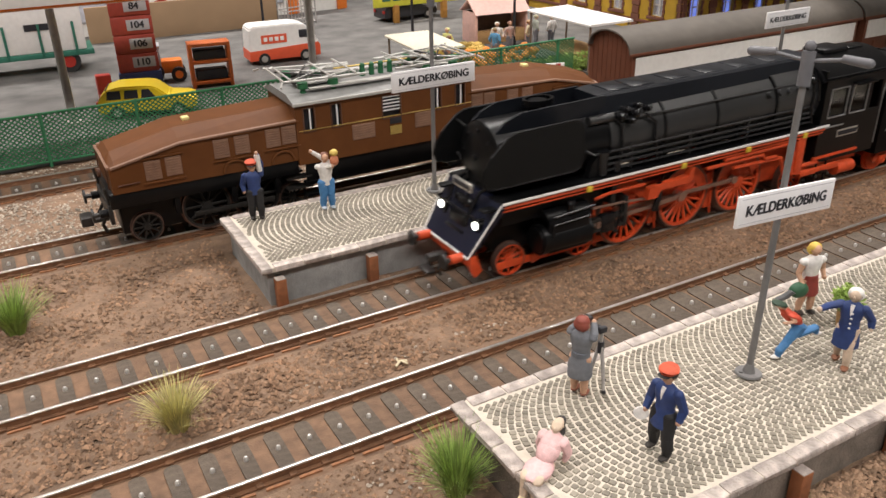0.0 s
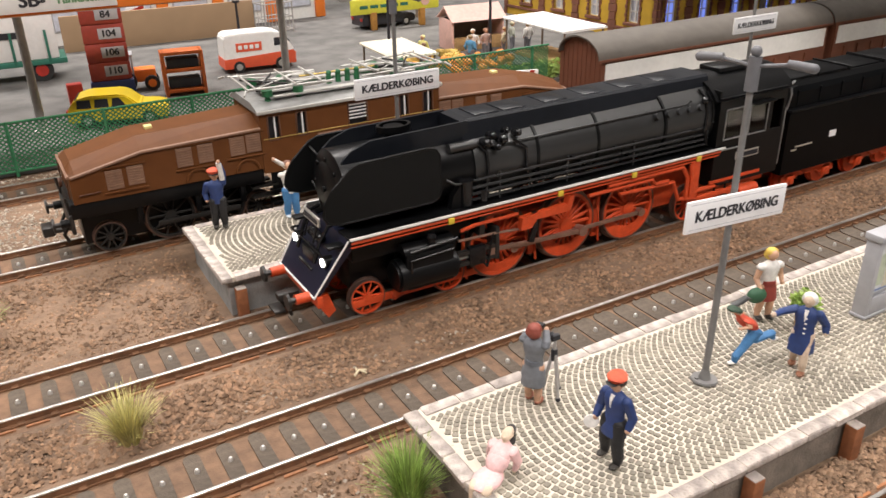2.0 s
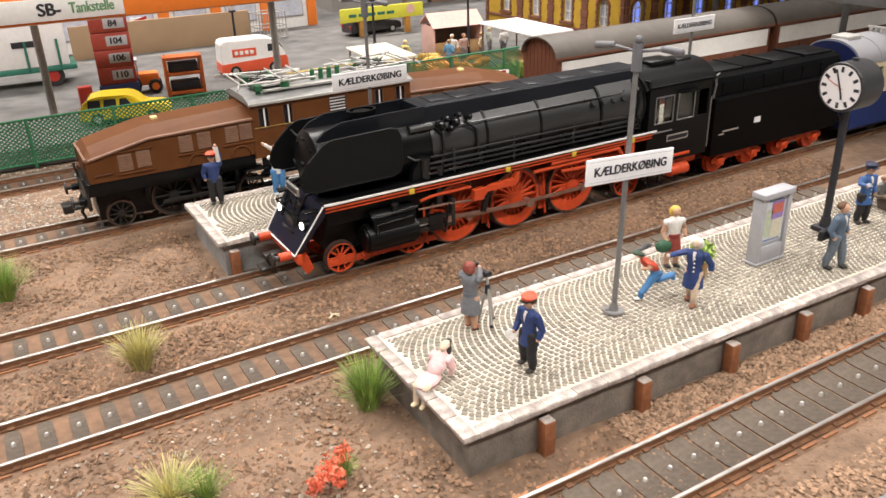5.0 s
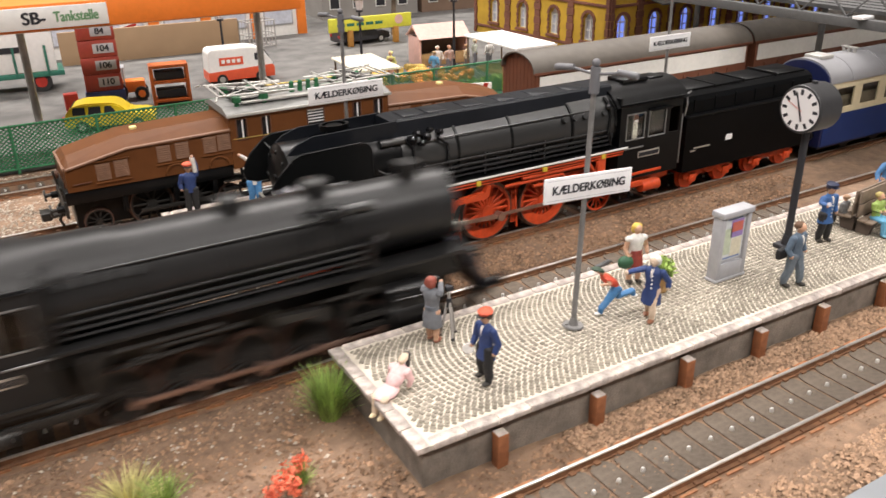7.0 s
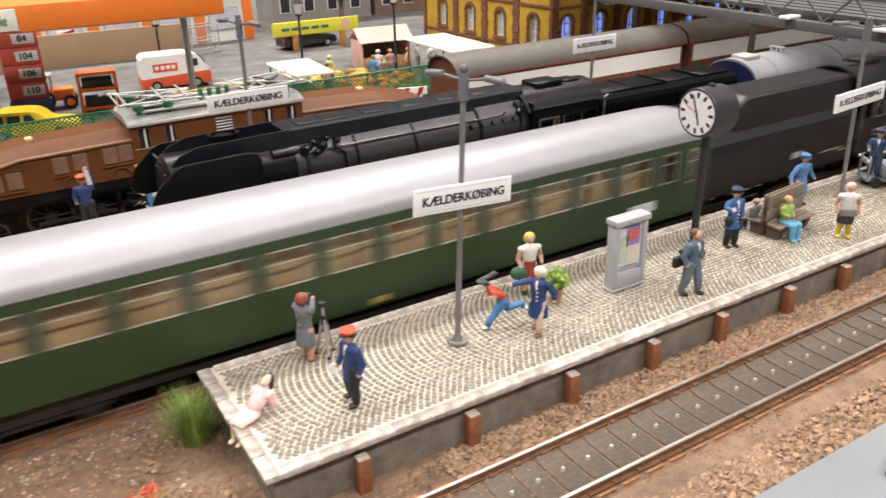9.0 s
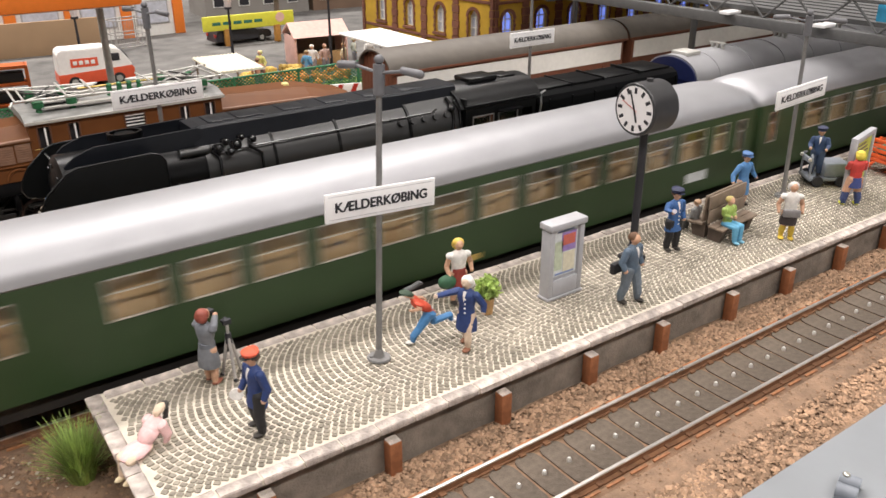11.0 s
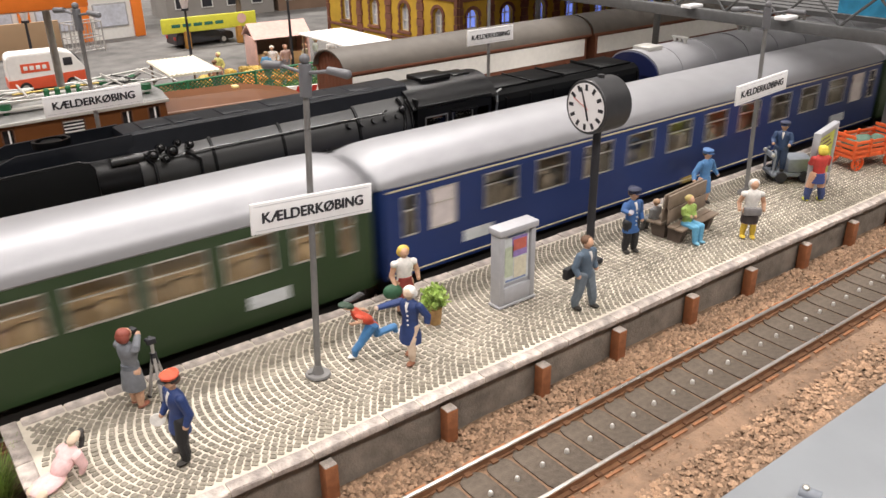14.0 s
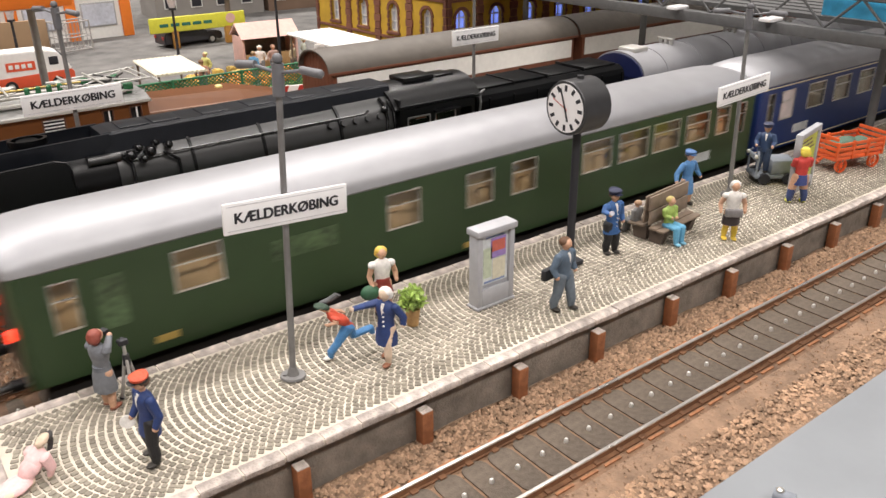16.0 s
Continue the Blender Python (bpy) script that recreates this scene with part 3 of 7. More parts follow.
        tube(bm, ring + [ring[0]], 0.42, 6)
        for xx in (20, 42):
            tube(bm, [(xx, y, 36), (xx + 1, s * 10.5, 32)], 0.4, 6)
            tube(bm, [(xx, y, 47), (xx + 1, s * 9.5, 45)], 0.4, 6)
        part("rim", bm, dull, sd)
    # pipes, rails and fittings on the boiler
    for s in (-1, 1):
        for i, (z, x0, x1, rr) in enumerate(((36.5, 52, 158, 0.38), (34.2, 56, 160, 0.5), (32.3, 58, 160, 0.5), (30.4, 56, 160, 0.42), (45.6, 66, 150, 0.3))):
            bm = B()
            yy = s * (13.2 if z < 40 else 11.3)
            tube(bm, [(x0, s * 11.5, z + 1.2), (x0 + 2, yy, z), (x1 - 2, yy, z), (x1, s * 11.5, z + 1)], rr, 8)
            pi = part("pipe" if i < 4 else "handrail", bm, "piping", lo)
            bm = B()
            for xx in np.arange(x0 + 10, x1 - 6, 18):
                box(bm, xx - 0.5, xx + 0.5, min(yy, s * 11.2), max(yy, s * 11.2), z - 0.5, z + 0.5)
            part("bracket", bm, dull, pi)
        for (xx, zz, rr) in ((66, 46, 1.6), (69, 47.5, 1.3), (72, 46.2, 1.7), (74.5, 48, 1.1), (78, 47, 1.2), (69.5, 44.5, 1.2)):
            yy = s * math.sqrt(max(12.4 ** 2 - (zz - 38.5) ** 2, 30))
            bm = B()
            cyl(bm, (xx, yy - s, zz), (xx, yy + s * 1.8, zz + 0.8), rr, n=10)
            ball(bm, (xx, yy + s * 2.0, zz + 0.8), rr * 0.75, n=10, m=6)
            part("feed_valve", bm, "blackgloss", bo)
        bm = B()
        tube(bm, [(64, s * 10, 46), (66, s * 11.5, 44), (66, s * 12.6, 38), (65, s * 13, 33), (65, s * 12.6, 29)], 0.5)
        part("feed_pipe", bm, "blackgloss", bo)
        bm = B()
        tube(bm, [(76, s * 11.5, 46), (80, s * 12.2, 43), (80, s * 13, 36), (82, s * 13, 29)], 0.45)
        part("feed_pipe", bm, "blackgloss", bo)
        # Added cylinder where the boiler only shows a highlight.
        bm = B()
        cyl(bm, (54, s * 9.2, 46.4), (63, s * 9.2, 46.4), 1.5, n=14)
        ball(bm, (63, s * 9.2, 46.4), 1.5, n=14, m=8)
        part("preheater", bm, "boiler", lo)
        bm = B()
        cyl(bm, (58, s * 12.6, 29), (58, s * 12.6, 36), 2.0, n=14)
        cyl(bm, (58, s * 12.6, 36), (58, s * 12.6, 37), 2.3, n=14)
        cyl(bm, (64, s * 12.6, 29), (64, s * 12.6, 33), 1.6, n=14)
        part("air_pump", bm, "blackgloss", lo)
        for xx in (134, 139, 144, 149, 154):
            bm = B()
            yy, zz = s * 11.9, 43.8
            cyl(bm, (xx, yy - s * 0.6, zz - 0.3), (xx, yy + s * 1.2, zz + 0.5), 1.3, 1.1, n=14)
            part("washout_plug", bm, "boiler", bo)
        bm = B()
        tube(bm, [(156, s * 9, 49.5), (157, s * 11.5, 47), (157, s * 13, 42), (156, s * 13.6, 36), (158, s * 13.4, 30)], 0.6)
        part("cab_pipe", bm, "blackgloss", lo)
        bm = B()
        tube(bm, [(159, s * 10, 48.6), (160, s * 12.5, 45), (160, s * 13.6, 38)], 0.5)
        part("cab_pipe", bm, "blackgloss", lo)
        bm = B()
        ball(bm, (156.5, s * 12, 46), 1.4)
        part("valve", bm, "blackgloss", lo)
    # cylinders, motion brackets and pipes under the running board
    for s in (-1, 1):
        bm = B()
        cyl(bm, (33, s * 13.2, 12), (52, s * 13.2, 12), 5.0, n=24)
        cyl(bm, (35, s * 13.0, 18.5), (52, s * 13.0, 18.5), 3.2, n=20)
        box(bm, 35, 51, min(s * 8, s * 17.2), max(s * 8, s * 17.2), 8, 19.5, 0.6)
        for xx in (33, 52):
            cyl(bm, (xx - 0.8, s * 13.2, 12), (xx + 0.8, s * 13.2, 12), 4.2, n=20)
        part("cylinder", bm, dull, lo)
        bm = B()
        tube(bm, [(36, s * 18, 14), (36, s * 18, 18), (50, s * 18, 18.6)], 0.3, 6)
        tube(bm, [(36, s * 17.6, 20.5), (52, s * 17.6, 21.5)], 0.45, 6)
        part("drain_pipe", bm, "blackgloss", lo)
        bm = B()
        box(bm, 53, 68, s * 13.6 - 0.9, s * 13.6 + 0.9, 13.2, 14.4)
        box(bm, 53, 68, s * 13.6 - 0.9, s * 13.6 + 0.9, 9.6, 10.8)
        box(bm, 67.5, 69, min(s * 8, s * 14.8), max(s * 8, s * 14.8), 9, 20, 0.3)
        box(bm, 62, 64, min(s * 8, s * 14), max(s * 8, s * 14), 18, 25, 0.3)
        part("slide_bar", bm, "blacksteel", lo)
        bm = B()
        prism(bm, [(76, 17.5), (80, 17.5), (82, 20), (95, 20), (96, 21.5), (96.5, 25), (95, 25), (94, 22.5), (76.5, 21.5)], s * 15.2 - 1.2, s * 15.2 + 1.2, "y")
        part("motion_bracket", bm, red, lo, smooth=False)
        bm = B()
        tube(bm, [(55, s * 14, 21.5), (60, s * 14.2, 22.5), (76, s * 14.2, 22.5)], 0.6)
        tube(bm, [(104, s * 14.6, 22.6), (132, s * 14.6, 22.6), (134, s * 14.6, 20.5), (140, s * 14.6, 20.5)], 0.7)
        tube(bm, [(112, s * 14.9, 24.4), (146, s * 14.9, 24.4), (149, s * 14.9, 20), (149, s * 14.9, 12), (160, s * 14.9, 10)], 0.75)
        tube(bm, [(118, s * 14.2, 20), (143, s * 14.2, 19.2), (146, s * 14.2, 12), (158, s * 14.2, 11.5)], 0.7)
        tube(bm, [(150, s * 15, 25), (152, s * 15, 14), (165, s * 15, 14)], 0.9)
        part("steam_pipe", bm, red, lo)
        bm = B()
        box(bm, 150, 154, s * 15 - 0.8, s * 15 + 0.8, 12, 26, 0.3)
        box(bm, 154, 176, s * 15.2 - 0.7, s * 15.2 + 0.7, 9.5, 12, 0.4)
        box(bm, 160, 186, s * 15.4 - 0.4, s * 15.4 + 0.4, 15.2, 16.2)
        part("trailing_frame", bm, red, lo)
        bm = B()
        cyl(bm, (176, s * 14, 8.5), (186, s * 14, 8.5), 2.6, n=18)
        part("air_tank", bm, red, lo)
        bm = B()
        box(bm, 20, 64, s * 9.5 - 0.5, s * 9.5 + 0.5, 3.0, 5.4, 0.2)
        cyl(bm, (33, s * 10, 4), (38, s * 10, 5.5), 1.6, n=12)
        part("bogie_frame", bm, red, lo)
        for xx in (84, 111):
            bm = B()
            box(bm, xx, xx + 3.2, s * 8.5 - 0.6, s * 8.5 + 0.6, 4, 18, 0.3)
            part("brake_hanger", bm, red, lo)
    wheels, rods = [], []
    axles, R = ((72, 99, 126.5), 11.8) if express else ((60, 81, 102, 123, 144), 8.3)
    crank, rod = (99, 37) if express else (102, 44)
    for s in (-1, 1):
        turn = 180 if s > 0 else 0
        for xx in (25, 53) if express else (34,):
            wheels.append((spoked("bogie_wheel", 5.7, 1.7, 10, lo, at(xx, s * 9.2, 5.7, turn), red), xx, s * 9.2, 5.7, s))
        for xx in axles:
            wheels.append((spoked("driving_wheel", R, 1.7, 20, lo, at(xx, s * 9.2, R, turn), red), xx, s * 9.2, R, s))
        if express:
            wheels.append((spoked("trailing_wheel", 7.0, 1.7, 12, lo, at(156, s * 9.2, 7.0, turn), red), 156, s * 9.2, 7.0, s))
        bm = B()
        for p, q in zip(axles, axles[1:]):
            box(bm, p, q, s * 11.6 - 0.35, s * 11.6 + 0.35, R - 0.75, R + 0.75, 0.2)
        for p in axles:
            cyl(bm, (p, s * 10.4, R), (p, s * 12.4, R), 1.5, n=14)
        rods.append((part("coupling_rod", bm, "rod", lo, "brown-red steel coupling rod"), s, 0))
        bm = B()
        box(bm, -rod, 0, s * 13.2 - 0.35, s * 13.2 + 0.35, -0.8, 0.8, 0.2)
        cyl(bm, (0, s * 12.4, 0), (0, s * 14.0, 0), 1.8, n=14)
        cyl(bm, (-rod, s * 12.4, 0), (-rod, s * 14.4, 0), 1.5, n=14)
        rods.append((part("connecting_rod", bm, "rod", lo, "brown-red steel connecting rod", at=at(crank, 0, R)), s, 1))
    for s in (-1, 1) if express else ():
        bm = B()
        box(bm, 58, 64, s * 13.6 - 1.2, s * 13.6 + 1.2, 8.8, 15.2, 0.4)
        part("crosshead", bm, "blackgloss", lo)
        bm = B()
        tube(bm, [(52, s * 13.2, 12), (60, s * 13.2, 12)], 0.6, 8)
        part("piston_rod", bm, "silver", lo, "bright steel piston rod")
        bm = B()
        prism(bm, [(80, 12), (82, 11.6), (83.6, 17), (83, 22), (81.2, 22), (81.8, 17)], s * 14.6 - 0.5, s * 14.6 + 0.5, "y")
        part("expansion_link", bm, "blackgloss", lo, smooth=False)
        bm = B()
        tube(bm, [(54, s * 14.4, 18.6), (66, s * 14.4, 18.2), (82, s * 14.4, 16.8)], 0.45, 8)
        part("radius_rod", bm, "rod", lo)
        bm = B()
        tube(bm, [(62, s * 14.6, 10.5), (64.5, s * 14.6, 7.6), (66.5, s * 14.6, 18.4)], 0.4, 8)
        part("combination_lever", bm, "blackgloss", lo)
        bm = B()
        tube(bm, [(44, s * 15.6, 20), (44, s * 15.6, 23.4)], 1.3, 12)
        cyl(bm, (44, s * 15.6, 23.2), (44, s * 15.6, 24.2), 1.7, 1.2, n=12)
        part("relief_valve", bm, "blackgloss", lo)
        for xx in (58.5, 85.5, 112.5):
            bm = B()
            tube(bm, [(xx, s * 9.4, 20), (xx, s * 10.4, 12), (xx + 1.5, s * 9.4, 2.0)], 0.4, 6)
            part("sand_pipe", bm, red, lo)
        for xx in (70, 96, 124):
            bm = B()
            tube(bm, [(xx, s * 13.0, 29), (xx, s * 12.9, 37.5)], 0.4, 6)
            part("pipe_bracket", bm, "piping", lo)
        bm = B()
        for k in range(3):
            box(bm, 163, 169, s * 15.6 - 1.0, s * 15.6 + 1.0, 4.5 + k * 5, 5.1 + k * 5, 0.1)
        for xx in (163.2, 168.8):
            box(bm, xx - 0.3, xx + 0.3, s * 15.2 - 0.3, s * 15.2 + 0.3, 4.5, 16, 0.1)
        part("cab_steps", bm, "black", lo)
        bm = B()
        prism(bm, [(52.5, 28.6), (53.5, 33), (56, 36), (60, 36.4), (60, 28.6)], s * 11.8 - 1.2, s * 11.8 + 1.2, "y")
        part("pump_housing", bm, "black", lo)
    # cab
    bm = B()
    W = 15.2
    for s in (-1, 1):
        y0, y1 = sorted((s * W, s * (W - 0.8)))
        box(bm, 161, 196, y0, y1, 13.5, 31)
        box(bm, 161, 196, y0, y1, 42, 46.5)
        for a, b in ((161, 164.5), (174.5, 177), (186.5, 189), (194.6, 196)):
            box(bm, a, b, y0, y1, 31, 42)
    box(bm, 161, 162, -W + 0.8, W - 0.8, 13.5, 49)
    cab = part("cab", bm, dull, lo, smooth=False)
    bm = B()
    prof = [(W + 0.9, 46.0)] + arc(0, 40.5, W + 0.6, 24, 156, 16, 12.2) + [(-W - 0.9, 46.0)] + [(y * 0.95, z - 0.8) for y, z in arc(0, 40.5, W + 0.6, 156, 24, 16, 12.2)]
    prism(bm, prof, 159.5, 199.5)
    rf = part("cab_roof", bm, dull, cab)
    bm = B()
    box(bm, 170, 184, -5, 5, 52.2, 54, 0.4)
    box(bm, 186, 194, -4, 4, 52.0, 53, 0.3)
    part("roof_vent", bm, dull, rf)
    for s in (-1, 1):
        for a, b in ((164.5, 174.5), (177, 186.5)):
            bm = B()
            for p0, p1 in (((a, 31), (b, 31)), ((b, 31), (b, 42)), ((b, 42), (a, 42)), ((a, 42), (a, 31))):
                tube(bm, [(p0[0], s * W, p0[1]), (p1[0], s * W, p1[1])], 0.3, 6)
            wf = part("cab_window", bm, "pipegrey", cab)
            bm = B()
            box(bm, a, b, s * (W - 0.5) - 0.1, s * (W - 0.5) + 0.1, 31, 42)
            part("pane", bm, "pane", wf)
        bm = B()
        box(bm, 176, 187.5, min(s * W, s * (W + 2.6)), max(s * W, s * (W + 2.6)), 42.6, 43.2, 0.1)
        part("window_visor", bm, dull, cab)
        bm = B()
        box(bm, 172, 184, s * (W + 0.15) - 0.15, s * (W + 0.15) + 0.15, 22.5, 25.2)
        plq = part("number_plate", bm, "silver", cab, "small metal number plate")
        bm = B()
        box(bm, 172.5, 183.5, s * (W + 0.35) - 0.08, s * (W + 0.35) + 0.08, 23.0, 24.7)
        part("plate_field", bm, "ink", plq)
        bm = B()
        tube(bm, [(196.8, s * (W - 0.4), 16), (196.8, s * (W - 0.4), 38)], 0.35, 6)
        tube(bm, [(162, s * (W + 0.6), 27.5), (174, s * (W + 0.6), 27.5)], 0.35, 6)
        part("handrail", bm, "pipegrey", cab)
    # tender
    bm = B()
    if express:
        prof = [(-14.8, 10.2), (14.8, 10.2), (14.8, 34.6), (14.3, 35.4), (12.4, 35.6), (12.0, 41.5), (11.0, 43.6), (8.5, 45.2), (-8.5, 45.2), (-11.0, 43.6), (-12.0, 41.5), (-12.4, 35.6), (-14.3, 35.4), (-14.8, 34.6)]
        prism(bm, prof, 200, 286)
    else:
        prof = [(-14.6, 14), (-14.9, 18), (-14.9, 31), (-13.6, 34.6), (-10.5, 37.4), (-6, 38.6), (6, 38.6), (10.5, 37.4), (13.6, 34.6), (14.9, 31), (14.9, 18), (14.6, 14)]
        loft(bm, [[(x, y * k, 25 + (z - 25) * k) for y, z in prof] for x, k in ((200, 1), (283, 1), (285.4, 0.96), (286, 0.9))])
    te = part("tender_body", bm, plate, lo, "matt black tender with coal bunker", smooth=False)
    for s in (-1, 1) if express else ():
        bm = B()
        box(bm, 200.5, 286, *sorted((s * 12.2, s * 15.1)), 35.0, 35.9, 0.25)
        part("tender_ledge", bm, dull, te)
        for xx in range(206, 286, 13):
            bm = B()
            box(bm, xx, xx + 0.7, *sorted((s * 11.9, s * 12.5)), 36, 42.5, 0.12)
            part("bunker_rib", bm, plate, te)
        bm = B()
        tube(bm, [(200.4, s * 12.6, 36), (200.4, s * 13.6, 42), (201, s * 12.2, 45.4), (204, s * 11.4, 46.2)], 0.45, 6)
        part("grab_rail", bm, "pipegrey", te)
    bm = B()
    if express:
        box(bm, 203, 240, -8.4, 8.4, 44.9, 46.2, 0.4)
        box(bm, 242, 262, -7.8, 7.8, 44.9, 45.8, 0.4)
        box(bm, 264, 284, -8.4, 8.4, 44.9, 46.0, 0.4)
    else:
        loft(bm, [[(x, -10.6, 36), (x, 10.6, 36), (x, 9.6, zt - 1), (x, 8.6, zt), (x, -8.6, zt), (x, -9.6, zt - 1)] for x, zt in ((201, 50.5), (249, 50.5), (253.5, 47), (254, 37))])
        box(bm, 266, 276, -6, 6, 38, 40.4, 0.6)
    part("coal_hatch", bm, plate, te)
    for xx in (222, 241, 263) if express else ():
        bm = B()
        box(bm, xx - 0.4, xx + 0.4, -8.8, 8.8, 44.9, 46.7, 0.15)
        part("hatch_rib", bm, dull, te)
    for s in (-1, 1):
        bm = B()
        box(bm, 226, 230, s * 14.9 - 0.15, s * 14.9 + 0.15, 21.5, 24.0)
        part("plate", bm, "signwhite" if express else "plasticgrey", te, "small white plate" if express else "small grey plate")
        bm = B()
        box(bm, 206, 216, s * 14.9 - 0.12, s * 14.9 + 0.12, 20.6, 21.2)
        box(bm, 204, 207, s * 14.9 - 0.12, s * 14.9 + 0.12, 19.4, 20.0)
        part("lettering_bar", bm, "silver", te)
        for c in (221, 264):
            bm = B()
            prism(bm, [(c - 16, 7.4), (c - 11, 9.4), (c + 11, 9.4), (c + 16, 7.4), (c + 16, 5.4), (c + 9, 4.6), (c + 6, 6.4), (c - 6, 6.4), (c - 9, 4.6), (c - 16, 5.4)], s * 11.4 - 0.5, s * 11.4 + 0.5, "y")
            bg = part("tender_bogie", bm, red, lo, "red tender bogie side frame" if express else "", smooth=False)
            for d in (-11, 11):
                bm = B()
                box(bm, c + d - 2.1, c + d + 2.1, s * 12.1 - 0.8, s * 12.1 + 0.8, 3.6, 7.6, 0.5)
                cyl(bm, (c + d, s * 11.8, 5.5), (c + d, s * 13.3, 5.5), 1.2, n=12)
                part("axle_box", bm, red, bg)
            bm = B()
            for k in range(4):
                box(bm, c - 7 + k * 1.5, c + 7 - k * 1.5, s * 12.0 - 0.5, s * 12.0 + 0.5, 9.0 - k * 0.75, 9.6 - k * 0.75)
            part("leaf_spring", bm, red, bg)
    for xx in (210, 232, 253, 275):
        disc_wheels(lo, xx, 5.4, red)
    buffers(lo, 286, 11.5, 1, express)
    gear = (crank, rod, R)
    if not express:
        # a shorter engine and a longer tub tender
        def place(x):
            return x * 0.825 if x < 199 else 164.2 + (x - 199) * 1.4
        moved = set()
        for q in [c for c in lo.children] + [d for c in lo.children for d in c.children] + [e for c in lo.children for d in c.children for e in d.children]:
            base = q.matrix_basis.translation
            if base.length > 1e-6:
                k = place(base.x / MM) * MM
                q.matrix_basis.translation = Vector((k, base.y, base.z))
                if q.name.startswith("connecting"):
                    for v in q.data.vertices:
                        v.co.x *= 0.825
            elif q.data.name not in moved and not (q.parent and q.parent.name.startswith(("bogie_wheel", "driving"))):
                moved.add(q.data.name)
                for v in q.data.vertices:
                    v.co.x = place(v.co.x / MM) * MM
        wheels = [(w, place(x), y, rr, sd) for w, x, y, rr, sd in wheels]
        gear = (place(crank), rod * 0.825, R)
    return lo, wheels, rods, gear


dye("casing", (0.0075, 0.009, 0.0125), spec=0.32, rough=0.4, vary=0.15, scale=250)
dye("deflector", (0.0045, 0.005, 0.0053), spec=0.22, rough=0.4, vary=0.12, scale=200, bump=0.06)
dye("piping", (0.02, 0.02, 0.021), rough=0.3, spec=0.9, vary=0.1)
# Paler than black: dust, and the passing engine's top-lit tone put into colour.
dye("soot", (0.0105, 0.0103, 0.0105), spec=0.4, rough=0.42, vary=0.25, scale=200)
dye("pipegrey", (0.3, 0.3, 0.3), rough=0.35, metal=0.7, vary=0.15)


# Bright tan that puts the lit look of the coach interior into colour.
dye("tanwood", (0.6, 0.38, 0.2), rough=0.6, vary=0.25, scale=90)


def coach(label, m, color, windows, gap, doors=(), extras=(), roof="roofsilver", trim=None, length=286):
    """A passenger coach; the front end is at x = 0 and the body runs to minus x. windows: (from, to) measured back from the front."""
    co = thing("passenger_coach", label, "railway coach", m, "coaches of the passing train")
    L, W = length, 16.0
    zb, w0, w1, ze = 11.6, 26.2, 37.6, 40.6
    wall = 13.2 if color == "coachgreen" else 10
    ends = sorted([(-b, -a, w0, w1) for a, b in windows] + [(-b, -a, 24.5, 37.4) for a, b in doors])
    for s in (-1, 1):
        y0, y1 = sorted((s * W, s * (W - 0.9)))
        bm = B()
        box(bm, -L + 2, -2, y0, y1, zb, 24.5)
        box(bm, -L + 2, -2, y0, y1, w1, ze)
        x = -L + 2
        for a, b, c, d in ends:
            box(bm, x, a, y0, y1, 24.5, w1)
            if c > 24.6:
                box(bm, a, b, y0, y1, 24.5, c)
            if d < w1:
                box(bm, a, b, y0, y1, d, w1)
            x = b
        box(bm, x, -2, y0, y1, 24.5, w1)
        si = part("side_wall", bm, color, co, smooth=False)
        for a, b, c, d in ends:
            bm = B()
            fy = s * (W + 0.05)
            for q0, q1, h0, h1 in ((a, b, c, c + 0.4), (a, b, d - 0.35, d), (a, a + 0.35, c, d), (b - 0.35, b, c, d), (a, b, (c + d) / 2 + 1.6, (c + d) / 2 + 1.9)):
                box(bm, q0, q1, fy - 0.25, fy + 0.25, h0, h1)
            wi = part("window", bm, "silver", si, "metal-framed coach window", smooth=False)
            bm = B()
            box(bm, a + 0.3, b - 0.3, s * (W - 0.45) - 0.1, s * (W - 0.45) + 0.1, c, d)
            part("pane", bm, "pane", wi).visible_shadow = False
        if trim:
            bm = B()
            box(bm, -L + 2, -2, s * W - 0.2, s * W + 0.25, 39.4, 39.9)
            box(bm, -L + 2, -2, s * W - 0.2, s * W + 0.25, 12.6, 13.0)
            part("trim_line", bm, trim, si)
        # The frosted extras are pale panels in place of lit, curtained windows.
        for (a, b, c, d, material) in extras:
            bm = B()
            box(bm, -b, -a, s * W - 0.1, s * W + 0.2, c, d)
            part("lettering_plate", bm, material, si)
    for e in (-1.2, -L + 1.2):
        bm = B()
        box(bm, e - 0.8, e + 0.8, -W, W, zb, ze, 0.4)
        ew = part("end_wall", bm, color, co)
        for d in (-1, 1):
            bm = B()
            box(bm, *sorted((e + d * 0.8, e + d * 1.3)), -5, 5, zb, 36, 0.2)
            part("gangway", bm, "blacksteel", ew)
    bm = B()
    rings = []
    for x, k, dz in ((0.4, 0.9, -3.2), (-1.5, 0.97, -1.6), (-6, 1.0, -0.5), (-14, 1.0, 0), (-L + 14, 1.0, 0), (-L + 6, 1.0, -0.5), (-L + 1.5, 0.97, -1.6), (-L - 0.4, 0.9, -3.2)):
        up = arc(0, ze - 1, (W + 0.5) * k, 4, 176, 20)
        rings.append([(x, y, ze - 0.6 + max(0, (z - ze + 1) / (W + 0.5) / k) ** 0.85 * (9.6 + dz)) for y, z in up] + [(x, -(W - 0.4) * k, ze - 0.6), (x, (W - 0.4) * k, ze - 0.6)])
    loft(bm, rings)
    part("roof", bm, roof, co, "smooth silver-grey rounded roof")
    bm = B()
    box(bm, -L + 4, -4, -13, 13, 17, 18)
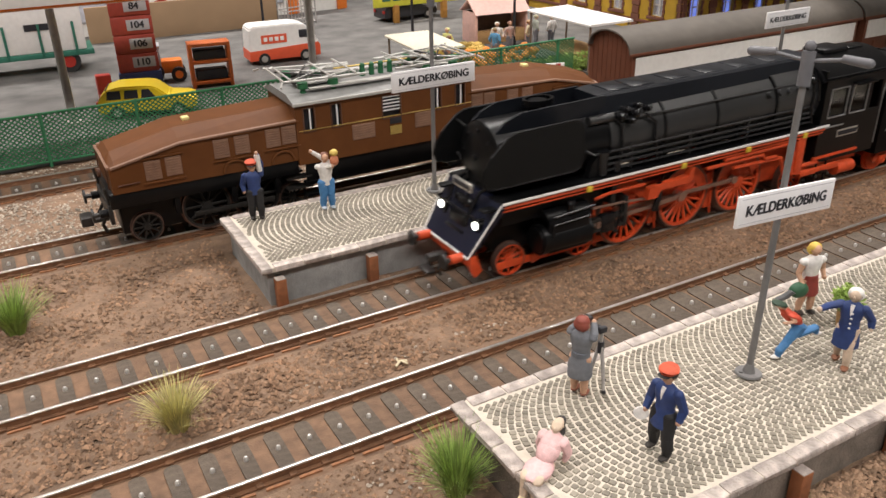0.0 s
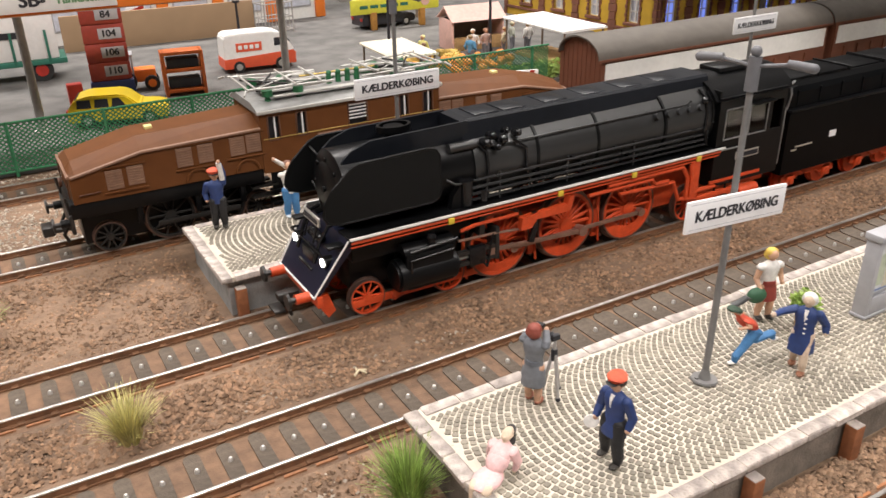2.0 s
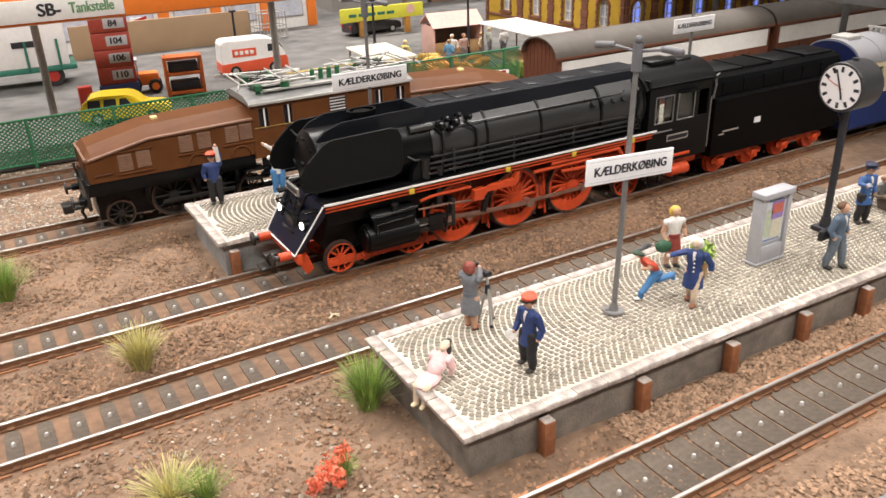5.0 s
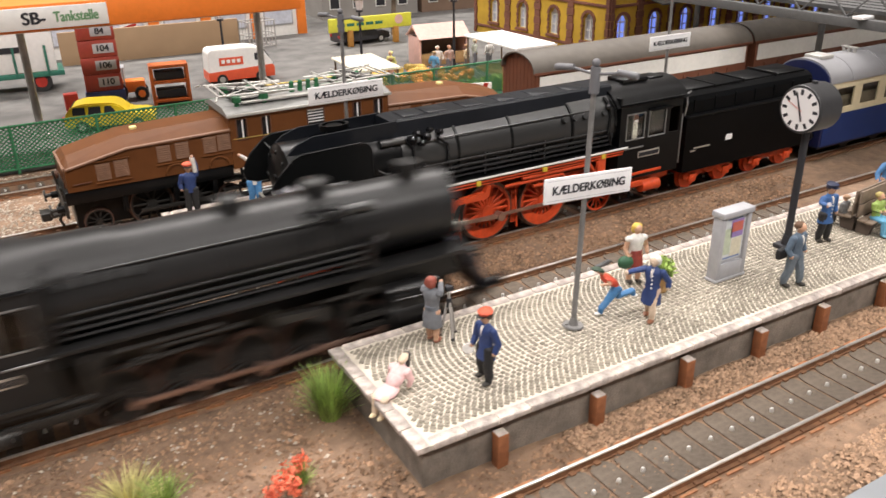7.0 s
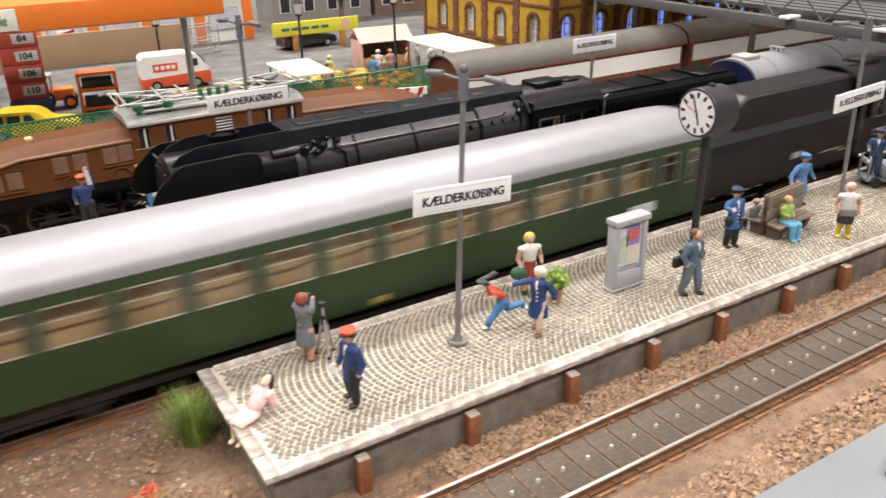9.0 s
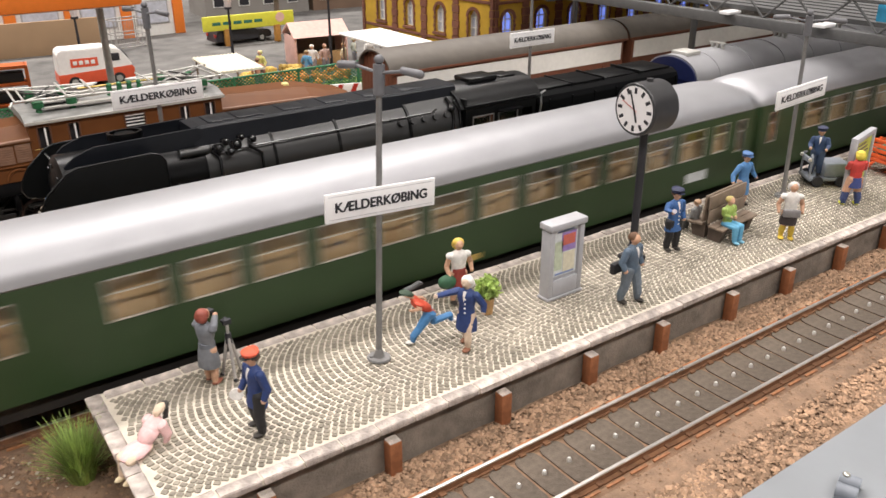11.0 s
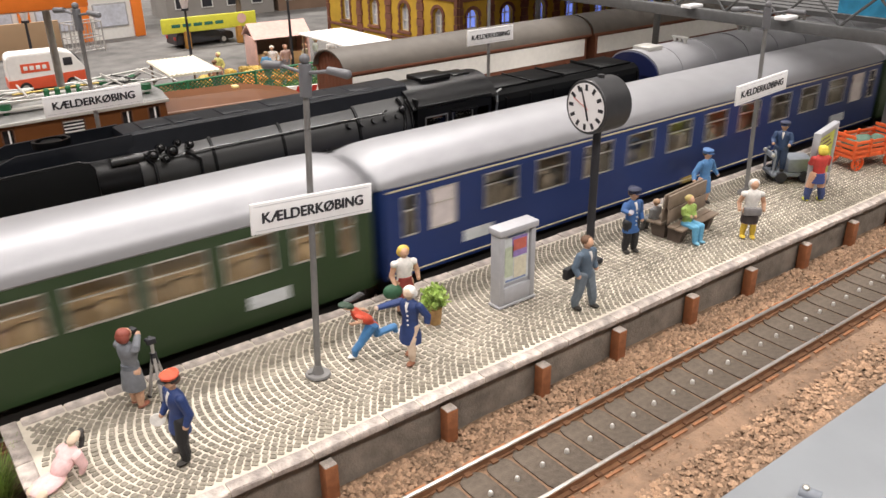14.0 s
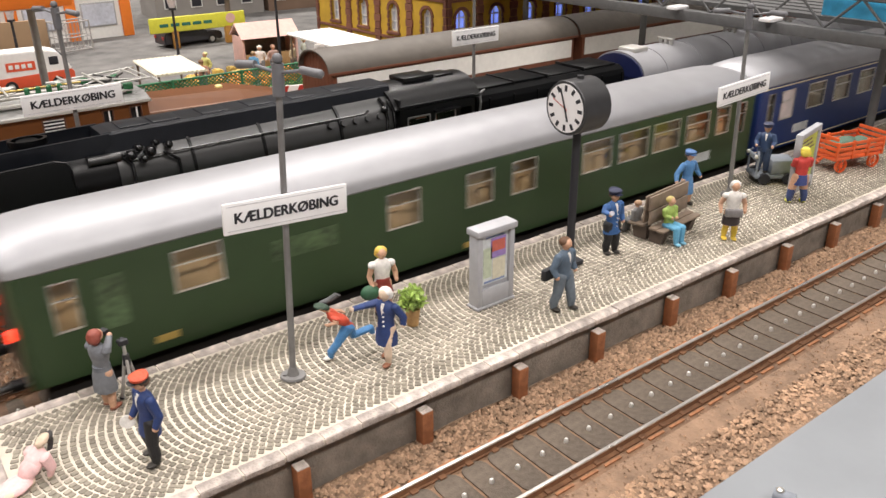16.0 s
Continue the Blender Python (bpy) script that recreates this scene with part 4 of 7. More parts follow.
    for x in np.arange(-L + 14, -16, 18):
        box(bm, x - 2.5, x + 2.5, -14.2, 14.2, 18, 31, 0.6)
    # Added filler block close behind the panes, so the windows look lit.
    box(bm, -L + 4, -4, -wall, wall, 18, 39)
    part("interior", bm, "tanwood" if color == "coachgreen" else "seat", co, "tan seats and filler block toned to look lit")
    bm = B()
    box(bm, -L + 3, -3, -14, 14, 6.5, 11.8)
    for x in (-L * 0.4, -L * 0.55, -L * 0.62):
        box(bm, x - 9, x + 9, -12, 12, 1.5, 5, 0.5)
    part("underframe", bm, "blacksteel", co)
    for x in (-45, -L + 45):
        bm = B()
        for s in (-1, 1):
            box(bm, x - 19, x + 19, s * 12.4 - 0.8, s * 12.4 + 0.8, 4.2, 6.6, 0.4)
            for d in (-13, 13):
                box(bm, x + d - 2.5, x + d + 2.5, s * 12.6 - 0.9, s * 12.6 + 0.9, 2.6, 7, 0.4)
        part("bogie", bm, "blacksteel", co)
        for d in (-13, 13):
            disc_wheels(co, x + d, 5.2)
    buffers(co, 0, 11.5, 1, False)
    buffers(co, -L, 11.5, -1, False)
    return co

dye("redplastic", (0.4, 0.03, 0.02), rough=0.4)
dye("plategreen", (0.06, 0.1, 0.045), rough=0.35, vary=0.5, scale=800)
def crocodile(m):
    """Brown articulated electric locomotive with low hoods; x from its front buffers."""
    lo = thing("electric_locomotive", "brown electric locomotive with long hoods and grey roof", "locomotive", m)
    for x0, x1, d in ((11, 77, 1), (218, 152, -1)):
        # hood with a sloping nose
        bm = B()
        def ring(x, ze, zt):
            return [(x, -14.6, 21), (x, -14.6, ze), (x, -12.5, ze + 1.2), (x, -7, zt), (x, 7, zt), (x, 12.5, ze + 1.2), (x, 14.6, ze), (x, 14.6, 21)]
        loft(bm, [ring(x0, 29.5, 32), ring(x0 + d * 2, 31.0, 34), ring(x0 + d * 24, 35.2, 39), ring(x1, 36.2, 40.5)])
        ho = part("hood", bm, "crocbrown", lo, smooth=False)
        bm = B()
        for s in (-1, 1):
            tube(bm, [(x0 + d * 0.5, s * 15.0, 30.4), (x0 + d * 24, s * 15.0, 35.4), (x1, s * 15.0, 36.4)], 0.6, 6)
        tube(bm, [(x0 - d * 0.2, -14, 30.4), (x0 - d * 0.4, 0, 31.6), (x0 - d * 0.2, 14, 30.4)], 0.6, 6)
        part("eave_strip", bm, "grille", ho)
        for s in (-1, 1):
            for a, zc in ((14, 27.2), (21, 27.6), (38, 30.6), (45.5, 30.8), (57, 31.2), (63, 31.4)):
                bm = B()
                cx = x0 + d * a
                for i in range(7):
                    box(bm, cx - 2.3, cx + 2.3, s * 14.8 - 0.35, s * 14.8 + 0.35, zc - 3 + i * 0.9, zc - 2.5 + i * 0.9)
                box(bm, cx - 2.7, cx + 2.7, s * 14.7 - 0.2, s * 14.7 + 0.2, zc - 3.3, zc + 3.5, 0.1)
                part("grille", bm, "grille", ho, "pale brown louvred grille", smooth=False)
            for a, zc in ((17.5, 27.4), (41.7, 30.7), (60, 31.3)):
                for zz in (zc - 4.4, zc + 4.4):
                    bm = B()
                    box(bm, x0 + d * a - 7.2, x0 + d * a + 7.2, s * 14.9 - 0.4, s * 14.9 + 0.4, zz - 0.28, zz + 0.28, 0.12)
                    part("ledge", bm, "crocbrown", ho)
            for a in (42, 60):
                bm = B()
                cx = x0 + d * a
                pts = [(cx + y, s * 14.9, z) for y, z in arc(0, 21.5, 4.2, 0, 180, 12)]
                tube(bm, pts, 0.5, 6)
                part("wheel_arch", bm, "crocbrown", ho)
            bm = B()
            tube(bm, [(x0 + d * 2, s * 15.2, 24), (x0 + d * 9, s * 15.2, 24.2)], 0.25, 6)
            tube(bm, [(x0 - d * 0.6, s * 11, 22), (x0 - d * 0.6, s * 11, 30)], 0.25, 6)
            part("handrail", bm, "crocdark", ho)
        bm = B()
        box(bm, x0 + d * 30 - 1.3, x0 + d * 30 + 1.3, -2, 1, 39.0, 40.2, 0.2)
        part("roof_tag", bm, "yellowlamp", ho, "small yellow label")
        # truck below
        bm = B()
        a, b = sorted((x0 - d * 1.5, x1))
        box(bm, a, b, -14, 14, 15.5, 21, 0.4)
        box(bm, a + 3, b - 3, -8.6, 8.6, 3.5, 16, 0.6)
        for s in (-1, 1):
            for q in (20.5, 41, 57.5):
                box(bm, x0 + d * q - 1.0, x0 + d * q + 1.0, s * 12.4 - 0.8, s * 12.4 + 0.8, 9, 16, 0.3)
        tr = part("truck_frame", bm, "black", lo)
        for s in (-1, 1):
            for q, r in ((9.5, 5.5), (31, 9.0), (50, 9.0), (64, 5.5)):
                spoked("wheel", r, 1.6, 10, tr, at(x0 + d * q, s * 9.6, r), "blacksteel")
            bm = B()
            box(bm, *sorted((x0 + d * 26, x0 + d * 56)), s * 12.2 - 0.5, s * 12.2 + 0.5, 6.5, 8.3, 0.2)
            part("coupling_rod", bm, "blacksteel", tr)
            bm = B()
            box(bm, x0 + d * 66 - 5, x0 + d * 66 + 5, s * 12 - 2, s * 12 + 2, 9.5, 10.2)
            box(bm, x0 + d * 66 - 5, x0 + d * 66 + 5, s * 12 - 2, s * 12 + 2, 13.5, 14.2)
            part("step", bm, "blacksteel", tr)
        buffers(lo, x0 - d * 1, 17.5 - 4, -d, False)
        bm = B()
        q = x0 - d * 1
        box(bm, *sorted((q, q - d * 1.4)), -13.5, 13.5, 10, 17, 0.4)
        tube(bm, [(q - d, -6, 12), (q - d * 3.5, -6, 8), (q - d * 2.5, -6, 5)], 0.6)
        tube(bm, [(q - d, 5, 12), (q - d * 3.5, 5, 8), (q - d * 2.5, 5, 5)], 0.6)
        tube(bm, [(q - d * 0.5, -12, 16), (q - d * 1.5, -12, 23)], 0.5)
        tube(bm, [(q - d * 0.5, 12, 16), (q - d * 1.5, 12, 23)], 0.5)
        box(bm, *sorted((q - d * 8, q)), -2.4, 2.4, 7.5, 9, 0.4)
        box(bm, *sorted((q - d * 10, q - d * 6)), -3.4, 3.4, 7, 10.5, 0.6)
        part("headstock", bm, "blacksteel", lo)
        bm = B()
        cyl(bm, (q - d * 0.3, 0, 25), (q - d * 1.4, 0, 25), 1.7, n=14)
        part("headlamp", bm, "crocdark", lo)
    # cab body
    bm = B()
    for s in (-1, 1):
        y0, y1 = sorted((s * 15, s * 14))
        box(bm, 77, 152, y0, y1, 19, 31.4)
        box(bm, 77, 152, y0, y1, 40.4, 42.2)
        x = 77
        for a, b in ((80, 84.5), (91, 95), (112, 120), (134, 138), (144.5, 149)):
            box(bm, x, a, y0, y1, 31.4, 40.4)
            x = b
        box(bm, x, 152, y0, y1, 31.4, 40.4)
    for e in (77.5, 151.5):
        box(bm, e - 0.5, e + 0.5, -14, 14, 19, 42.2)
    cb = part("cab_body", bm, "crocbrown", lo, smooth=False)
    for s in (-1, 1):
        for a, b in ((80, 84.5), (91, 95), (112, 120), (134, 138), (144.5, 149)):
            bm = B()
            for p0, p1 in (((a, 31.4), (b, 31.4)), ((b, 31.4), (b, 40.4)), ((b, 40.4), (a, 40.4)), ((a, 40.4), (a, 31.4))):
                tube(bm, [(p0[0], s * 15, p0[1]), (p1[0], s * 15, p1[1])], 0.35, 6)
            wf = part("window", bm, "crocdark", cb)
            bm = B()
            if b - a > 7:
                for i in range(5):
                    box(bm, a, b, s * 14.6 - 0.2, s * 14.6 + 0.2, 34.2 + i * 1.3, 34.6 + i * 1.3)
            else:
                box(bm, (a + b) / 2 + 0.2, (a + b) / 2 + 0.8, s * 14.6 - 0.2, s * 14.6 + 0.2, 32, 40)
            part("window_bar", bm, "signwhite", wf)
            bm = B()
            box(bm, a, b, s * 13.2 - 0.1, s * 13.2 + 0.1, 31.4, 40.4)
            part("pane", bm, "ink", wf, "dark glass")
        for a, b, c, d2, mt in ((99, 108.5, 25, 31, "grille"), (126, 133, 25.5, 31.5, "grille"), (115, 120, 24.5, 28, "brass"), (115, 120, 28.8, 31.4, "ink")):
            bm = B()
            box(bm, a, b, s * 15.15 - 0.15, s * 15.15 + 0.15, c, d2, 0.1)
            if mt == "grille":
                for i in range(6):
                    box(bm, a + 0.4, b - 0.4, s * 15.35 - 0.15, s * 15.35 + 0.15, c + 0.4 + i * 0.95, c + 0.9 + i * 0.95)
            part("panel", bm, mt, cb)
        bm = B()
        tube(bm, [(78, s * 15.1, 32), (152, s * 15.1, 32)], 0.2, 6)
        part("waist_line", bm, "brass", cb)
        bm = B()
        box(bm, 80, 150, s * 13 - 0.8, s * 13 + 0.8, 10, 19, 0.4)
        for xx in (83, 146):
            box(bm, xx - 4, xx + 4, s * 13.6 - 1.6, s * 13.6 + 1.6, 6, 7)
            box(bm, xx - 4, xx + 4, s * 13.6 - 1.6, s * 13.6 + 1.6, 11, 12)
        part("skirt", bm, "black", lo)
    # roof
    bm = B()
    prism(bm, [(-16, 41.8), (16, 41.8), (15.6, 42.8), (9, 44.8), (-9, 44.8), (-15.6, 42.8)], 76.2, 153)
    rf = part("roof", bm, "roofgrey", lo, "grey roof with pale edges", smooth=False)
    bm = B()
    for s in (-1, 1):
        box(bm, 85, 148, s * 9.6 - 1.6, s * 9.6 + 1.6, 45.6, 46.3, 0.15)
    box(bm, 76, 153.2, -16.3, -15.5, 41.6, 42.8, 0.2)
    box(bm, 76, 153.2, 15.5, 16.3, 41.6, 42.8, 0.2)
    part("roof_board", bm, "palegrey", rf)
    for x in (83, 147):
        d = 1 if x < 100 else -1
        bars = []
        for s in (-1, 1):
            bars.append(([(x - d * 2, s * 8, 47.5), (x + d * 26, s * 10, 48.7), (x - d * 8, s * 12, 50.1)], 0.45))
            bars.append(([(x + d * 2, s * 7, 48.0), (x + d * 24, s * 4, 49.5)], 0.35))
            bars.append(([(x - d * 6, s * 12, 49.9), (x + d * 16, -s * 6, 49.3)], 0.3))
            bars.append(([(x - d * 9, s * 13, 50.2), (x - d * 10.5, s * 16, 49.1)], 0.4))
        for q in (-8, -5, 10, 20):
            bars.append(([(x + d * q, -13, 50.2), (x + d * (q + 1), 13, 50.2)], 0.4))
        for pts, rad in bars:
            bm = B()
            tube(bm, pts, rad, 6)
            part("pantograph_bar", bm, "palegrey", rf, "folded pale metal pantograph bar")
        bm = B()
        box(bm, x + d * 2 - 3, x + d * 2 + 3, -4, 4, 46.0, 47.4, 0.3)
        for s in (-1, 1):
            tube(bm, [(x + d * 1, s * 8.5, 46.6), (x + d * 14, s * 8.0, 46.9), (x + d * 17, -s * 3, 47.4)], 0.55, 6)
            tube(bm, [(x - d * 4, s * 10, 48.8), (x + d * 8, -s * 9, 49.9)], 0.4, 6)
            cyl(bm, (x + d * 2, s * 4, 46.8), (x + d * 9, s * 4.5, 48.2), 0.8, n=8)
        part("pantograph_base", bm, "blacksteel", rf, "dark spring frame")
        for s in (-1, 1):
            for q in (0, 12):
                bm = B()
                cyl(bm, (x + d * q, s * 9, 44.5), (x + d * q, s * 9, 46.4), 1.3, 0.7, n=10)
                cyl(bm, (x + d * q, s * 9, 46.2), (x + d * q, s * 9, 48.4), 2.0, 2.0, n=14)
                cyl(bm, (x + d * q, s * 9, 48.3), (x + d * q, s * 9, 48.9), 2.0, 1.3, n=14)
                part("insulator", bm, "green", rf, "dark green insulator")
    for i in range(4):
        bm = B()
        cyl(bm, (112 + i * 4, 2, 44.5), (112 + i * 4, 2, 48.5), 1.2, 1.0, n=10)
        ball(bm, (112 + i * 4, 2, 48.7), 1.2, n=10, m=6)
        part("insulator", bm, "green", rf, "dark green insulator")
    bm = B()
    tube(bm, [(100, 2, 49.1), (132, 2, 49.1)], 0.35, 6)
    part("roof_line", bm, "brass", rf)
    return lo


dye("palegrey", (0.46, 0.45, 0.42), rough=0.45, metal=0.3, vary=0.1)
dye("yellowlamp", (0.8, 0.7, 0.3), rough=0.4)


def old_wagon(m, white, length=158):
    """Brown wooden wagon with a dark rounded roof; x from its near end."""
    wg = thing("goods_wagon", "brown wooden goods wagon with grey rounded roof and white stripe" if white else "dark red-brown wooden wagon with grey rounded roof", "railway wagon", m, "brown wagons")
    L = length
    bm = B()
    prof = [(-14, 6), (14, 6), (14, 40.5)] + arc(0, 40.5, 14, 0, 180, 16, 8.4) + [(-14, 40.5)]
    prism(bm, prof[:3] + prof[4:-2] + [(-14, 40.5)], 0, 1.2)
    prism(bm, prof[:3] + prof[4:-2] + [(-14, 40.5)], L - 1.2, L)
    for s in (-1, 1):
        box(bm, 1.2, L - 1.2, *sorted((s * 14, s * 13)), 6, 40.5)
    bd = part("body", bm, "wagonbrown", wg, smooth=False)
    bm = B()
    for i in range(9):
        y = -13 + i * 3.25
        box(bm, -0.25, 0.05, y + 0.1, y + 3.05, 7, 40.3 + 8.0 * math.sqrt(max(0, 1 - (abs(y + 1.6) / 14) ** 2)), 0.08)
    part("end_planks", bm, "wagonbrown", bd, smooth=False)
    bm = B()
    prof = arc(0, 40.5, 15.0, 0, 180, 20, 9.2) + arc(0, 40.5, 14.3, 180, 0, 20, 8.5)
    prism(bm, prof, -2.5, L + 2.5)
    part("roof", bm, "wagonroof", wg, "dark grey-brown rounded roof")
    for s in (-1, 1):
        bm = B()
        box(bm, -2.5, L + 2.5, s * 14.8 - 0.5, s * 14.8 + 0.5, 39.6, 40.9, 0.2)
        part("eave_board", bm, "wagonbrown", wg)
        bm = B()
        box(bm, 2, L - 2, s * 14.2 - 0.2, s * 14.2 + 0.2, 29, 38.6)
        part("side_stripe", bm, "white" if white else "redbrown", bd, "white painted band" if white else "red band")
        bm = B()
        for x in np.arange(10, L - 4, 12):
            box(bm, x - 0.6, x + 0.6, s * 14.3 - 0.4, s * 14.3 + 0.4, 6, 27)
        part("side_rib", bm, "wagonbrown", bd)
    bm = B()
    box(bm, 1, L - 1, -12, 12, 3.5, 6)
    part("underframe", bm, "blacksteel", wg)
    for x in (24, 40, L - 40, L - 24):
        disc_wheels(wg, x, 5.2)
    buffers(wg, 0, 11.5, -1, False)
    buffers(wg, L, 11.5, 1, False)
    return wg


dye("redbrown", (0.32, 0.05, 0.03), rough=0.5)
dye("frosted", (0.62, 0.56, 0.55), rough=0.35)
for nm, c in (("posterpale", (0.6, 0.63, 0.64)), ("posterviolet", (0.32, 0.22, 0.5)), ("posterred", (0.6, 0.16, 0.12)), ("postergreen", (0.5, 0.56, 0.42)), ("postercream", (0.66, 0.62, 0.48)), ("posterblue", (0.2, 0.26, 0.45)), ("posteryellow", (0.5, 0.52, 0.06))):
    dye(nm, c, rough=0.35, vary=0.12, scale=700)

STOP = 61.7
engine, engine_wheels, engine_rods, engine_gear = steam_engine("black express steam locomotive with red wheels and lit lamps", at(STOP, 200, RAIL))
passing, passing_wheels, passing_rods, passing_gear = steam_engine("black steam locomotive with tender hauling the passing coaches", at(-640, 149, RAIL, 180), False)
crocodile(at(9, 289, RAIL))
old_wagon(at(247, 289, RAIL), True)
old_wagon(at(412, 289, RAIL), True, 170)
old_wagon(at(590, 289, RAIL), False, 170)

green_windows = [(31 + 18.9 * i, 45.6 + 18.9 * i) for i in range(12)] + [(17.5, 26)]
blue_windows = [(33 + 22.3 * i, 47 + 22.3 * i) for i in range(10)]
green_a = coach("green passenger coach with silver roof behind the tender", at(-900, 149, RAIL), "coachgreen", green_windows, 0, [(6.5, 11.5), (274, 279)], [(28, 40, 16.8, 20.6, "posterpale"), (140, 146, 12.5, 14.5, "brass")])
green_b = coach("green passenger coach with silver roof and metal window frames", at(-1190, 149, RAIL), "coachgreen", green_windows, 0, [(6.5, 11.5), (274, 279)], [(28, 40, 16.8, 20.6, "posterpale"), (140, 146, 12.5, 14.5, "brass")])
blue_c = coach("dark blue passenger coach with silver roof and cream lining", at(-1480, 149, RAIL), "coachblue", blue_windows, 0, [(17, 27), (6, 11), (259, 269), (274, 279)], [(17.5, 26.5, 25, 37, "frosted"), (29, 41, 16.8, 20.6, "posterpale"), (259.5, 268.5, 25, 37, "frosted"), (244, 256, 16.8, 20.6, "posterpale"), (140, 147, 11.5, 14, "brass")], trim="cream")
green_d = coach("green passenger and luggage coach with red tail lamp", at(-1770, 149, RAIL), "coachgreen", [(17.5, 26), (31, 45.5), (49.5, 65), (68, 84), (88, 103), (125, 136), (144, 155), (173, 185), (236, 249)], 0, [(6.5, 11.5), (272, 278)], [(28, 40, 16.8, 20.6, "posterpale"), (202, 222, 27, 33, "plategreen"), (261, 268, 22, 36, "plategreen"), (150, 156, 12.5, 14.5, "brass"), (250, 256, 14, 16, "brass")])
bm = B()
cyl(bm, (-287.8, -11, 25), (-286.2, -11, 25), 1.5, n=14)
part("tail_lamp", bm, "redglow", green_d, "lit red tail lamp")
bm = B()
cyl(bm, (-287.8, 11, 25), (-286.2, 11, 25), 1.5, n=14)
part("tail_lamp", bm, "redglow", green_d, "lit red tail lamp")
TRAIN = ((passing, 838), (green_a, 578), (green_b, 289), (blue_c, 0), (green_d, -289))


def express_coach(m):
    co = thing("passenger_coach", "blue and cream coach with ribbed silver roof behind the express", "railway coach", m)
    L, W = 270, 15
    bm = B()
    for s in (-1, 1):
        y0, y1 = sorted((s * W, s * (W - 1)))
        box(bm, 2, L - 2, y0, y1, 6, 22)
    bd = part("lower_body", bm, "coachblue", co, smooth=False)
    bm = B()
    box(bm, 0, 1.6, -W, W, 6, 38, 0.3)
    box(bm, L - 1.6, L, -W, W, 6, 38, 0.3)
    prism(bm, [(-W, 37)] + arc(0, 38, W, 180, 0, 16, 9.5) + [(W, 37)], 0, 2)
    part("end_wall", bm, "endblue", co, smooth=False)
    bm = B()
    for s in (-1, 1):
        y0, y1 = sorted((s * W, s * (W - 1)))
        box(bm, 2, L - 2, y0, y1, 22, 25)
        box(bm, 2, L - 2, y0, y1, 35, 38)
        for x in np.arange(2, L - 8, 20):
            box(bm, x, x + 6, y0, y1, 25, 35)
    part("window_band", bm, "cream", co, "cream window band", smooth=False)
    bm = B()
    for s in (-1, 1):
        box(bm, 3, L - 3, s * (W - 0.7) - 0.1, s * (W - 0.7) + 0.1, 25, 35)
    part("pane", bm, "pane", co)
    bm = B()
    box(bm, 4, L - 4, -12, 12, 17, 30, 1)
    part("interior", bm, "seat", co)
    bm = B()
    prism(bm, arc(0, 38, W + 0.6, 0, 180, 24, 10.3) + arc(0, 38, W - 0.4, 180, 0, 24, 9.2), 1.0, L)
    rf = part("roof", bm, "roofsilver", co)
    for x in range(18, 260, 26):
        bm = B()
        prism(bm, arc(0, 38, W + 0.9, 4, 176, 20, 10.6) + arc(0, 38, W + 0.3, 176, 4, 20, 10.0), x - 0.4, x + 0.4)
        part("roof_rib", bm, "roofsilver", rf)
    for x in (34, 86, 138):
        bm = B()
        for y in (-3, 0, 3):
            cyl(bm, (x, y, 47.5), (x, y, 51), 0.8, 1.1, n=8)
        box(bm, x - 1, x + 1, -4.5, 4.5, 50.2, 50.9, 0.1)
        part("roof_vent", bm, "palegrey", rf)
    bm = B()
    box(bm, 5, 15, -5, 5, 47.5, 49.6, 0.6)
    part("roof_hatch", bm, "palegrey", rf)
    bm = B()
    box(bm, -1.4, 0.2, -5.5, 5.5, 8, 36, 0.5)
    part("gangway", bm, "black", co)
    for s in (-1, 1):
        bm = B()
        cyl(bm, (-1, s * 10.5, 30), (0.2, s * 10.5, 30), 1.3, n=10)
        part("tail_lamp", bm, "redplastic", co)
    bm = B()
    box(bm, 3, L - 3, -13, 13, 4, 6)
    part("underframe", bm, "blacksteel", co)
    for x in (30, 56, L - 56, L - 30):
        disc_wheels(co, x, 5.2)
    buffers(co, 0, 11.5, -1, False)
    return co


express = express_coach(at(STOP + 295, 200, RAIL))



# ---- lettering ----
def lettering(text, size, material, parent, m, bold=0.042, name="lettering"):
    """Flat letters, thickened by a second and third stroke a little to the side."""
    cu = bpy.data.curves.new(name, "FONT")
    cu.body, cu.size, cu.align_x, cu.align_y, cu.extrude = text, size * MM, "CENTER", "CENTER", 0.03 * MM
    ob = new(name, cu)
    one = bpy.data.meshes.new_from_object(ob)
    bpy.data.objects.remove(ob)
    bm = bmesh.new()
    for k, (dx, dy) in enumerate(((0, 0), (1, 0.3), (-1, -0.3), (0.4, 0.9), (-0.4, -0.9))):
        n = len(bm.verts)
        bm.from_mesh(one)
        bm.verts.ensure_lookup_table()
        for v in bm.verts[n:]:
            v.co += Vector((dx * bold * size, dy * bold * 0.6 * size, k * 0.012)) * MM
    me = bpy.data.meshes.new(name)
    bm.to_mesh(me)
    bm.free()
    me.materials.append(M[material])
    o = new(name, me)
    o.parent = parent
    o.matrix_basis = m
    return o


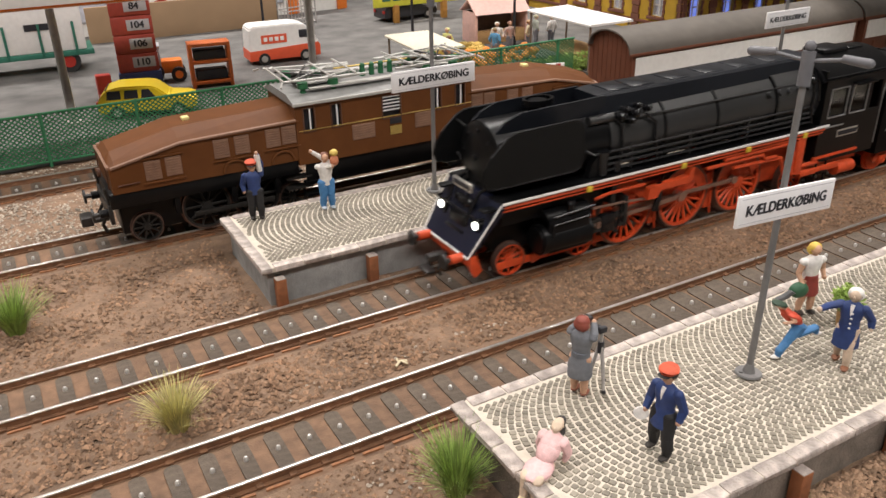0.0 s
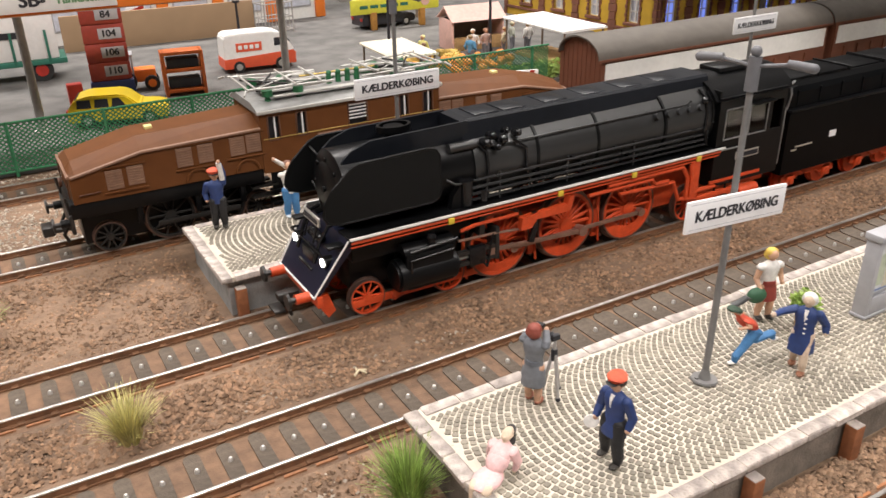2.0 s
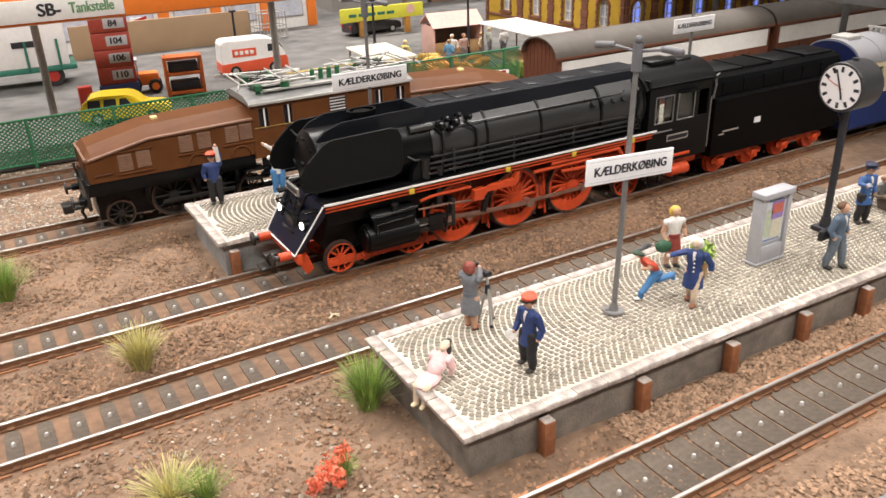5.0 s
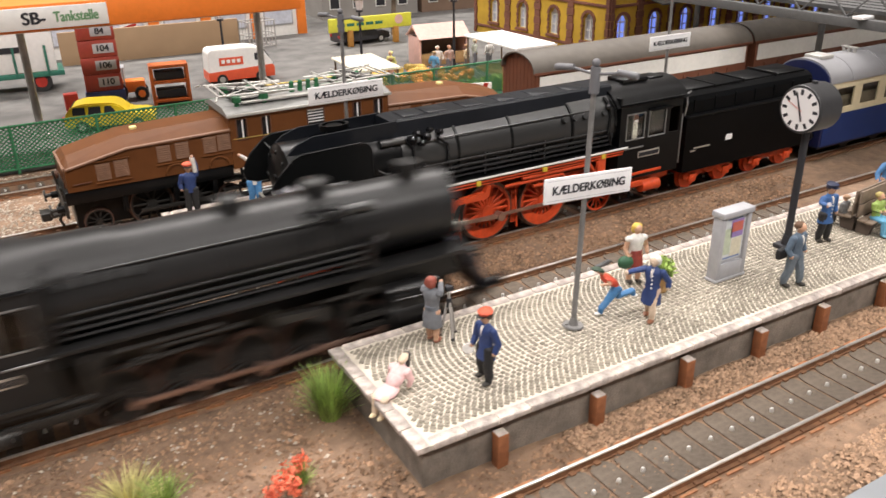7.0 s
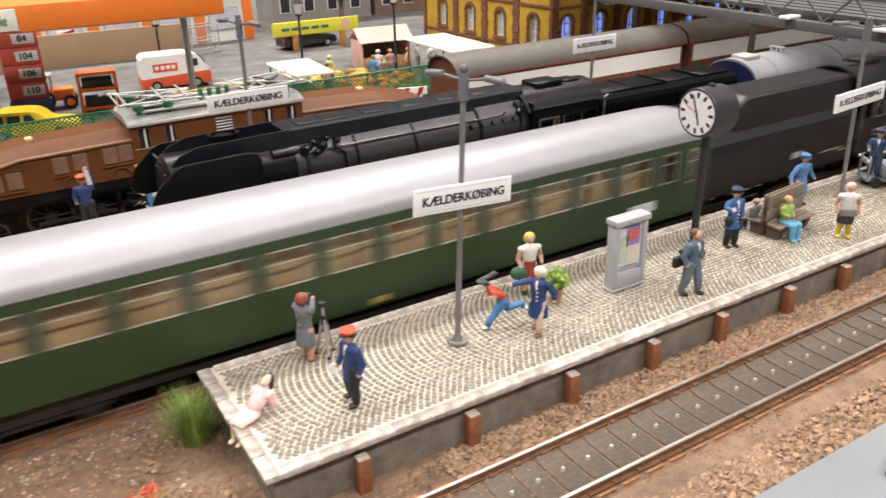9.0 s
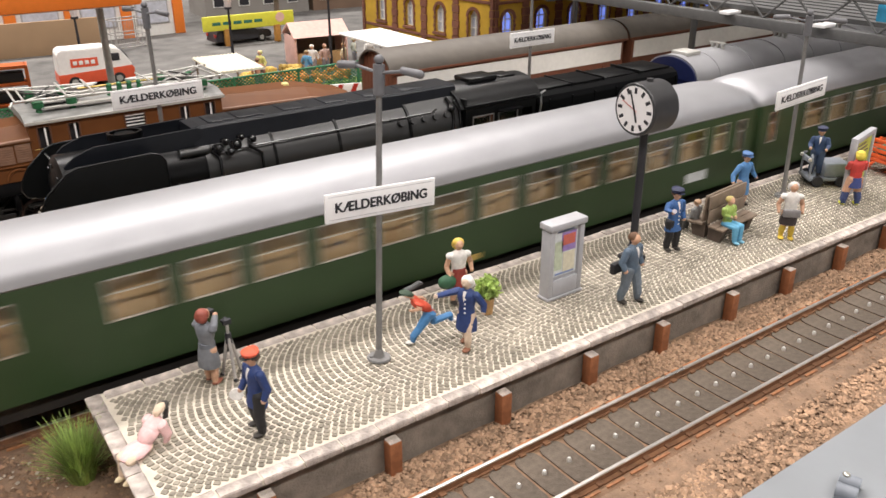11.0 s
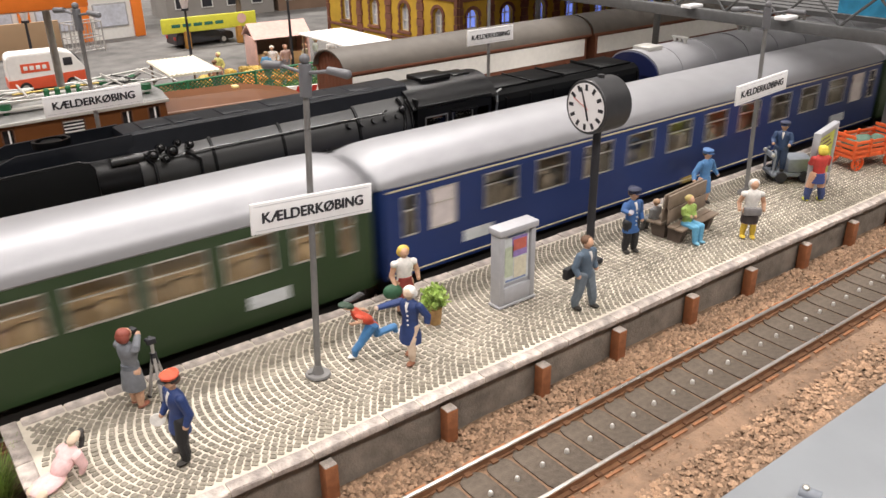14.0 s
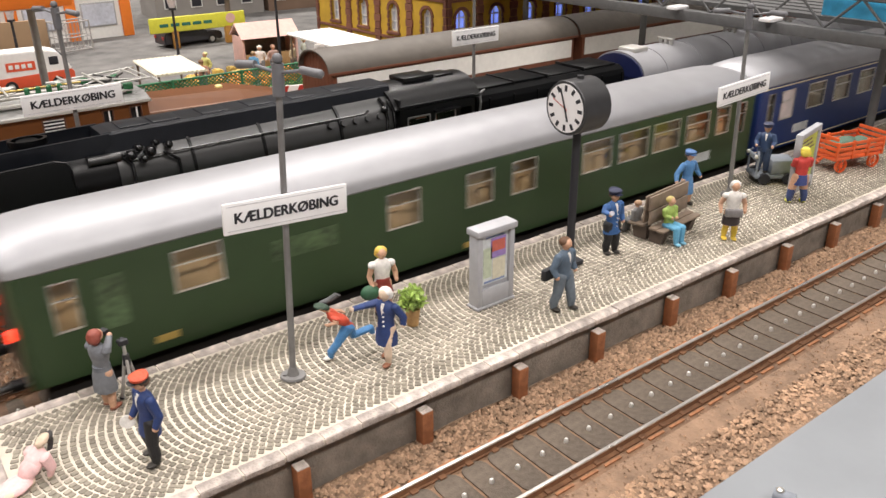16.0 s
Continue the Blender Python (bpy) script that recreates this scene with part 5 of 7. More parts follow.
# ---- platform furniture ----
def name_sign(x, y, tall, label, plate_y=-1.3, width=30.5, lean=(0, 0), dz=0.0):
    sg = thing("platform_lamp", label, "platform lamp", at(x, y, 0, 0, *lean), "platform lamps with name signs")
    bm = B()
    cyl(bm, (0, 0, 0), (0, 0, 0.5), 3.2, 3.0, n=20)
    cyl(bm, (0, 0, 0.5), (0, 0, 2.6), 1.5, 0.9, n=14)
    cyl(bm, (-2, 0.6, 0.5), (-2, 0.6, 0.9), 0.5, n=8)
    part("base", bm, "polegrey", sg)
    bm = B()
    cyl(bm, (0, 0, 0.5), (0, 0, tall), 0.82, 0.7, n=14)
    part("pole", bm, "polegrey", sg)
    bm = B()
    cyl(bm, (0, 0, tall - 6), (0, 0, tall + 1), 1.35, n=12)
    ball(bm, (0, 0, tall + 2.0), 1.15, n=12, m=8)
    hd = part("lamp_head", bm, "lampgrey", sg)
    for s in (-1, 1):
        d = Vector((-0.35, 0.94, 0)) * s
        bm = B()
        tube(bm, [(0, 0, tall - 1), tuple(d * 8 + Vector((0, 0, tall + 0.2)))], 0.4, 8)
        ar = part("lamp_arm", bm, "lampgrey", hd)
        bm = B()
        a, b = d * 6.5 + Vector((0, 0, tall + 0.2)), d * 11.5 + Vector((0, 0, tall - 0.2))
        v = cyl(bm, a, b, 0.85, 1.0, n=12)
        ball(bm, b, 1.0, n=12, m=6)
        part("lantern", bm, "lampgrey", ar, "grey lamp housing")
    bm = B()
    box(bm, -width / 2, width / 2, plate_y - 0.35, plate_y + 0.35, 39.1 + dz, 46.1 + dz, 0.12)
    pl = part("name_plate", bm, "signwhite", sg, "white enamel name plate")
    bm = B()
    w = width / 2 - 0.8
    for a, b, c, d in ((-w, w, 39.8 + dz, 39.92 + dz), (-w, w, 45.3 + dz, 45.42 + dz)):
        box(bm, a, b, plate_y - 0.42, plate_y - 0.3, c, d)
    part("plate_border", bm, "signgrey", pl)
    lettering("KÆLDERKØBING", 3.35 * width / 30.5, "ink", pl, at(0, plate_y - 0.42, 42.5 + dz, 0, 90))
    return sg


dye("lampgrey", (0.15, 0.15, 0.16), rough=0.5, vary=0.1)
dye("signgrey", (0.5, 0.5, 0.52), rough=0.5)
name_sign(133.3, 102.5, 74, "grey platform lamp with white name sign on cobbled platform", lean=(-2.2, 3.7), dz=0.5)
name_sign(324, 112, 68, "grey platform lamp with name sign near luggage tractor", width=30.5, lean=(0, -3), dz=-1.5)
name_sign(126.6, 243.6, 72, "grey lamp with name sign on rear platform", width=32.8)
name_sign(304.7, 242.8, 72, "thin grey lamp with name sign behind tender", width=27.5, dz=2.2)


def info_kiosk():
    k = thing("information_column", "grey plastic information column with coloured poster", "information column", at(196, 101.8, 0))
    bm = B()
    box(bm, -7, 7, -2.3, 2.3, 0, 0.8, 0.2)
    box(bm, -6.6, -4.9, -2, 2, 0.8, 22.3, 0.2)
    box(bm, 4.9, 6.6, -2, 2, 0.8, 22.3, 0.2)
    box(bm, -4.9, 4.9, -1.0, 2, 0.8, 22.3)
    box(bm, -4.9, 4.9, -2, -1.0, 0.8, 6.0, 0.2)
    part("body", bm, "plasticgrey", k)
    bm = B()
    box(bm, -7.2, 7.2, -2.6, 2.6, 22.2, 24.2, 0.4)
    part("cap", bm, "plasticgrey", k)
    bm = B()
    box(bm, -4.6, 4.6, -1.25, -1.0, 7.0, 21.6)
    po = part("poster", bm, "posterpale", k, "pale poster with coloured fields")
    for a, b, c, d, mt in ((-1.6, 3.9, 14.6, 20.6, "posterviolet"), (-1.2, 3.5, 16.6, 19.8, "posterred"), (-4.2, -1.2, 9, 18, "postergreen"), (-0.8, 3.8, 8, 14.2, "postercream"), (-3.8, 3.6, 7.4, 8.0, "posterblue"), (-3.4, 3.2, 20.9, 21.3, "posterblue")):
        bm = B()
        box(bm, a, b, -1.5 if mt == "posterred" else -1.35, -1.2, c, d)
        part("poster_field", bm, mt, po)


info_kiosk()


def platform_clock():
    c = thing("platform_clock", "round black station clock with white dial on post", "clock", at(232, 106.3, 0))
    bm = B()
    box(bm, -3.2, 3.2, -3.2, 3.2, 0, 1.6, 0.3)
    cyl(bm, (0, 0, 1.6), (0, 0, 5), 2.0, 1.6, n=16)
    part("foot", bm, "ink", c)
    bm = B()
    cyl(bm, (0, 0, 4), (0, 0, 43), 1.25, n=16)
    part("post", bm, "ink", c)
    bm = B()
    cyl(bm, (-5, 0, 50.5), (5, 0, 50.5), 7.9, n=48)
    cyl(bm, (-5.5, 0, 50.5), (-5, 0, 50.5), 7.7, 7.9, n=48)
    cyl(bm, (0, 0, 58), (0, 0, 59.2), 1.0, n=12)
    dr = part("drum", bm, "clockblack", c)
    for s in (-1, 1):
        bm = B()
        cyl(bm, (s * 5.5, 0, 50.5), (s * 5.62, 0, 50.5), 7.0, n=48)
        di = part("dial", bm, "dialwhite", dr, "white clock dial")
        for i in range(12):
            a = radians(30 * i)
            bm = B()
            w, l0, l1 = (0.5, 4.8, 6.6)
            box(bm, s * 5.62 - 0.05, s * 5.62 + 0.08, -w, w, l0, l1, m=Matrix.Translation((0, 0, 50.5)) @ Matrix.Rotation(-a, 4, "X"))
            part("hour_mark", bm, "ink", di)
        for nm, ang, ln, w, mt in (("hour_hand", 162, 3.9, 0.3, "ink"), ("minute_hand", -20, 5.9, 0.25, "ink"), ("second_hand", -66, 5.2, 0.12, "posterred")):
            bm = B()
            box(bm, s * 5.78 - 0.05, s * 5.78 + 0.05, -w, w, -1.0, ln, m=Matrix.Translation((0, 0, 50.5)) @ Matrix.Rotation(radians(ang) * (1 if s < 0 else -1), 4, "X"))
            part(nm, bm, mt, di)


dye("clockblack", (0.03, 0.03, 0.032), rough=0.45, vary=0.1)
dye("dialwhite", (0.8, 0.78, 0.78), rough=0.35, vary=0.02)
platform_clock()


def bench(m):
    b = thing("bench", "brown double-sided wooden platform bench", "bench", m)
    for s in (-1, 1):
        for i in range(2):
            bm = B()
            y0, y1 = sorted((s * (1.2 + i * 2.9), s * (4.0 + i * 2.9)))
            box(bm, -11.5, 11.5, y0, y1, 4.8 - i * 0.2, 5.6 - i * 0.2, 0.2)
            part("seat_slat", bm, "bench", b)
            bm = B()
            box(bm, -11.5, 11.5, s * (1.1 - i * 0.35) - 0.35, s * (1.1 - i * 0.35) + 0.35, 6.2 + i * 4.9, 10.9 + i * 4.9, 0.2)
            part("back_slat", bm, "bench", b)
        for x in (-8.5, 8.5):
            bm = B()
            prism(bm, [(s * 0.6, 0), (s * 5.2, 0), (s * 6.4, 4.6), (s * 0.6, 4.8)], x - 1.3, x + 1.3)
            part("leg", bm, "benchdark", b)
    bm = B()
    for x in (-9, 9):
        box(bm, x - 0.6, x + 0.6, -0.3, 0.3, 5, 15.4, 0.1)
    part("back_frame", bm, "benchdark", b)


dye("bench", (0.2, 0.15, 0.11), rough=0.7, vary=0.15, scale=400)
dye("benchdark", (0.09, 0.065, 0.05), rough=0.7, vary=0.15)
bench(at(275, 104, 0, 6))


def tripod(m):
    t = thing("camera_tripod", "grey tripod with small black camera", "tripod", m)
    for a in (20, 140, 260):
        bm = B()
        c, s = math.cos(radians(a)), math.sin(radians(a))
        tube(bm, [(0.4 * c, 0.4 * s, 11.2), (2.7 * c, 2.7 * s, 0.3)], 0.42, 8)
        lg = part("leg", bm, "palepole", t)
        bm = B()
        ball(bm, (2.75 * c, 2.75 * s, 0.45), 0.55, n=8, m=6)
        part("foot", bm, "ink", lg)
    bm = B()
    cyl(bm, (0, 0, 9.5), (0, 0, 15), 0.42, n=8)
    part("column", bm, "palepole", t)
    bm = B()
    cyl(bm, (0, 0, 9.6), (0, 0, 12.4), 0.85, 0.75, n=10)
    part("collar", bm, "ink", t)
    bm = B()
    box(bm, -1.1, 1.1, -0.6, 0.6, 14.8, 16.2, 0.25)
    cyl(bm, (0.2, 0.5, 15.5), (0.2, 1.7, 15.5), 0.55, n=10)
    ball(bm, (-1.0, 0, 16.1), 0.5, n=8, m=6)
    part("camera_body", bm, "ink", t)


dye("palepole", (0.38, 0.36, 0.34), rough=0.5, vary=0.1)
tripod(at(99.3, 116.5, 0))


def poster_board():
    p = thing("poster_board", "grey framed board with yellow-green timetable poster", "poster board", at(347, 97, 0, 12))
    bm = B()
    for a, b, c, d in ((-11, -9.4, 0, 25), (9.4, 11, 0, 25), (-9.4, 9.4, 23, 25), (-9.4, 9.4, 2, 5)):
        box(bm, a, b, -1.2, 1.2, c, d, 0.2)
    part("frame", bm, "plasticgrey", p)
    bm = B()
    box(bm, -9.4, 9.4, -0.4, 0.4, 5, 23)
    po = part("poster", bm, "posteryellow", p)
    for i in range(9):
        bm = B()
        box(bm, -8.2 + (i % 2), 7 - (i % 3) * 2, -0.55, -0.4, 7 + i * 1.7, 7.6 + i * 1.7)
        part("text_bar", bm, "bench", po)


poster_board()


def luggage_tractor():
    t = thing("luggage_tractor", "grey electric luggage tractor with platform step", "tractor", at(349, 113, 0, -35))
    bm = B()
    box(bm, -6, 10, -5, 5, 2.2, 3.6, 0.3)
    box(bm, 0, 10, -4.6, 4.6, 3.6, 9.5, 0.9)
    part("chassis", bm, "tractorgrey", t)
    bm = B()
    for s in (-4.2, 4.2):
        tube(bm, [(-5.6, s, 3), (-5.6, s, 11.5), (-5.2, s * 0.6, 12.6)], 0.45, 6)
    box(bm, -6, -5, -4.6, 4.6, 9.0, 11.2, 0.3)
    part("dash_rail", bm, "tractorgrey", t)
    for x, y in ((-2.5, -5), (-2.5, 5), (7, -5), (7, 5)):
        bm = B()
        cyl(bm, (x, y - 0.8, 2.2), (x, y + 0.8, 2.2), 2.2, n=18)
        part("wheel", bm, "ink", t)
    for s in (-4, 4):
        bm = B()
        ball(bm, (-6.4, s, 11), 0.8, n=10, m=6)
        part("lamp", bm, "silver", t)


dye("tractorgrey", (0.2, 0.22, 0.25), rough=0.5, vary=0.1)
luggage_tractor()


def luggage_cart():
    c = thing("luggage_cart", "orange-red slatted luggage cart loaded with green sacks", "luggage cart", at(391, 103, 0, -14))
    bm = B()
    box(bm, -13, 13, -6.5, 6.5, 5.2, 6.4, 0.2)
    part("bed", bm, "cartred", c)
    for s in (-1, 1):
        for i in range(3):
            bm = B()
            box(bm, -13, 13, s * 6.5 - 0.4, s * 6.5 + 0.4, 7.3 + i * 2, 8.5 + i * 2, 0.12)
            part("side_slat", bm, "cartred", c)
        for x in (-12.6, -4, 4, 12.6):
            bm = B()
            box(bm, x - 0.5, x + 0.5, s * 6.6 - 0.5, s * 6.6 + 0.5, 5.5, 13, 0.1)
            part("stake", bm, "cartred", c)
        for x in (-9, 9):
            wh = spoked("wheel", 3.0, 1.1, 8, c, at(x, s * 6.2, 3.0), "cartred", False)
    for x in (-13, 13):
        for i in range(4):
            bm = B()
            box(bm, x - 0.4, x + 0.4, -6.5, 6.5, 7.3 + i * 2.1, 8.6 + i * 2.1, 0.12)
            part("end_slat", bm, "cartred", c)
    bm = B()
    tube(bm, [(-13, 0, 5), (-21, 0, 3.5)], 0.5, 6)
    part("drawbar", bm, "cartred", c)
    for i, (x, y) in enumerate(((-7, 0), (1, 1.5), (7, -1))):
        bm = B()
        ball(bm, (x, y, 9.3), 3.6, (1.2, 1.1, 0.75), 14, 9)
        for v in bm.verts:
            v.co += v.normal * 0.6 * noise.noise(v.co * 0.4 + Vector((i * 9, 0, 0)))
        so = solo("sack", bm, "sackgreen", "dark green luggage sack on the red cart", "sack", c.matrix_basis.copy(), "luggage sacks")


dye("cartred", (0.72, 0.12, 0.03), rough=0.45, vary=0.08)
dye("sackgreen", (0.12, 0.2, 0.15), rough=0.8, vary=0.15)
luggage_cart()

# ---- figures: each one plain painted shape ----
SKIN = (0.58, 0.34, 0.22)
PAINT = {}


def paint(c):
    key = tuple(round(q, 3) for q in c)
    if key not in PAINT:
        PAINT[key] = mat("figure_paint", c, rough=0.6, vary=0.12, scale=900, bump=0.15, bscale=2500)
    return PAINT[key]


def prism_shirt(bm, up):
    """A shirt front narrowing from the collar to the jacket's button."""
    rings = []
    for zz, w, x in ((13.8, 0.06, 1.44), (14.8, 0.26, 1.5), (15.8, 0.46, 1.36), (16.6, 0.5, 0.98)):
        rings.append([(x - 0.5, -w, zz + up), (x + 0.06, -w * 0.6, zz + up), (x + 0.08, w * 0.6, zz + up), (x - 0.5, w, zz + up)])
    loft(bm, rings)


def figure(label, x, y, rz, top, bottom, hair=(0.1, 0.06, 0.04), shoes=(0.03, 0.025, 0.02), skin=SKIN, arms=((0.4, 3.0, 10.5), (0.4, -3.0, 10.5)), legs=((0.2, 1.2), (-0.2, -1.2)), skirt=0.0, legskin=False, hat=None, lean=0.0, sit=False, shirt=None, coat=False, size=1.0, z=0.0, sleeve=True, socks=None, bob=False, buttons=None, belt=None, extra=()):
    """A painted model figure that faces +x, about 20 mm tall, as one mesh."""
    bm = B()
    mats = []

    def add(c, fn):
        before = set(bm.faces)
        fn()
        if c not in mats:
            mats.append(c)
        for f in bm.faces:
            if f not in before:
                f.material_index = mats.index(c)

    def limb(points, radii, n=10):
        """A tapered limb through its joints, rounded at each."""
        for (p, q), (ra, rb) in zip(zip(points, points[1:]), zip(radii, radii[1:])):
            cyl(bm, p, q, ra, rb, n=n)
        for p, ra in zip(points, radii):
            ball(bm, p, ra, n=n, m=6)

    hz = 6.2 if sit else 9.8
    up = hz - 9.8
    thick = 0.78 if legskin else 1.0
    for (fx, fy, *fz), s in zip(legs, (1, -1)):
        fz = fz[0] if fz else 0.0
        lc = skin if legskin else bottom
        if sit:
            add(lc, lambda: limb([(0, s * 1.0, hz), (4.2, s * 1.15, hz + 0.2), (4.4, fy, 1.0)], [1.25, 1.05, 0.75]))
            add(shoes, lambda: ball(bm, (5.0, fy, 0.6), 0.8, (1.7, 0.9, 0.75), 10, 7))
        else:
            kx, ky = fx * 0.55 + 0.35 + (2.0 if fz else 0), fy * 0.85
            add(lc, lambda: limb([(0, s * 1.0, hz), (kx, ky, 5.2)], [1.4 * thick, 1.08 * thick]))
            add(socks or lc, lambda: limb([(kx, ky, 5.0), (fx * 0.9 + kx * 0.1, fy, 2.6 + fz), (fx, fy, 0.8 + fz)], [1.05 * thick, 1.0 * thick, 0.72 * thick]))
            add(shoes, lambda: ball(bm, (fx + (0.6 if not fz else -0.3), fy, 0.5 + fz), 0.82, (1.7, 0.9, 0.65), 10, 7))
    if skirt:
        def dress():
            rings = []
            for zz, rx, ry in ((skirt, 2.05, 2.25), (skirt + 0.5, 2.1, 2.3), (9.2, 1.75, 2.0), (11.2, 1.25, 1.6)):
                rings.append([(rx * (1 + 0.05 * math.sin(q * 2.1)) * math.cos(q * 0.3927), ry * (1 + 0.05 * math.cos(q * 3.3)) * math.sin(q * 0.3927), zz) for q in range(16)])
            loft(bm, rings)
        add(bottom, dress)
    def torso():
        rings = []
        hem = ((6.9, 1.75, 2.3), (7.4, 1.8, 2.32), (9.4, 1.5, 2.0)) if coat else ((8.9, 1.3, 1.85), (9.3, 1.42, 1.95))
        for zz, rx, ry in hem + ((11.0, 1.25, 1.72), (12.2, 1.2, 1.68), (13.8, 1.5, 2.0), (15.2, 1.48, 2.2), (16.0, 1.25, 2.1), (16.7, 0.85, 1.25), (17.2, 0.55, 0.62)):
            rings.append([(rx * math.cos(q * 0.3927), ry * math.sin(q * 0.3927), zz + up) for q in range(16)])
        loft(bm, rings)
    add(top, torso)
    if belt:
        add(belt, lambda: cyl(bm, (0, 0, 10.4 + up), (0, 0, 11.5 + up), 1.66, 1.6, n=16))
    if shirt:
        add(shirt, lambda: prism_shirt(bm, up))
    for i in range(5) if buttons else ():
        add(buttons, lambda: ball(bm, (1.5 - 0.04 * abs(i - 2), 0.25, 9.4 + 1.3 * i + up), 0.24, n=6, m=5))
    add(skin, lambda: cyl(bm, (0, 0, 16.8 + up), (0.15, 0, 18 + up), 0.62, 0.55, n=10))
    add(skin, lambda: ball(bm, (0.3, 0, 18.85 + up), 1.22, (0.95, 0.86, 1.2), 14, 10))
    add(skin, lambda: ball(bm, (1.45, 0, 18.75 + up), 0.26, (1, 0.8, 1.2), 6, 5))
    for s in (-1, 1):
        add(skin, lambda: ball(bm, (0.2, s * 1.05, 18.8 + up), 0.26, (0.8, 0.6, 1.2), 6, 5))
    if hair:
        add(hair, lambda: ball(bm, (-0.2, 0, 19.25 + up), 1.36, (0.98, 0.98, 0.96), 14, 9))
        if bob:
            add(hair, lambda: ball(bm, (-0.55, 0, 18.5 + up), 1.35, (0.8, 1.08, 1.15), 14, 9))
    if hat:
        dark = (0.02, 0.02, 0.02) if hat[0] > 0.2 else hat
        add(dark, lambda: cyl(bm, (0.1, 0, 19.5 + up), (0.1, 0, 20.0 + up), 1.42, 1.45, n=16))
        add(hat, lambda: cyl(bm, (0.05, 0, 20.0 + up), (0.25, 0, 20.5 + up), 1.4, 1.65, n=18))
        add(hat, lambda: ball(bm, (0.25, 0, 20.5 + up), 1.65, (1, 1, 0.24), 18, 8))
        add(dark, lambda: ball(bm, (1.55, 0, 19.55 + up), 0.95, (0.9, 1.1, 0.16), 12, 6))
    for (ax, ay, az), s in zip(arms, (1, -1)):
        sh = Vector((0, s * 2.0, 15.7 + up))
        ha = Vector((ax, ay, az + up))
        el = (sh + ha) / 2 + Vector((-0.75, s * 0.55, -0.55))
        wr = el.lerp(ha, 0.85)
        add(top if sleeve else skin, lambda: limb([tuple(sh), tuple(el), tuple(wr)], [0.95, 0.78, 0.6] if sleeve else [0.72, 0.6, 0.45]))
        if not sleeve:
            add(top, lambda: ball(bm, tuple(sh - Vector((0, 0, 0.3))), 1.05, n=10, m=7))
        add(skin, lambda: ball(bm, tuple(ha), 0.6, (1, 0.8, 1.15), 8, 6))
    for c, fn in extra:
        add(c, lambda: fn(bm))
    for v in bm.verts:
        if v.co.z > hz - 0.8:
            h = v.co.z - hz + 0.8
            v.co.x += lean * h
            v.co.z -= 0.35 * abs(lean) * h
        v.co.y *= 1.28
        v.co.x *= 1.2
        v.co *= size
    me = mesh_of("figure", bm, paint(mats[0]))
    for c in mats[1:]:
        me.materials.append(paint(c))
    ob = new("figure", me)
    ob.matrix_basis = at(x, y, z, rz)
    return tagged(ob, label, "figurine", "painted figures")


NAVY, BLACK, JEANS, WHITE, REDHAT = (0.02, 0.045, 0.16), (0.012, 0.012, 0.014), (0.06, 0.2, 0.42), (0.75, 0.72, 0.68), (0.55, 0.08, 0.03)
figure("figurine in grey coat with red-brown hair photographing", 94, 117, 25, (0.17, 0.18, 0.2), (0.17, 0.18, 0.2), hair=(0.25, 0.06, 0.04), bob=True, shoes=(0.28, 0.1, 0.06), arms=((1.9, 0.8, 18.0), (2.0, -1.2, 18.2)), legs=((0.3, 1.0), (-0.2, -1.1)), skirt=5.0, legskin=True, coat=True, belt=(0.12, 0.13, 0.15), extra=((BLACK, lambda bm: box(bm, 1.3, 2.5, -0.8, 0.8, 18.2, 19.4, 0.2)),))
figure("figurine in blue jacket and red cap holding white signal disc", 95.9, 92.4, 188, NAVY, BLACK, hat=REDHAT, shirt=WHITE, coat=True, legs=((0.6, 1.7), (-0.6, -1.8)), arms=((0.3, 2.9, 9.6), (1.6, -2.6, 9.8)), extra=((WHITE, lambda bm: cyl(bm, (2.3, -2.9, 9.0), (2.5, -2.6, 9.1), 1.3, n=14)), (WHITE, lambda bm: cyl(bm, (1.8, -2.7, 9.6), (2.4, -2.8, 9.0), 0.25, n=6))))
figure("figurine of running child in red shirt and jeans", 150.3, 103.4, 165, (0.6, 0.08, 0.04), JEANS, hair=(0.03, 0.06, 0.035), shoes=WHITE, arms=((3.4, 2.4, 13.5), (-1.6, -3.4, 12.6)), legs=((5.6, 1.3), (-6.2, -1.0, 3.6)), lean=0.62, size=0.84, sleeve=False, extra=(((0.6, 0.08, 0.04), lambda bm: ball(bm, (0.1, 0, 13.2), 2.2, (1.0, 1.0, 1.3), 14, 9)), ((0.03, 0.06, 0.035), lambda bm: cyl(bm, (0.3, 0, 19.9), (0.35, 0, 20.5), 1.6, 1.2, n=14)), ((0.07, 0.07, 0.07), lambda bm: tube(bm, [(-0.4, -1.4, 19.8), (-3.0, -1.8, 20.4), (-6.0, -2.0, 21.8)], 0.75, 8))))
figure("figurine in navy dress with white hair reaching out", 155.5, 94.3, 205, NAVY, NAVY, hair=(0.78, 0.76, 0.72), bob=True, shoes=(0.25, 0.1, 0.05), skin=(0.62, 0.48, 0.36), arms=((-0.4, 3.6, 11.0), (4.6, -4.8, 15.6)), legs=((1.6, 1.1), (-1.8, -1.1)), skirt=5.2, legskin=True, coat=True, buttons=WHITE, shirt=WHITE)
figure("figurine with blonde hair, white blouse and red skirt", 168, 115, 255, WHITE, (0.25, 0.04, 0.03), hair=(0.65, 0.45, 0.08), bob=True, skirt=6.0, legskin=True, sleeve=False, arms=((0.6, 3.0, 10.4), (1.4, -2.6, 9.8)), belt=(0.25, 0.04, 0.03), extra=(((0.03, 0.1, 0.05), lambda bm: ball(bm, (1.4, -3.2, 8.2), 1.9, (0.8, 1.15, 1.15), 12, 8)),))
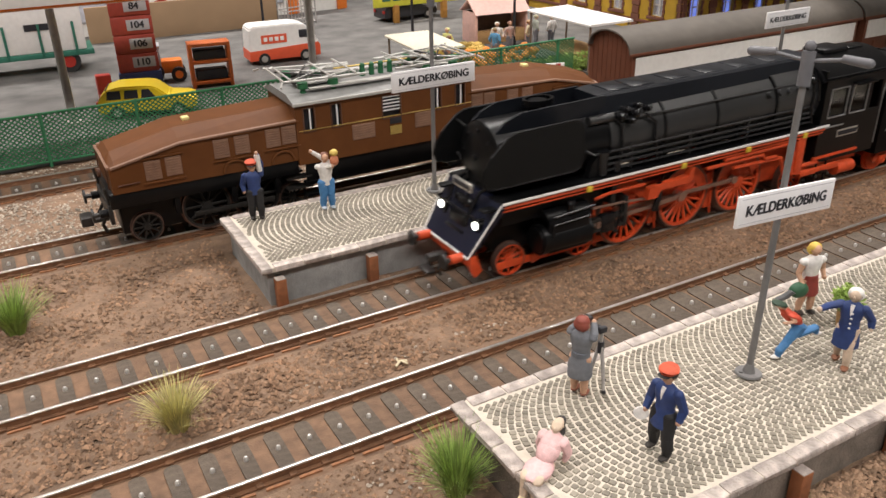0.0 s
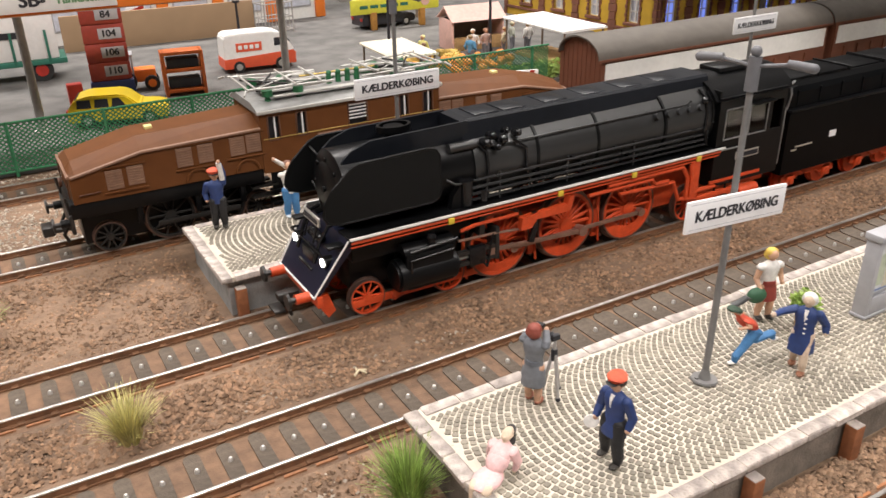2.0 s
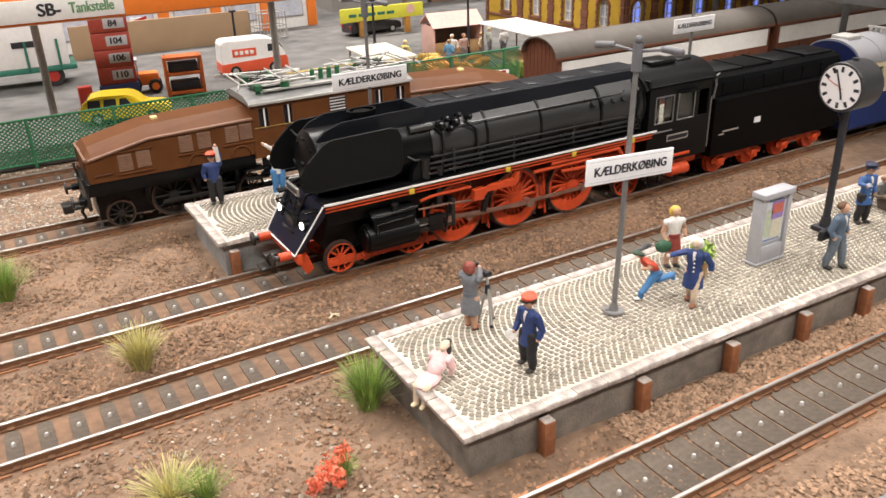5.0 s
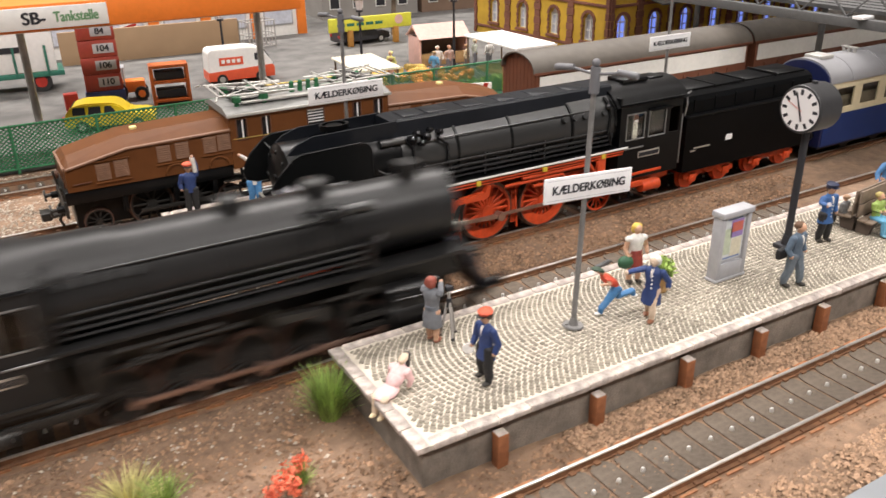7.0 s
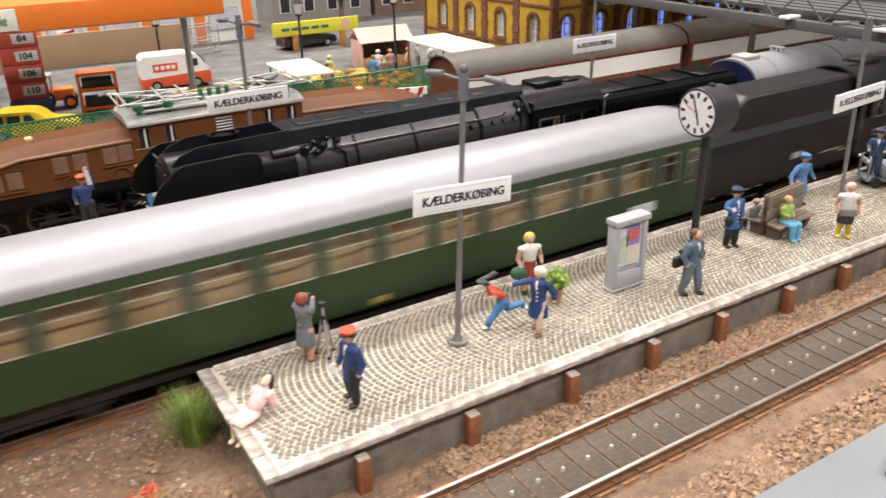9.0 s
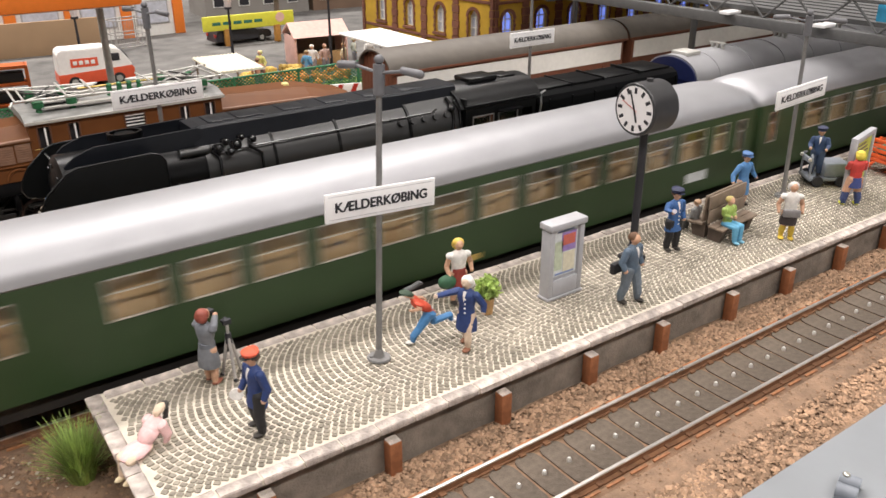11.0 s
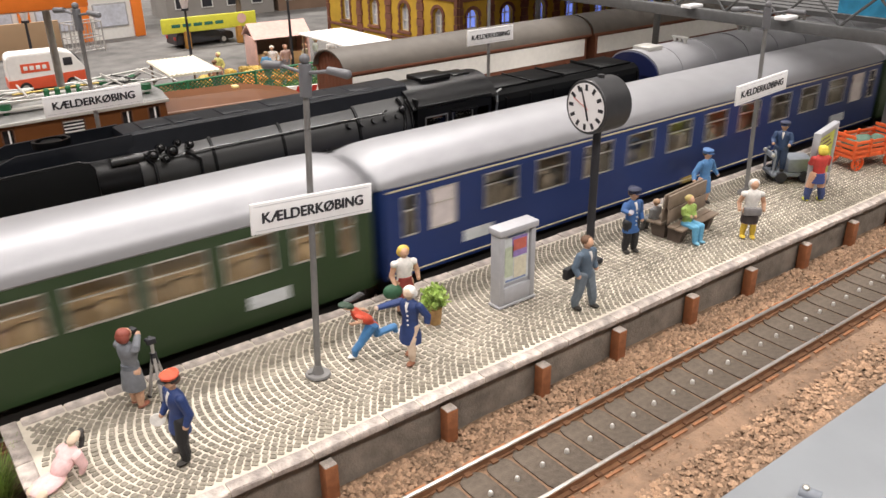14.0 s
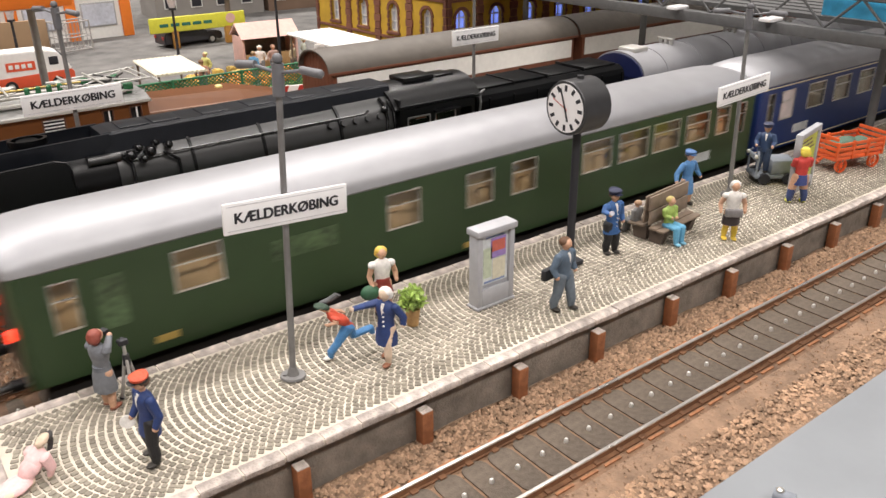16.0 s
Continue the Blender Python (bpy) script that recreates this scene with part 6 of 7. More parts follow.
figure("figurine in grey suit carrying black bag", 209.4, 86.8, 276, (0.09, 0.13, 0.18), (0.13, 0.16, 0.19), shirt=WHITE, hair=(0.12, 0.06, 0.03), legs=((1.2, 1.5), (-0.8, -1.9)), arms=((0.6, 2.9, 10.4), (0.9, -3.2, 10.6)), size=1.06, extra=((BLACK, lambda bm: box(bm, -2.8, -1.3, -4.4, 4.4, 8.8, 12.0, 0.5)),))
figure("figurine of officer in blue coat and dark cap", 248, 103.8, 262, (0.035, 0.11, 0.3), BLACK, hat=(0.02, 0.025, 0.06), shirt=WHITE, coat=True, arms=((0.4, 2.9, 10.0), (2.6, -2.9, 14.4)), buttons=(0.6, 0.6, 0.55), size=1.05, extra=(((0.5, 0.5, 0.55), lambda bm: cyl(bm, (3.0, -2.9, 15.0), (3.2, -2.9, 15.1), 0.7, n=12)),))
figure("seated figurine in green top and blue trousers", 270.5, 98.9, 268, (0.3, 0.42, 0.1), (0.12, 0.36, 0.55), hair=(0.45, 0.35, 0.12), shoes=(0.2, 0.45, 0.6), arms=((2.0, 0.8, 12.8), (1.8, -1.0, 13.2)), legs=((4, 1.1), (4, -1.1)), sit=True, size=0.92)
figure("seated figurine in grey coat on bench's rear side", 266, 108.6, 92, (0.2, 0.2, 0.2), (0.1, 0.1, 0.1), hair=(0.4, 0.25, 0.15), arms=((2.0, 0.8, 10.2), (1.8, -1.0, 10.6)), legs=((4, 1.1), (4, -1.1)), sit=True, size=0.74)
figure("figurine in light blue uniform and cap", 302, 116, 262, (0.07, 0.2, 0.42), (0.08, 0.2, 0.4), hat=(0.07, 0.15, 0.32), arms=((0.6, 4.6, 10.2), (0.8, -4.8, 10.2)), skirt=4.6, legskin=True, coat=True)
figure("figurine with white hair, white blouse and dark skirt", 287.5, 87, 228, WHITE, (0.04, 0.03, 0.03), hair=(0.6, 0.58, 0.55), bob=True, shoes=(0.65, 0.45, 0.05), socks=(0.6, 0.42, 0.05), skirt=5.6, legskin=True, sleeve=False, arms=((0.8, 3.0, 10.2), (0.8, -3.0, 10.2)), extra=(((0.2, 0.19, 0.19), lambda bm: box(bm, 1.3, 2.6, -2.2, 2.2, 8.8, 11.4, 0.3)),))
figure("figurine in red shirt, navy shorts and yellow hair", 336, 91.5, 60, (0.55, 0.05, 0.04), SKIN, hair=(0.75, 0.6, 0.08), bob=True, socks=(0.04, 0.06, 0.16), shoes=(0.6, 0.6, 0.05), arms=((2.4, 1.6, 13.2), (2.4, -1.6, 12.4)), legs=((0.4, 1.9), (-0.2, -1.9)), size=1.05, extra=(((0.04, 0.06, 0.2), lambda bm: cyl(bm, (0, 0, 7.0), (0, 0, 10.6), 2.1, 1.75, n=16)),))
figure("figurine of tractor driver in navy uniform", 347.5, 114, 205, (0.03, 0.06, 0.14), (0.03, 0.05, 0.1), hat=(0.02, 0.025, 0.06), shirt=WHITE, arms=((2.8, 2.4, 12), (2.8, -2.4, 12)), size=0.95, z=3.6)
figure("figurine in blue coat and red cap waving", 62.2, 253.4, 255, NAVY, BLACK, hat=REDHAT, arms=((0.6, 1.6, 23.5), (0.4, -2.6, 10.2)), extra=((WHITE, lambda bm: tube(bm, [(0.3, 2.0, 17), (0.6, 1.6, 23)], 0.72, 8)),))
figure("figurine in white shirt and jeans waving with child", 86.5, 249, 265, WHITE, JEANS, hair=(0.16, 0.06, 0.035), shoes=(0.5, 0.55, 0.6), arms=((0.8, -3.8, 22.0), (2.0, 1.6, 16.0)), extra=(((0.7, 0.5, 0.12), lambda bm: ball(bm, (1.2, 2.4, 20.4), 1.2, n=10, m=7)), ((0.55, 0.2, 0.1), lambda bm: ball(bm, (1.2, 2.4, 17.6), 1.4, (0.9, 0.9, 1.3), 10, 7))))
PINK = (0.72, 0.46, 0.45)
figure("reclining figurine in pink dress on platform edge", 71.8, 100.5, 205, PINK, PINK, hair=None, shoes=(0.66, 0.55, 0.35), arms=((-3.6, 2.6, 9.8), (-3.6, -2.4, 9.8)), legs=((4.2, 1.1), (4.2, -1.1)), sit=True, legskin=True, skin=(0.64, 0.5, 0.37), z=-4.9, size=0.9, lean=-0.62, extra=((PINK, lambda bm: ball(bm, (2.0, 0, 6.6), 2.3, (1.5, 1.15, 0.68), 14, 9)), (PINK, lambda bm: ball(bm, (0, 0, 9.6), 2.0, (0.95, 1.1, 1.5), 14, 9)), ((0.03, 0.025, 0.022), lambda bm: ball(bm, (-0.75, 0, 15.4), 1.1, (0.7, 0.95, 1.1), 12, 8)), ((0.03, 0.025, 0.022), lambda bm: tube(bm, [(-1.2, 0, 15.2), (-2.0, 0.4, 13.6), (-2.2, 0.8, 12.0)], 0.5, 6))))


# ---- plants ----
def tuft(x, y, z, n, h, spread, material, label, seed, name="grass_tuft", cat="grass"):
    """A tuft of thin curved blades."""
    rng = random.Random(seed)
    V, F = [], []
    for i in range(n):
        a, r = rng.uniform(0, 6.283), spread * 0.25 * rng.random()
        b = a + rng.uniform(-0.5, 0.5)
        out = spread * rng.uniform(0.1, 0.95)
        hh = h * rng.uniform(0.55, 1.1)
        w = rng.uniform(0.13, 0.26)
        nx, ny = -math.sin(b) * w, math.cos(b) * w
        base = len(V)
        for k, u in enumerate((0, 0.4, 0.75, 1.0)):
            cx, cy = r * math.cos(a) + out * u ** 1.6 * math.cos(b), r * math.sin(a) + out * u ** 1.6 * math.sin(b)
            cz = hh * (u - 0.18 * u * u * out / spread)
            q = 1 - 0.85 * u
            V += [((cx - nx * q) * MM, (cy - ny * q) * MM, cz * MM), ((cx + nx * q) * MM, (cy + ny * q) * MM, cz * MM)]
        for k in range(3):
            F.append((base + 2 * k, base + 2 * k + 1, base + 2 * k + 3, base + 2 * k + 2))
    me = bpy.data.meshes.new(name)
    me.from_pydata(V, [], F)
    me.materials.append(M[material])
    o = new(name, me)
    o.matrix_basis = at(x, y, z)
    tagged(o, label, cat, kind="stuff")


dye("grassgreen", (0.27, 0.38, 0.09), rough=0.7, vary=0.2, scale=300, island=0.45)
dye("strawgrass", (0.55, 0.5, 0.2), rough=0.7, vary=0.2, scale=300, island=0.35)
dye("coralflower", (0.72, 0.17, 0.09), rough=0.7, vary=0.15, island=0.3)
dye("leafgreen", (0.36, 0.5, 0.12), rough=0.6, vary=0.2, scale=400, island=0.35)
tuft(13.5, 169.5, GROUND - 0.3, 420, 14, 10, "strawgrass", "dry yellow-green grass tuft beside the rails", 1)
tuft(61, 116, GROUND - 0.3, 620, 16, 10, "grassgreen", "lush green grass tuft at platform corner", 2)
tuft(-17.5, 240, GROUND - 0.3, 480, 15, 11, "grassgreen", "green grass tuft on brown earth", 3)
tuft(7, 108, GROUND - 0.3, 320, 9, 10, "strawgrass", "yellow-green grass tuft near the front", 4)
tuft(14, 104, GROUND - 0.3, 200, 9, 7, "grassgreen", "green grass tuft near the front", 5)
tuft(44, 95, GROUND - 0.3, 160, 6, 5, "grassgreen", "green leaves under red flowers", 6)


def clumps(name, label, cx, cy, z0, r, h, n, s, material, seed, kind="stuff", cat="plant", m=None, parent=None):
    rng = np.random.default_rng(seed)
    P = rng.normal(size=(n, 3))
    P /= np.linalg.norm(P, axis=1)[:, None]
    P *= (rng.random(n) ** 0.5)[:, None]
    V, F = [], []
    for i in range(n):
        c = np.array([cx + P[i, 0] * r, cy + P[i, 1] * r, z0 + h / 2 + P[i, 2] * h / 2])
        q = rng.normal(size=(4, 3)) * s * 0.8
        b = len(V)
        V += [tuple((c + q[j]) * MM) for j in range(4)]
        F += [(b, b + 1, b + 2), (b, b + 2, b + 3), (b + 1, b + 3, b + 2)]
    me = bpy.data.meshes.new(name)
    me.from_pydata(V, [], F)
    me.materials.append(M[material])
    o = new(name, me)
    if parent:
        o.parent = parent
        return o
    return tagged(o, label, cat, kind=kind)


for i, (x, y, r) in enumerate(((42, 95, 3.0), (38, 92.5, 2.4), (45.5, 97.5, 2.2), (35, 90, 1.6), (41, 90, 1.6))):
    clumps("flower_bush", "coral red flowering plant on earth", x, y, GROUND + 1.5, r, 6, 70, 0.55, "coralflower", 20 + i)
pot = thing("potted_plant", "bright green bushy plant in brown basket", "potted plant", at(171, 105.2, 0))
bm = B()
cyl(bm, (0, 0, 0), (0, 0, 5.0), 1.6, 2.1, n=16)
dye("basket", (0.4, 0.24, 0.1), rough=0.8, vary=0.2, scale=900, bump=0.5)
part("basket", bm, "basket", pot)
clumps("foliage", "", 0, 0, 4.4, 3.7, 7.2, 420, 0.6, "leafgreen", 31, parent=pot)
bm = B()
tube(bm, [(70.6, 164.8, GROUND + 0.9), (72.5, 166.2, GROUND + 1.3), (74.5, 165.8, GROUND + 1.0)], 0.35, 6)
tube(bm, [(72, 166, GROUND + 1.2), (72.5, 168, GROUND + 0.9)], 0.3, 6)
tube(bm, [(73, 166, GROUND + 1.2), (74, 164.4, GROUND + 0.9)], 0.3, 6)
solo("twig", bm, "cream", "small pale twig lying in the ballast", "twig")

clip = thing("cable_clip", "small dark grey cable clip on the border board", "clip", at(199, 10.4, -12.2, 20))
for cx in (-2.2, 1.8):
    bm = B()
    cyl(bm, (cx, -2.2, 1.6), (cx, 2.2, 1.6), 1.7, n=14)
    box(bm, cx - 1.5, cx + 1.5, -2.2, 2.2, 0, 1.4, 0.2)
    part("clamp", bm, "tractorgrey", clip)
# Silver bead modelled in place of the white highlight on the clip.
bm = B()
ball(bm, (1.8, 1.0, 3.3), 0.9, (1, 1, 0.6), 10, 6)
part("screw_head", bm, "silver", clip, "bright bead in place of the clip's highlight")

# ---- green fence ----
def wire_fence(x0, x1, y):
    f = thing("wire_fence", "green chain-link fence with green posts", "fence", at(0, y, 0))
    x = x0
    while x <= x1:
        bm = B()
        cyl(bm, (x, 0, -13), (x, 0, 12.2), 0.8, n=8)
        part("post", bm, "fencegreen", f)
        x += 40.6
    for z in (11.6, -10.5):
        bm = B()
        tube(bm, [(x0, 0, z), (x1, 0, z)], 0.6, 6)
        part("rail", bm, "fencegreen", f)
    V, F = [], []
    def strand(ax, az, bx, bz, dy):
        d = Vector((bx - ax, 0, bz - az)).normalized()
        n = Vector((-d.z, 0, d.x)) * 0.32
        b = len(V)
        for px, pz in ((ax, az), (bx, bz)):
            for sx, sy in ((1, 0), (-1, 0), (0, 0.17)):
                V.append(((px + n.x * sx) * MM, (dy + sy) * MM, (pz + n.z * sx) * MM))
        F.extend([(b, b + 3, b + 4, b + 1), (b + 1, b + 4, b + 5, b + 2), (b + 2, b + 5, b + 3, b)])
    h, s = 21.5, 0.8
    k = x0 - h / s
    while k < x1:
        for sg in (1, -1):
            a, b = (k, k + h / s)
            lo, hi = max(a, x0), min(b, x1)
            if hi > lo:
                za, zb = (lo - a) * s, (hi - a) * s
                strand(lo, (-10.3 + za) if sg > 0 else (11.2 - za), hi, (-10.3 + zb) if sg > 0 else (11.2 - zb), 0.2 * sg)
        k += 2.5
    me = bpy.data.meshes.new("wire_mesh")
    me.from_pydata(V, [], F)
    me.materials.append(M["fencegreen"])
    o = new("wire_mesh", me)
    o.parent = f
    tagged(o, "diagonal green wire mesh", kind="stuff")


dye("fencegreen", (0.035, 0.17, 0.075), rough=0.6, vary=0.15)
wire_fence(-114, 304, 389)


# ---- filling station ----
def fuel_canopy():
    c = thing("fuel_station_canopy", "orange filling station canopy with white name panel", "canopy", at(0, 0, 0))
    bm = B()
    box(bm, -190, 168, 394, 452, 55, 68, 0.6)
    ro = part("roof", bm, "orange", c)
    bm = B()
    box(bm, -186, 164, 398, 448, 54.2, 55.2)
    part("soffit", bm, "white", ro)
    bm = B()
    box(bm, -60, 64, 393.2, 394, 56.2, 66.6, 0.2)
    pn = part("name_panel", bm, "white", ro)
    lettering("SB-", 8, "ink", pn, at(29.5, 393.1, 61.2, 0, 90))
    lettering("Tankstelle", 7, "signgreen", pn, at(49, 393.1, 61.2, 0, 90)).matrix_basis @= Matrix.Diagonal((0.72, 1, 1, 1))
    for x, y in ((25, 446), (158, 446), (-90, 446)):
        bm = B()
        cyl(bm, (x, y, -11), (x, y, 55), 2.2, 2.0, n=16)
        cyl(bm, (x, y, -11), (x, y, -9), 4.2, n=16)
        part("column", bm, "palepole", c)


dye("orange", (0.85, 0.22, 0.03), rough=0.45, vary=0.04)
dye("signgreen", (0.15, 0.3, 0.15), rough=0.5)
fuel_canopy()


def price_tower():
    p = thing("price_sign", "dark red fuel price tower with grey number panels", "price sign", at(70, 500, 0, -6))
    bm = B()
    box(bm, -12, 12, -3, 3, -11, 0, 0.4)
    part("plinth", bm, "navy", p)
    bm = B()
    box(bm, -11, 11, -2, 2, 0, 52, 0.4)
    part("tower", bm, "darkred", p)
    for i, txt in enumerate(("110", "106", "104", "84")):
        bm = B()
        box(bm, -11.3, 11.3, -2.6, -2, 0.8 + i * 10.6, 10.6 + i * 10.6, 0.2)
        pn = part("price_panel", bm, "darkred", p)
        bm = B()
        box(bm, -3, 9.5, -2.9, -2.6, 2.8 + i * 10.6, 8.8 + i * 10.6, 0.1)
        fd = part("number_field", bm, "plasticgrey", pn)
        lettering(txt, 5.4, "ink", fd, at(2.6, -3.0, 5.8 + i * 10.6, 0, 90))


dye("navy", (0.02, 0.03, 0.1), rough=0.5)
dye("darkred", (0.3, 0.045, 0.03), rough=0.5, vary=0.1)
price_tower()


def road_wheels(t, spots, r, rim="palegrey"):
    for x, y in spots:
        bm = B()
        cyl(bm, (x, y - 1.2, r), (x, y + 1.2, r), r, n=20)
        w = part("wheel", bm, "tyrerubber", t)
        bm = B()
        cyl(bm, (x, y - 1.4, r), (x, y + 1.4, r), r * 0.55, n=16)
        part("rim", bm, rim, w)


dye("tyrerubber", (0.02, 0.02, 0.02), rough=0.7)


def delivery_van():
    v = thing("delivery_van", "white and orange-red delivery van with red sign", "van", at(144, 531, -11, -4))
    bm = B()
    prism(bm, [(0, 8), (36, 8), (41, 8), (46, 11), (47, 12), (44.5, 16), (40, 22.5), (36, 24), (31, 25), (3, 25), (0.6, 23)], -9.5, 9.5, "y")
    bmesh.ops.bevel(bm, geom=list(bm.edges), offset=0.7, segments=2, affect="EDGES")
    part("body", bm, "white", v)
    bm = B()
    prism(bm, [(-0.4, 3), (47.4, 3), (47.6, 10), (46, 11.6), (-0.2, 9.2)], -9.7, 9.7, "y")
    part("lower_body", bm, "vanred", v)
    bm = B()
    box(bm, 8, 25, -9.75, -9.5, 13.5, 19)
    sg = part("sign_panel", bm, "vanred", v, "red sign panel")
    bm = B()
    for i in range(4):
        box(bm, 9.5 + i * 3.7, 12 + i * 3.7, -9.9, -9.7, 15, 17.6, 0.2)
    part("lettering_bar", bm, "white", sg)
    bm = B()
    box(bm, 33.5, 39, -9.7, -9.4, 15.5, 20.5, 0.3)
    part("side_window", bm, "ink", v)
    bm = B()
    box(bm, -0.2, 1, -7.6, 7.6, 15, 21.5, 0.3, m=Matrix.Translation((42.3, 0, 19)) @ Matrix.Rotation(radians(-36), 4, "Y") @ Matrix.Translation((0, 0, -18.2)))
    part("windscreen", bm, "ink", v)
    road_wheels(v, ((9, -8.8), (37, -8.8), (9, 8.8), (37, 8.8)), 3.8)


dye("vanred", (0.7, 0.1, 0.04), rough=0.45, vary=0.06)
delivery_van()


def car(name, label, m, color, L=52, glass_mat="ink"):
    c = thing(name, label, "car", m)
    k = L / 52
    bm = B()
    prism(bm, [(0, 3), (52 * k, 3), (52 * k, 8), (48 * k, 9.6), (38 * k, 10.4), (32 * k, 15.5), (28 * k, 16.6), (12 * k, 16.8), (5 * k, 15), (1 * k, 10.5)], -9.6, 9.6, "y")
    bmesh.ops.bevel(bm, geom=list(bm.edges), offset=0.8, segments=2, affect="EDGES")
    part("body", bm, color, c)
    for s in (-1, 1):
        for a, b in ((5.5, 13), (14.5, 22), (23.5, 31)):
            bm = B()
            prism(bm, [(a * k, 10.6), (b * k, 10.6), ((b - (1.5 if b > 30 else 0)) * k - 1.5 * (b > 30), 15), ((a + 0.8) * k, 15)], s * 9.65 - 0.15, s * 9.65 + 0.15, "y")
            part("side_window", bm, glass_mat, c)
        for x in (2,):
            bm = B()
            box(bm, -0.3, 0.4, s * 7 - 1.6, s * 7 + 1.6, 7, 9.5, 0.2)
            part("rear_light", bm, "redplastic", c)
    bm = B()
    box(bm, -0.1, 0.3, -7.5, 7.5, 11.2, 15, 0.2, m=Matrix.Translation((2.6 * k, 0, 0)) @ Matrix.Rotation(radians(18), 4, "Y") @ Matrix.Translation((-2.4, 0, 0.6)))
    part("rear_window", bm, glass_mat, c)
    road_wheels(c, ((10 * k, -8.8), (42 * k, -8.8), (10 * k, 8.8), (42 * k, 8.8)), 3.6)


dye("caryellow", (0.75, 0.55, 0.02), rough=0.35, vary=0.04)
car("estate_car", "bright yellow car parked behind the green fence", at(40, 455, -11, -16), "caryellow", 50)
dye("carblack", (0.03, 0.03, 0.035), rough=0.3)
car("dark_car", "dark car parked under the yellow banner", at(282, 618, -11, 6), "carblack", 52)


def trailer():
    t = thing("farm_trailer", "white box trailer with green frame and red wheels", "trailer", at(-60, 590, -11, -3))
    bm = B()
    box(bm, 0, 112, -14, 14, 14, 46, 1)
    part("box", bm, "white", t)
    bm = B()
    box(bm, -2, 116, -14.6, 14.6, 10.5, 14, 0.5)
    for x in range(6, 112, 20):
        box(bm, x - 0.8, x + 0.8, -15, -14.2, 12, 32, 0.2)
    part("frame", bm, "trailergreen", t)
    bm = B()
    box(bm, 78, 92, -14.4, -14, 28, 32)
    part("lettering_bar", bm, "ink", t)
    road_wheels(t, ((14, -12), (100, -12), (14, 12), (100, 12)), 7, "redplastic")


dye("trailergreen", (0.03, 0.16, 0.11), rough=0.5)
trailer()


def orange_rack():
    r = thing("crate_rack", "orange slatted rack with dark crates", "rack", at(98, 490, -11, -8))
    for x in (0, 22):
        bm = B()
        box(bm, x - 1, x + 1, -6, 6, 0, 26, 0.3)
        part("side_frame", bm, "orangebrown", r)
    for z in (2, 14, 24):
        bm = B()
        box(bm, 0, 22, -6, 6, z, z + 2, 0.3)
        part("shelf", bm, "orangebrown", r)
    for z in (4.5, 16.2):
        bm = B()
        box(bm, 2, 20, -5, 5, z, z + 5.5, 0.4)
        part("crate", bm, "ink", r)


dye("orangebrown", (0.6, 0.14, 0.03), rough=0.5, vary=0.1)
orange_rack()


def small_tractor():
    t = thing("small_tractor", "small orange tractor with grey canopy", "tractor", at(82, 516, -11, -10))
    bm = B()
    box(bm, 0, 16, -5, 5, 5, 13, 1.5)
    box(bm, -6, 0, -6, 6, 4, 9, 1)
    part("body", bm, "orange", t)
    bm = B()
    box(bm, -7, 4, -6, 6, 21, 22.4, 0.4)
    for x, y in ((-6, -5), (-6, 5), (3, -5), (3, 5)):
        cyl(bm, (x, y, 9), (x, y, 21), 0.6, n=6)
    part("canopy", bm, "plasticgrey", t)
    road_wheels(t, ((-2, -7), (-2, 7)), 6.5, "orange")
    road_wheels(t, ((13, -6), (13, 6)), 4.5, "orange")


small_tractor()
bm = B()
box(bm, 26, 34, -3, 3, -11, 3, 0.5)
solo("fuel_pump", bm, "redplastic", "small red fuel pump beside the road", "fuel pump", at(18, 490, 0))
dye("cardboard", (0.36, 0.24, 0.14), rough=0.9, vary=0.06, scale=60)
bm = B()
box(bm, 0, 144, -1.5, 1.5, -11, 15, 0.2)
solo("brown_board", bm, "cardboard", "plain brown board wall behind the filling station", "board wall", at(63, 660, 0, -2.4))


def roll_cage(m):
    """A wire transport cage on four legs."""
    c = thing("roll_cage", "grey wire transport cage on the square", "cage", m)
    for x in (0, 26):
        for y in (0, 16):
            bm = B()
            cyl(bm, (x, y, 0), (x, y, 24), 0.6, n=8)
            part("corner_post", bm, "palepole", c)
    for z in (2, 12, 23.5):
        for pts in ([(0, 0, z), (26, 0, z)], [(0, 16, z), (26, 16, z)], [(0, 0, z), (0, 16, z)], [(26, 0, z), (26, 16, z)]):
            bm = B()
            tube(bm, pts, 0.45, 6)
            part("rail", bm, "palepole", c)
    for i in range(1, 8):
        for y in (0, 16):
            bm = B()
            cyl(bm, (i * 3.25, y, 2), (i * 3.25, y, 23.5), 0.22, n=6)
            part("wire", bm, "palepole", c)


roll_cage(at(211, 638, -11, 12))


def shop(m):
    """A low shop front with orange piers between white panels."""
    h = thing("shop_building", "white shop front with orange piers and dark windows", "building", m)
    bm = B()
    box(bm, 0, 240, 0, 60, 0, 44)
    wl = part("wall", bm, "white", h, smooth=False)
    for i in range(6):
        bm = B()
        box(bm, i * 46, i * 46 + 9, -2.5, 0.2, 0, 46, 0.4)
        part("pier", bm, "orange", wl)
    for i in range(5):
        bm = B()
        box(bm, 13 + i * 46, 42 + i * 46, -0.9, 0.2, 10, 30, 0.3)
        wi = part("window", bm, "plasticgrey", wl)
        bm = B()
        box(bm, 14.2 + i * 46, 40.8 + i * 46, -1.1, -0.8, 11.2, 28.8)
        part("pane", bm, "paneglow", wi)
    bm = B()
    box(bm, -4, 244, -5, 64, 44, 47, 0.5)
    part("roof", bm, "wagonroof", h)


dye("paneglow", (0.6, 0.62, 0.7), rough=0.15)
shop(at(48, 690, -11, 2))

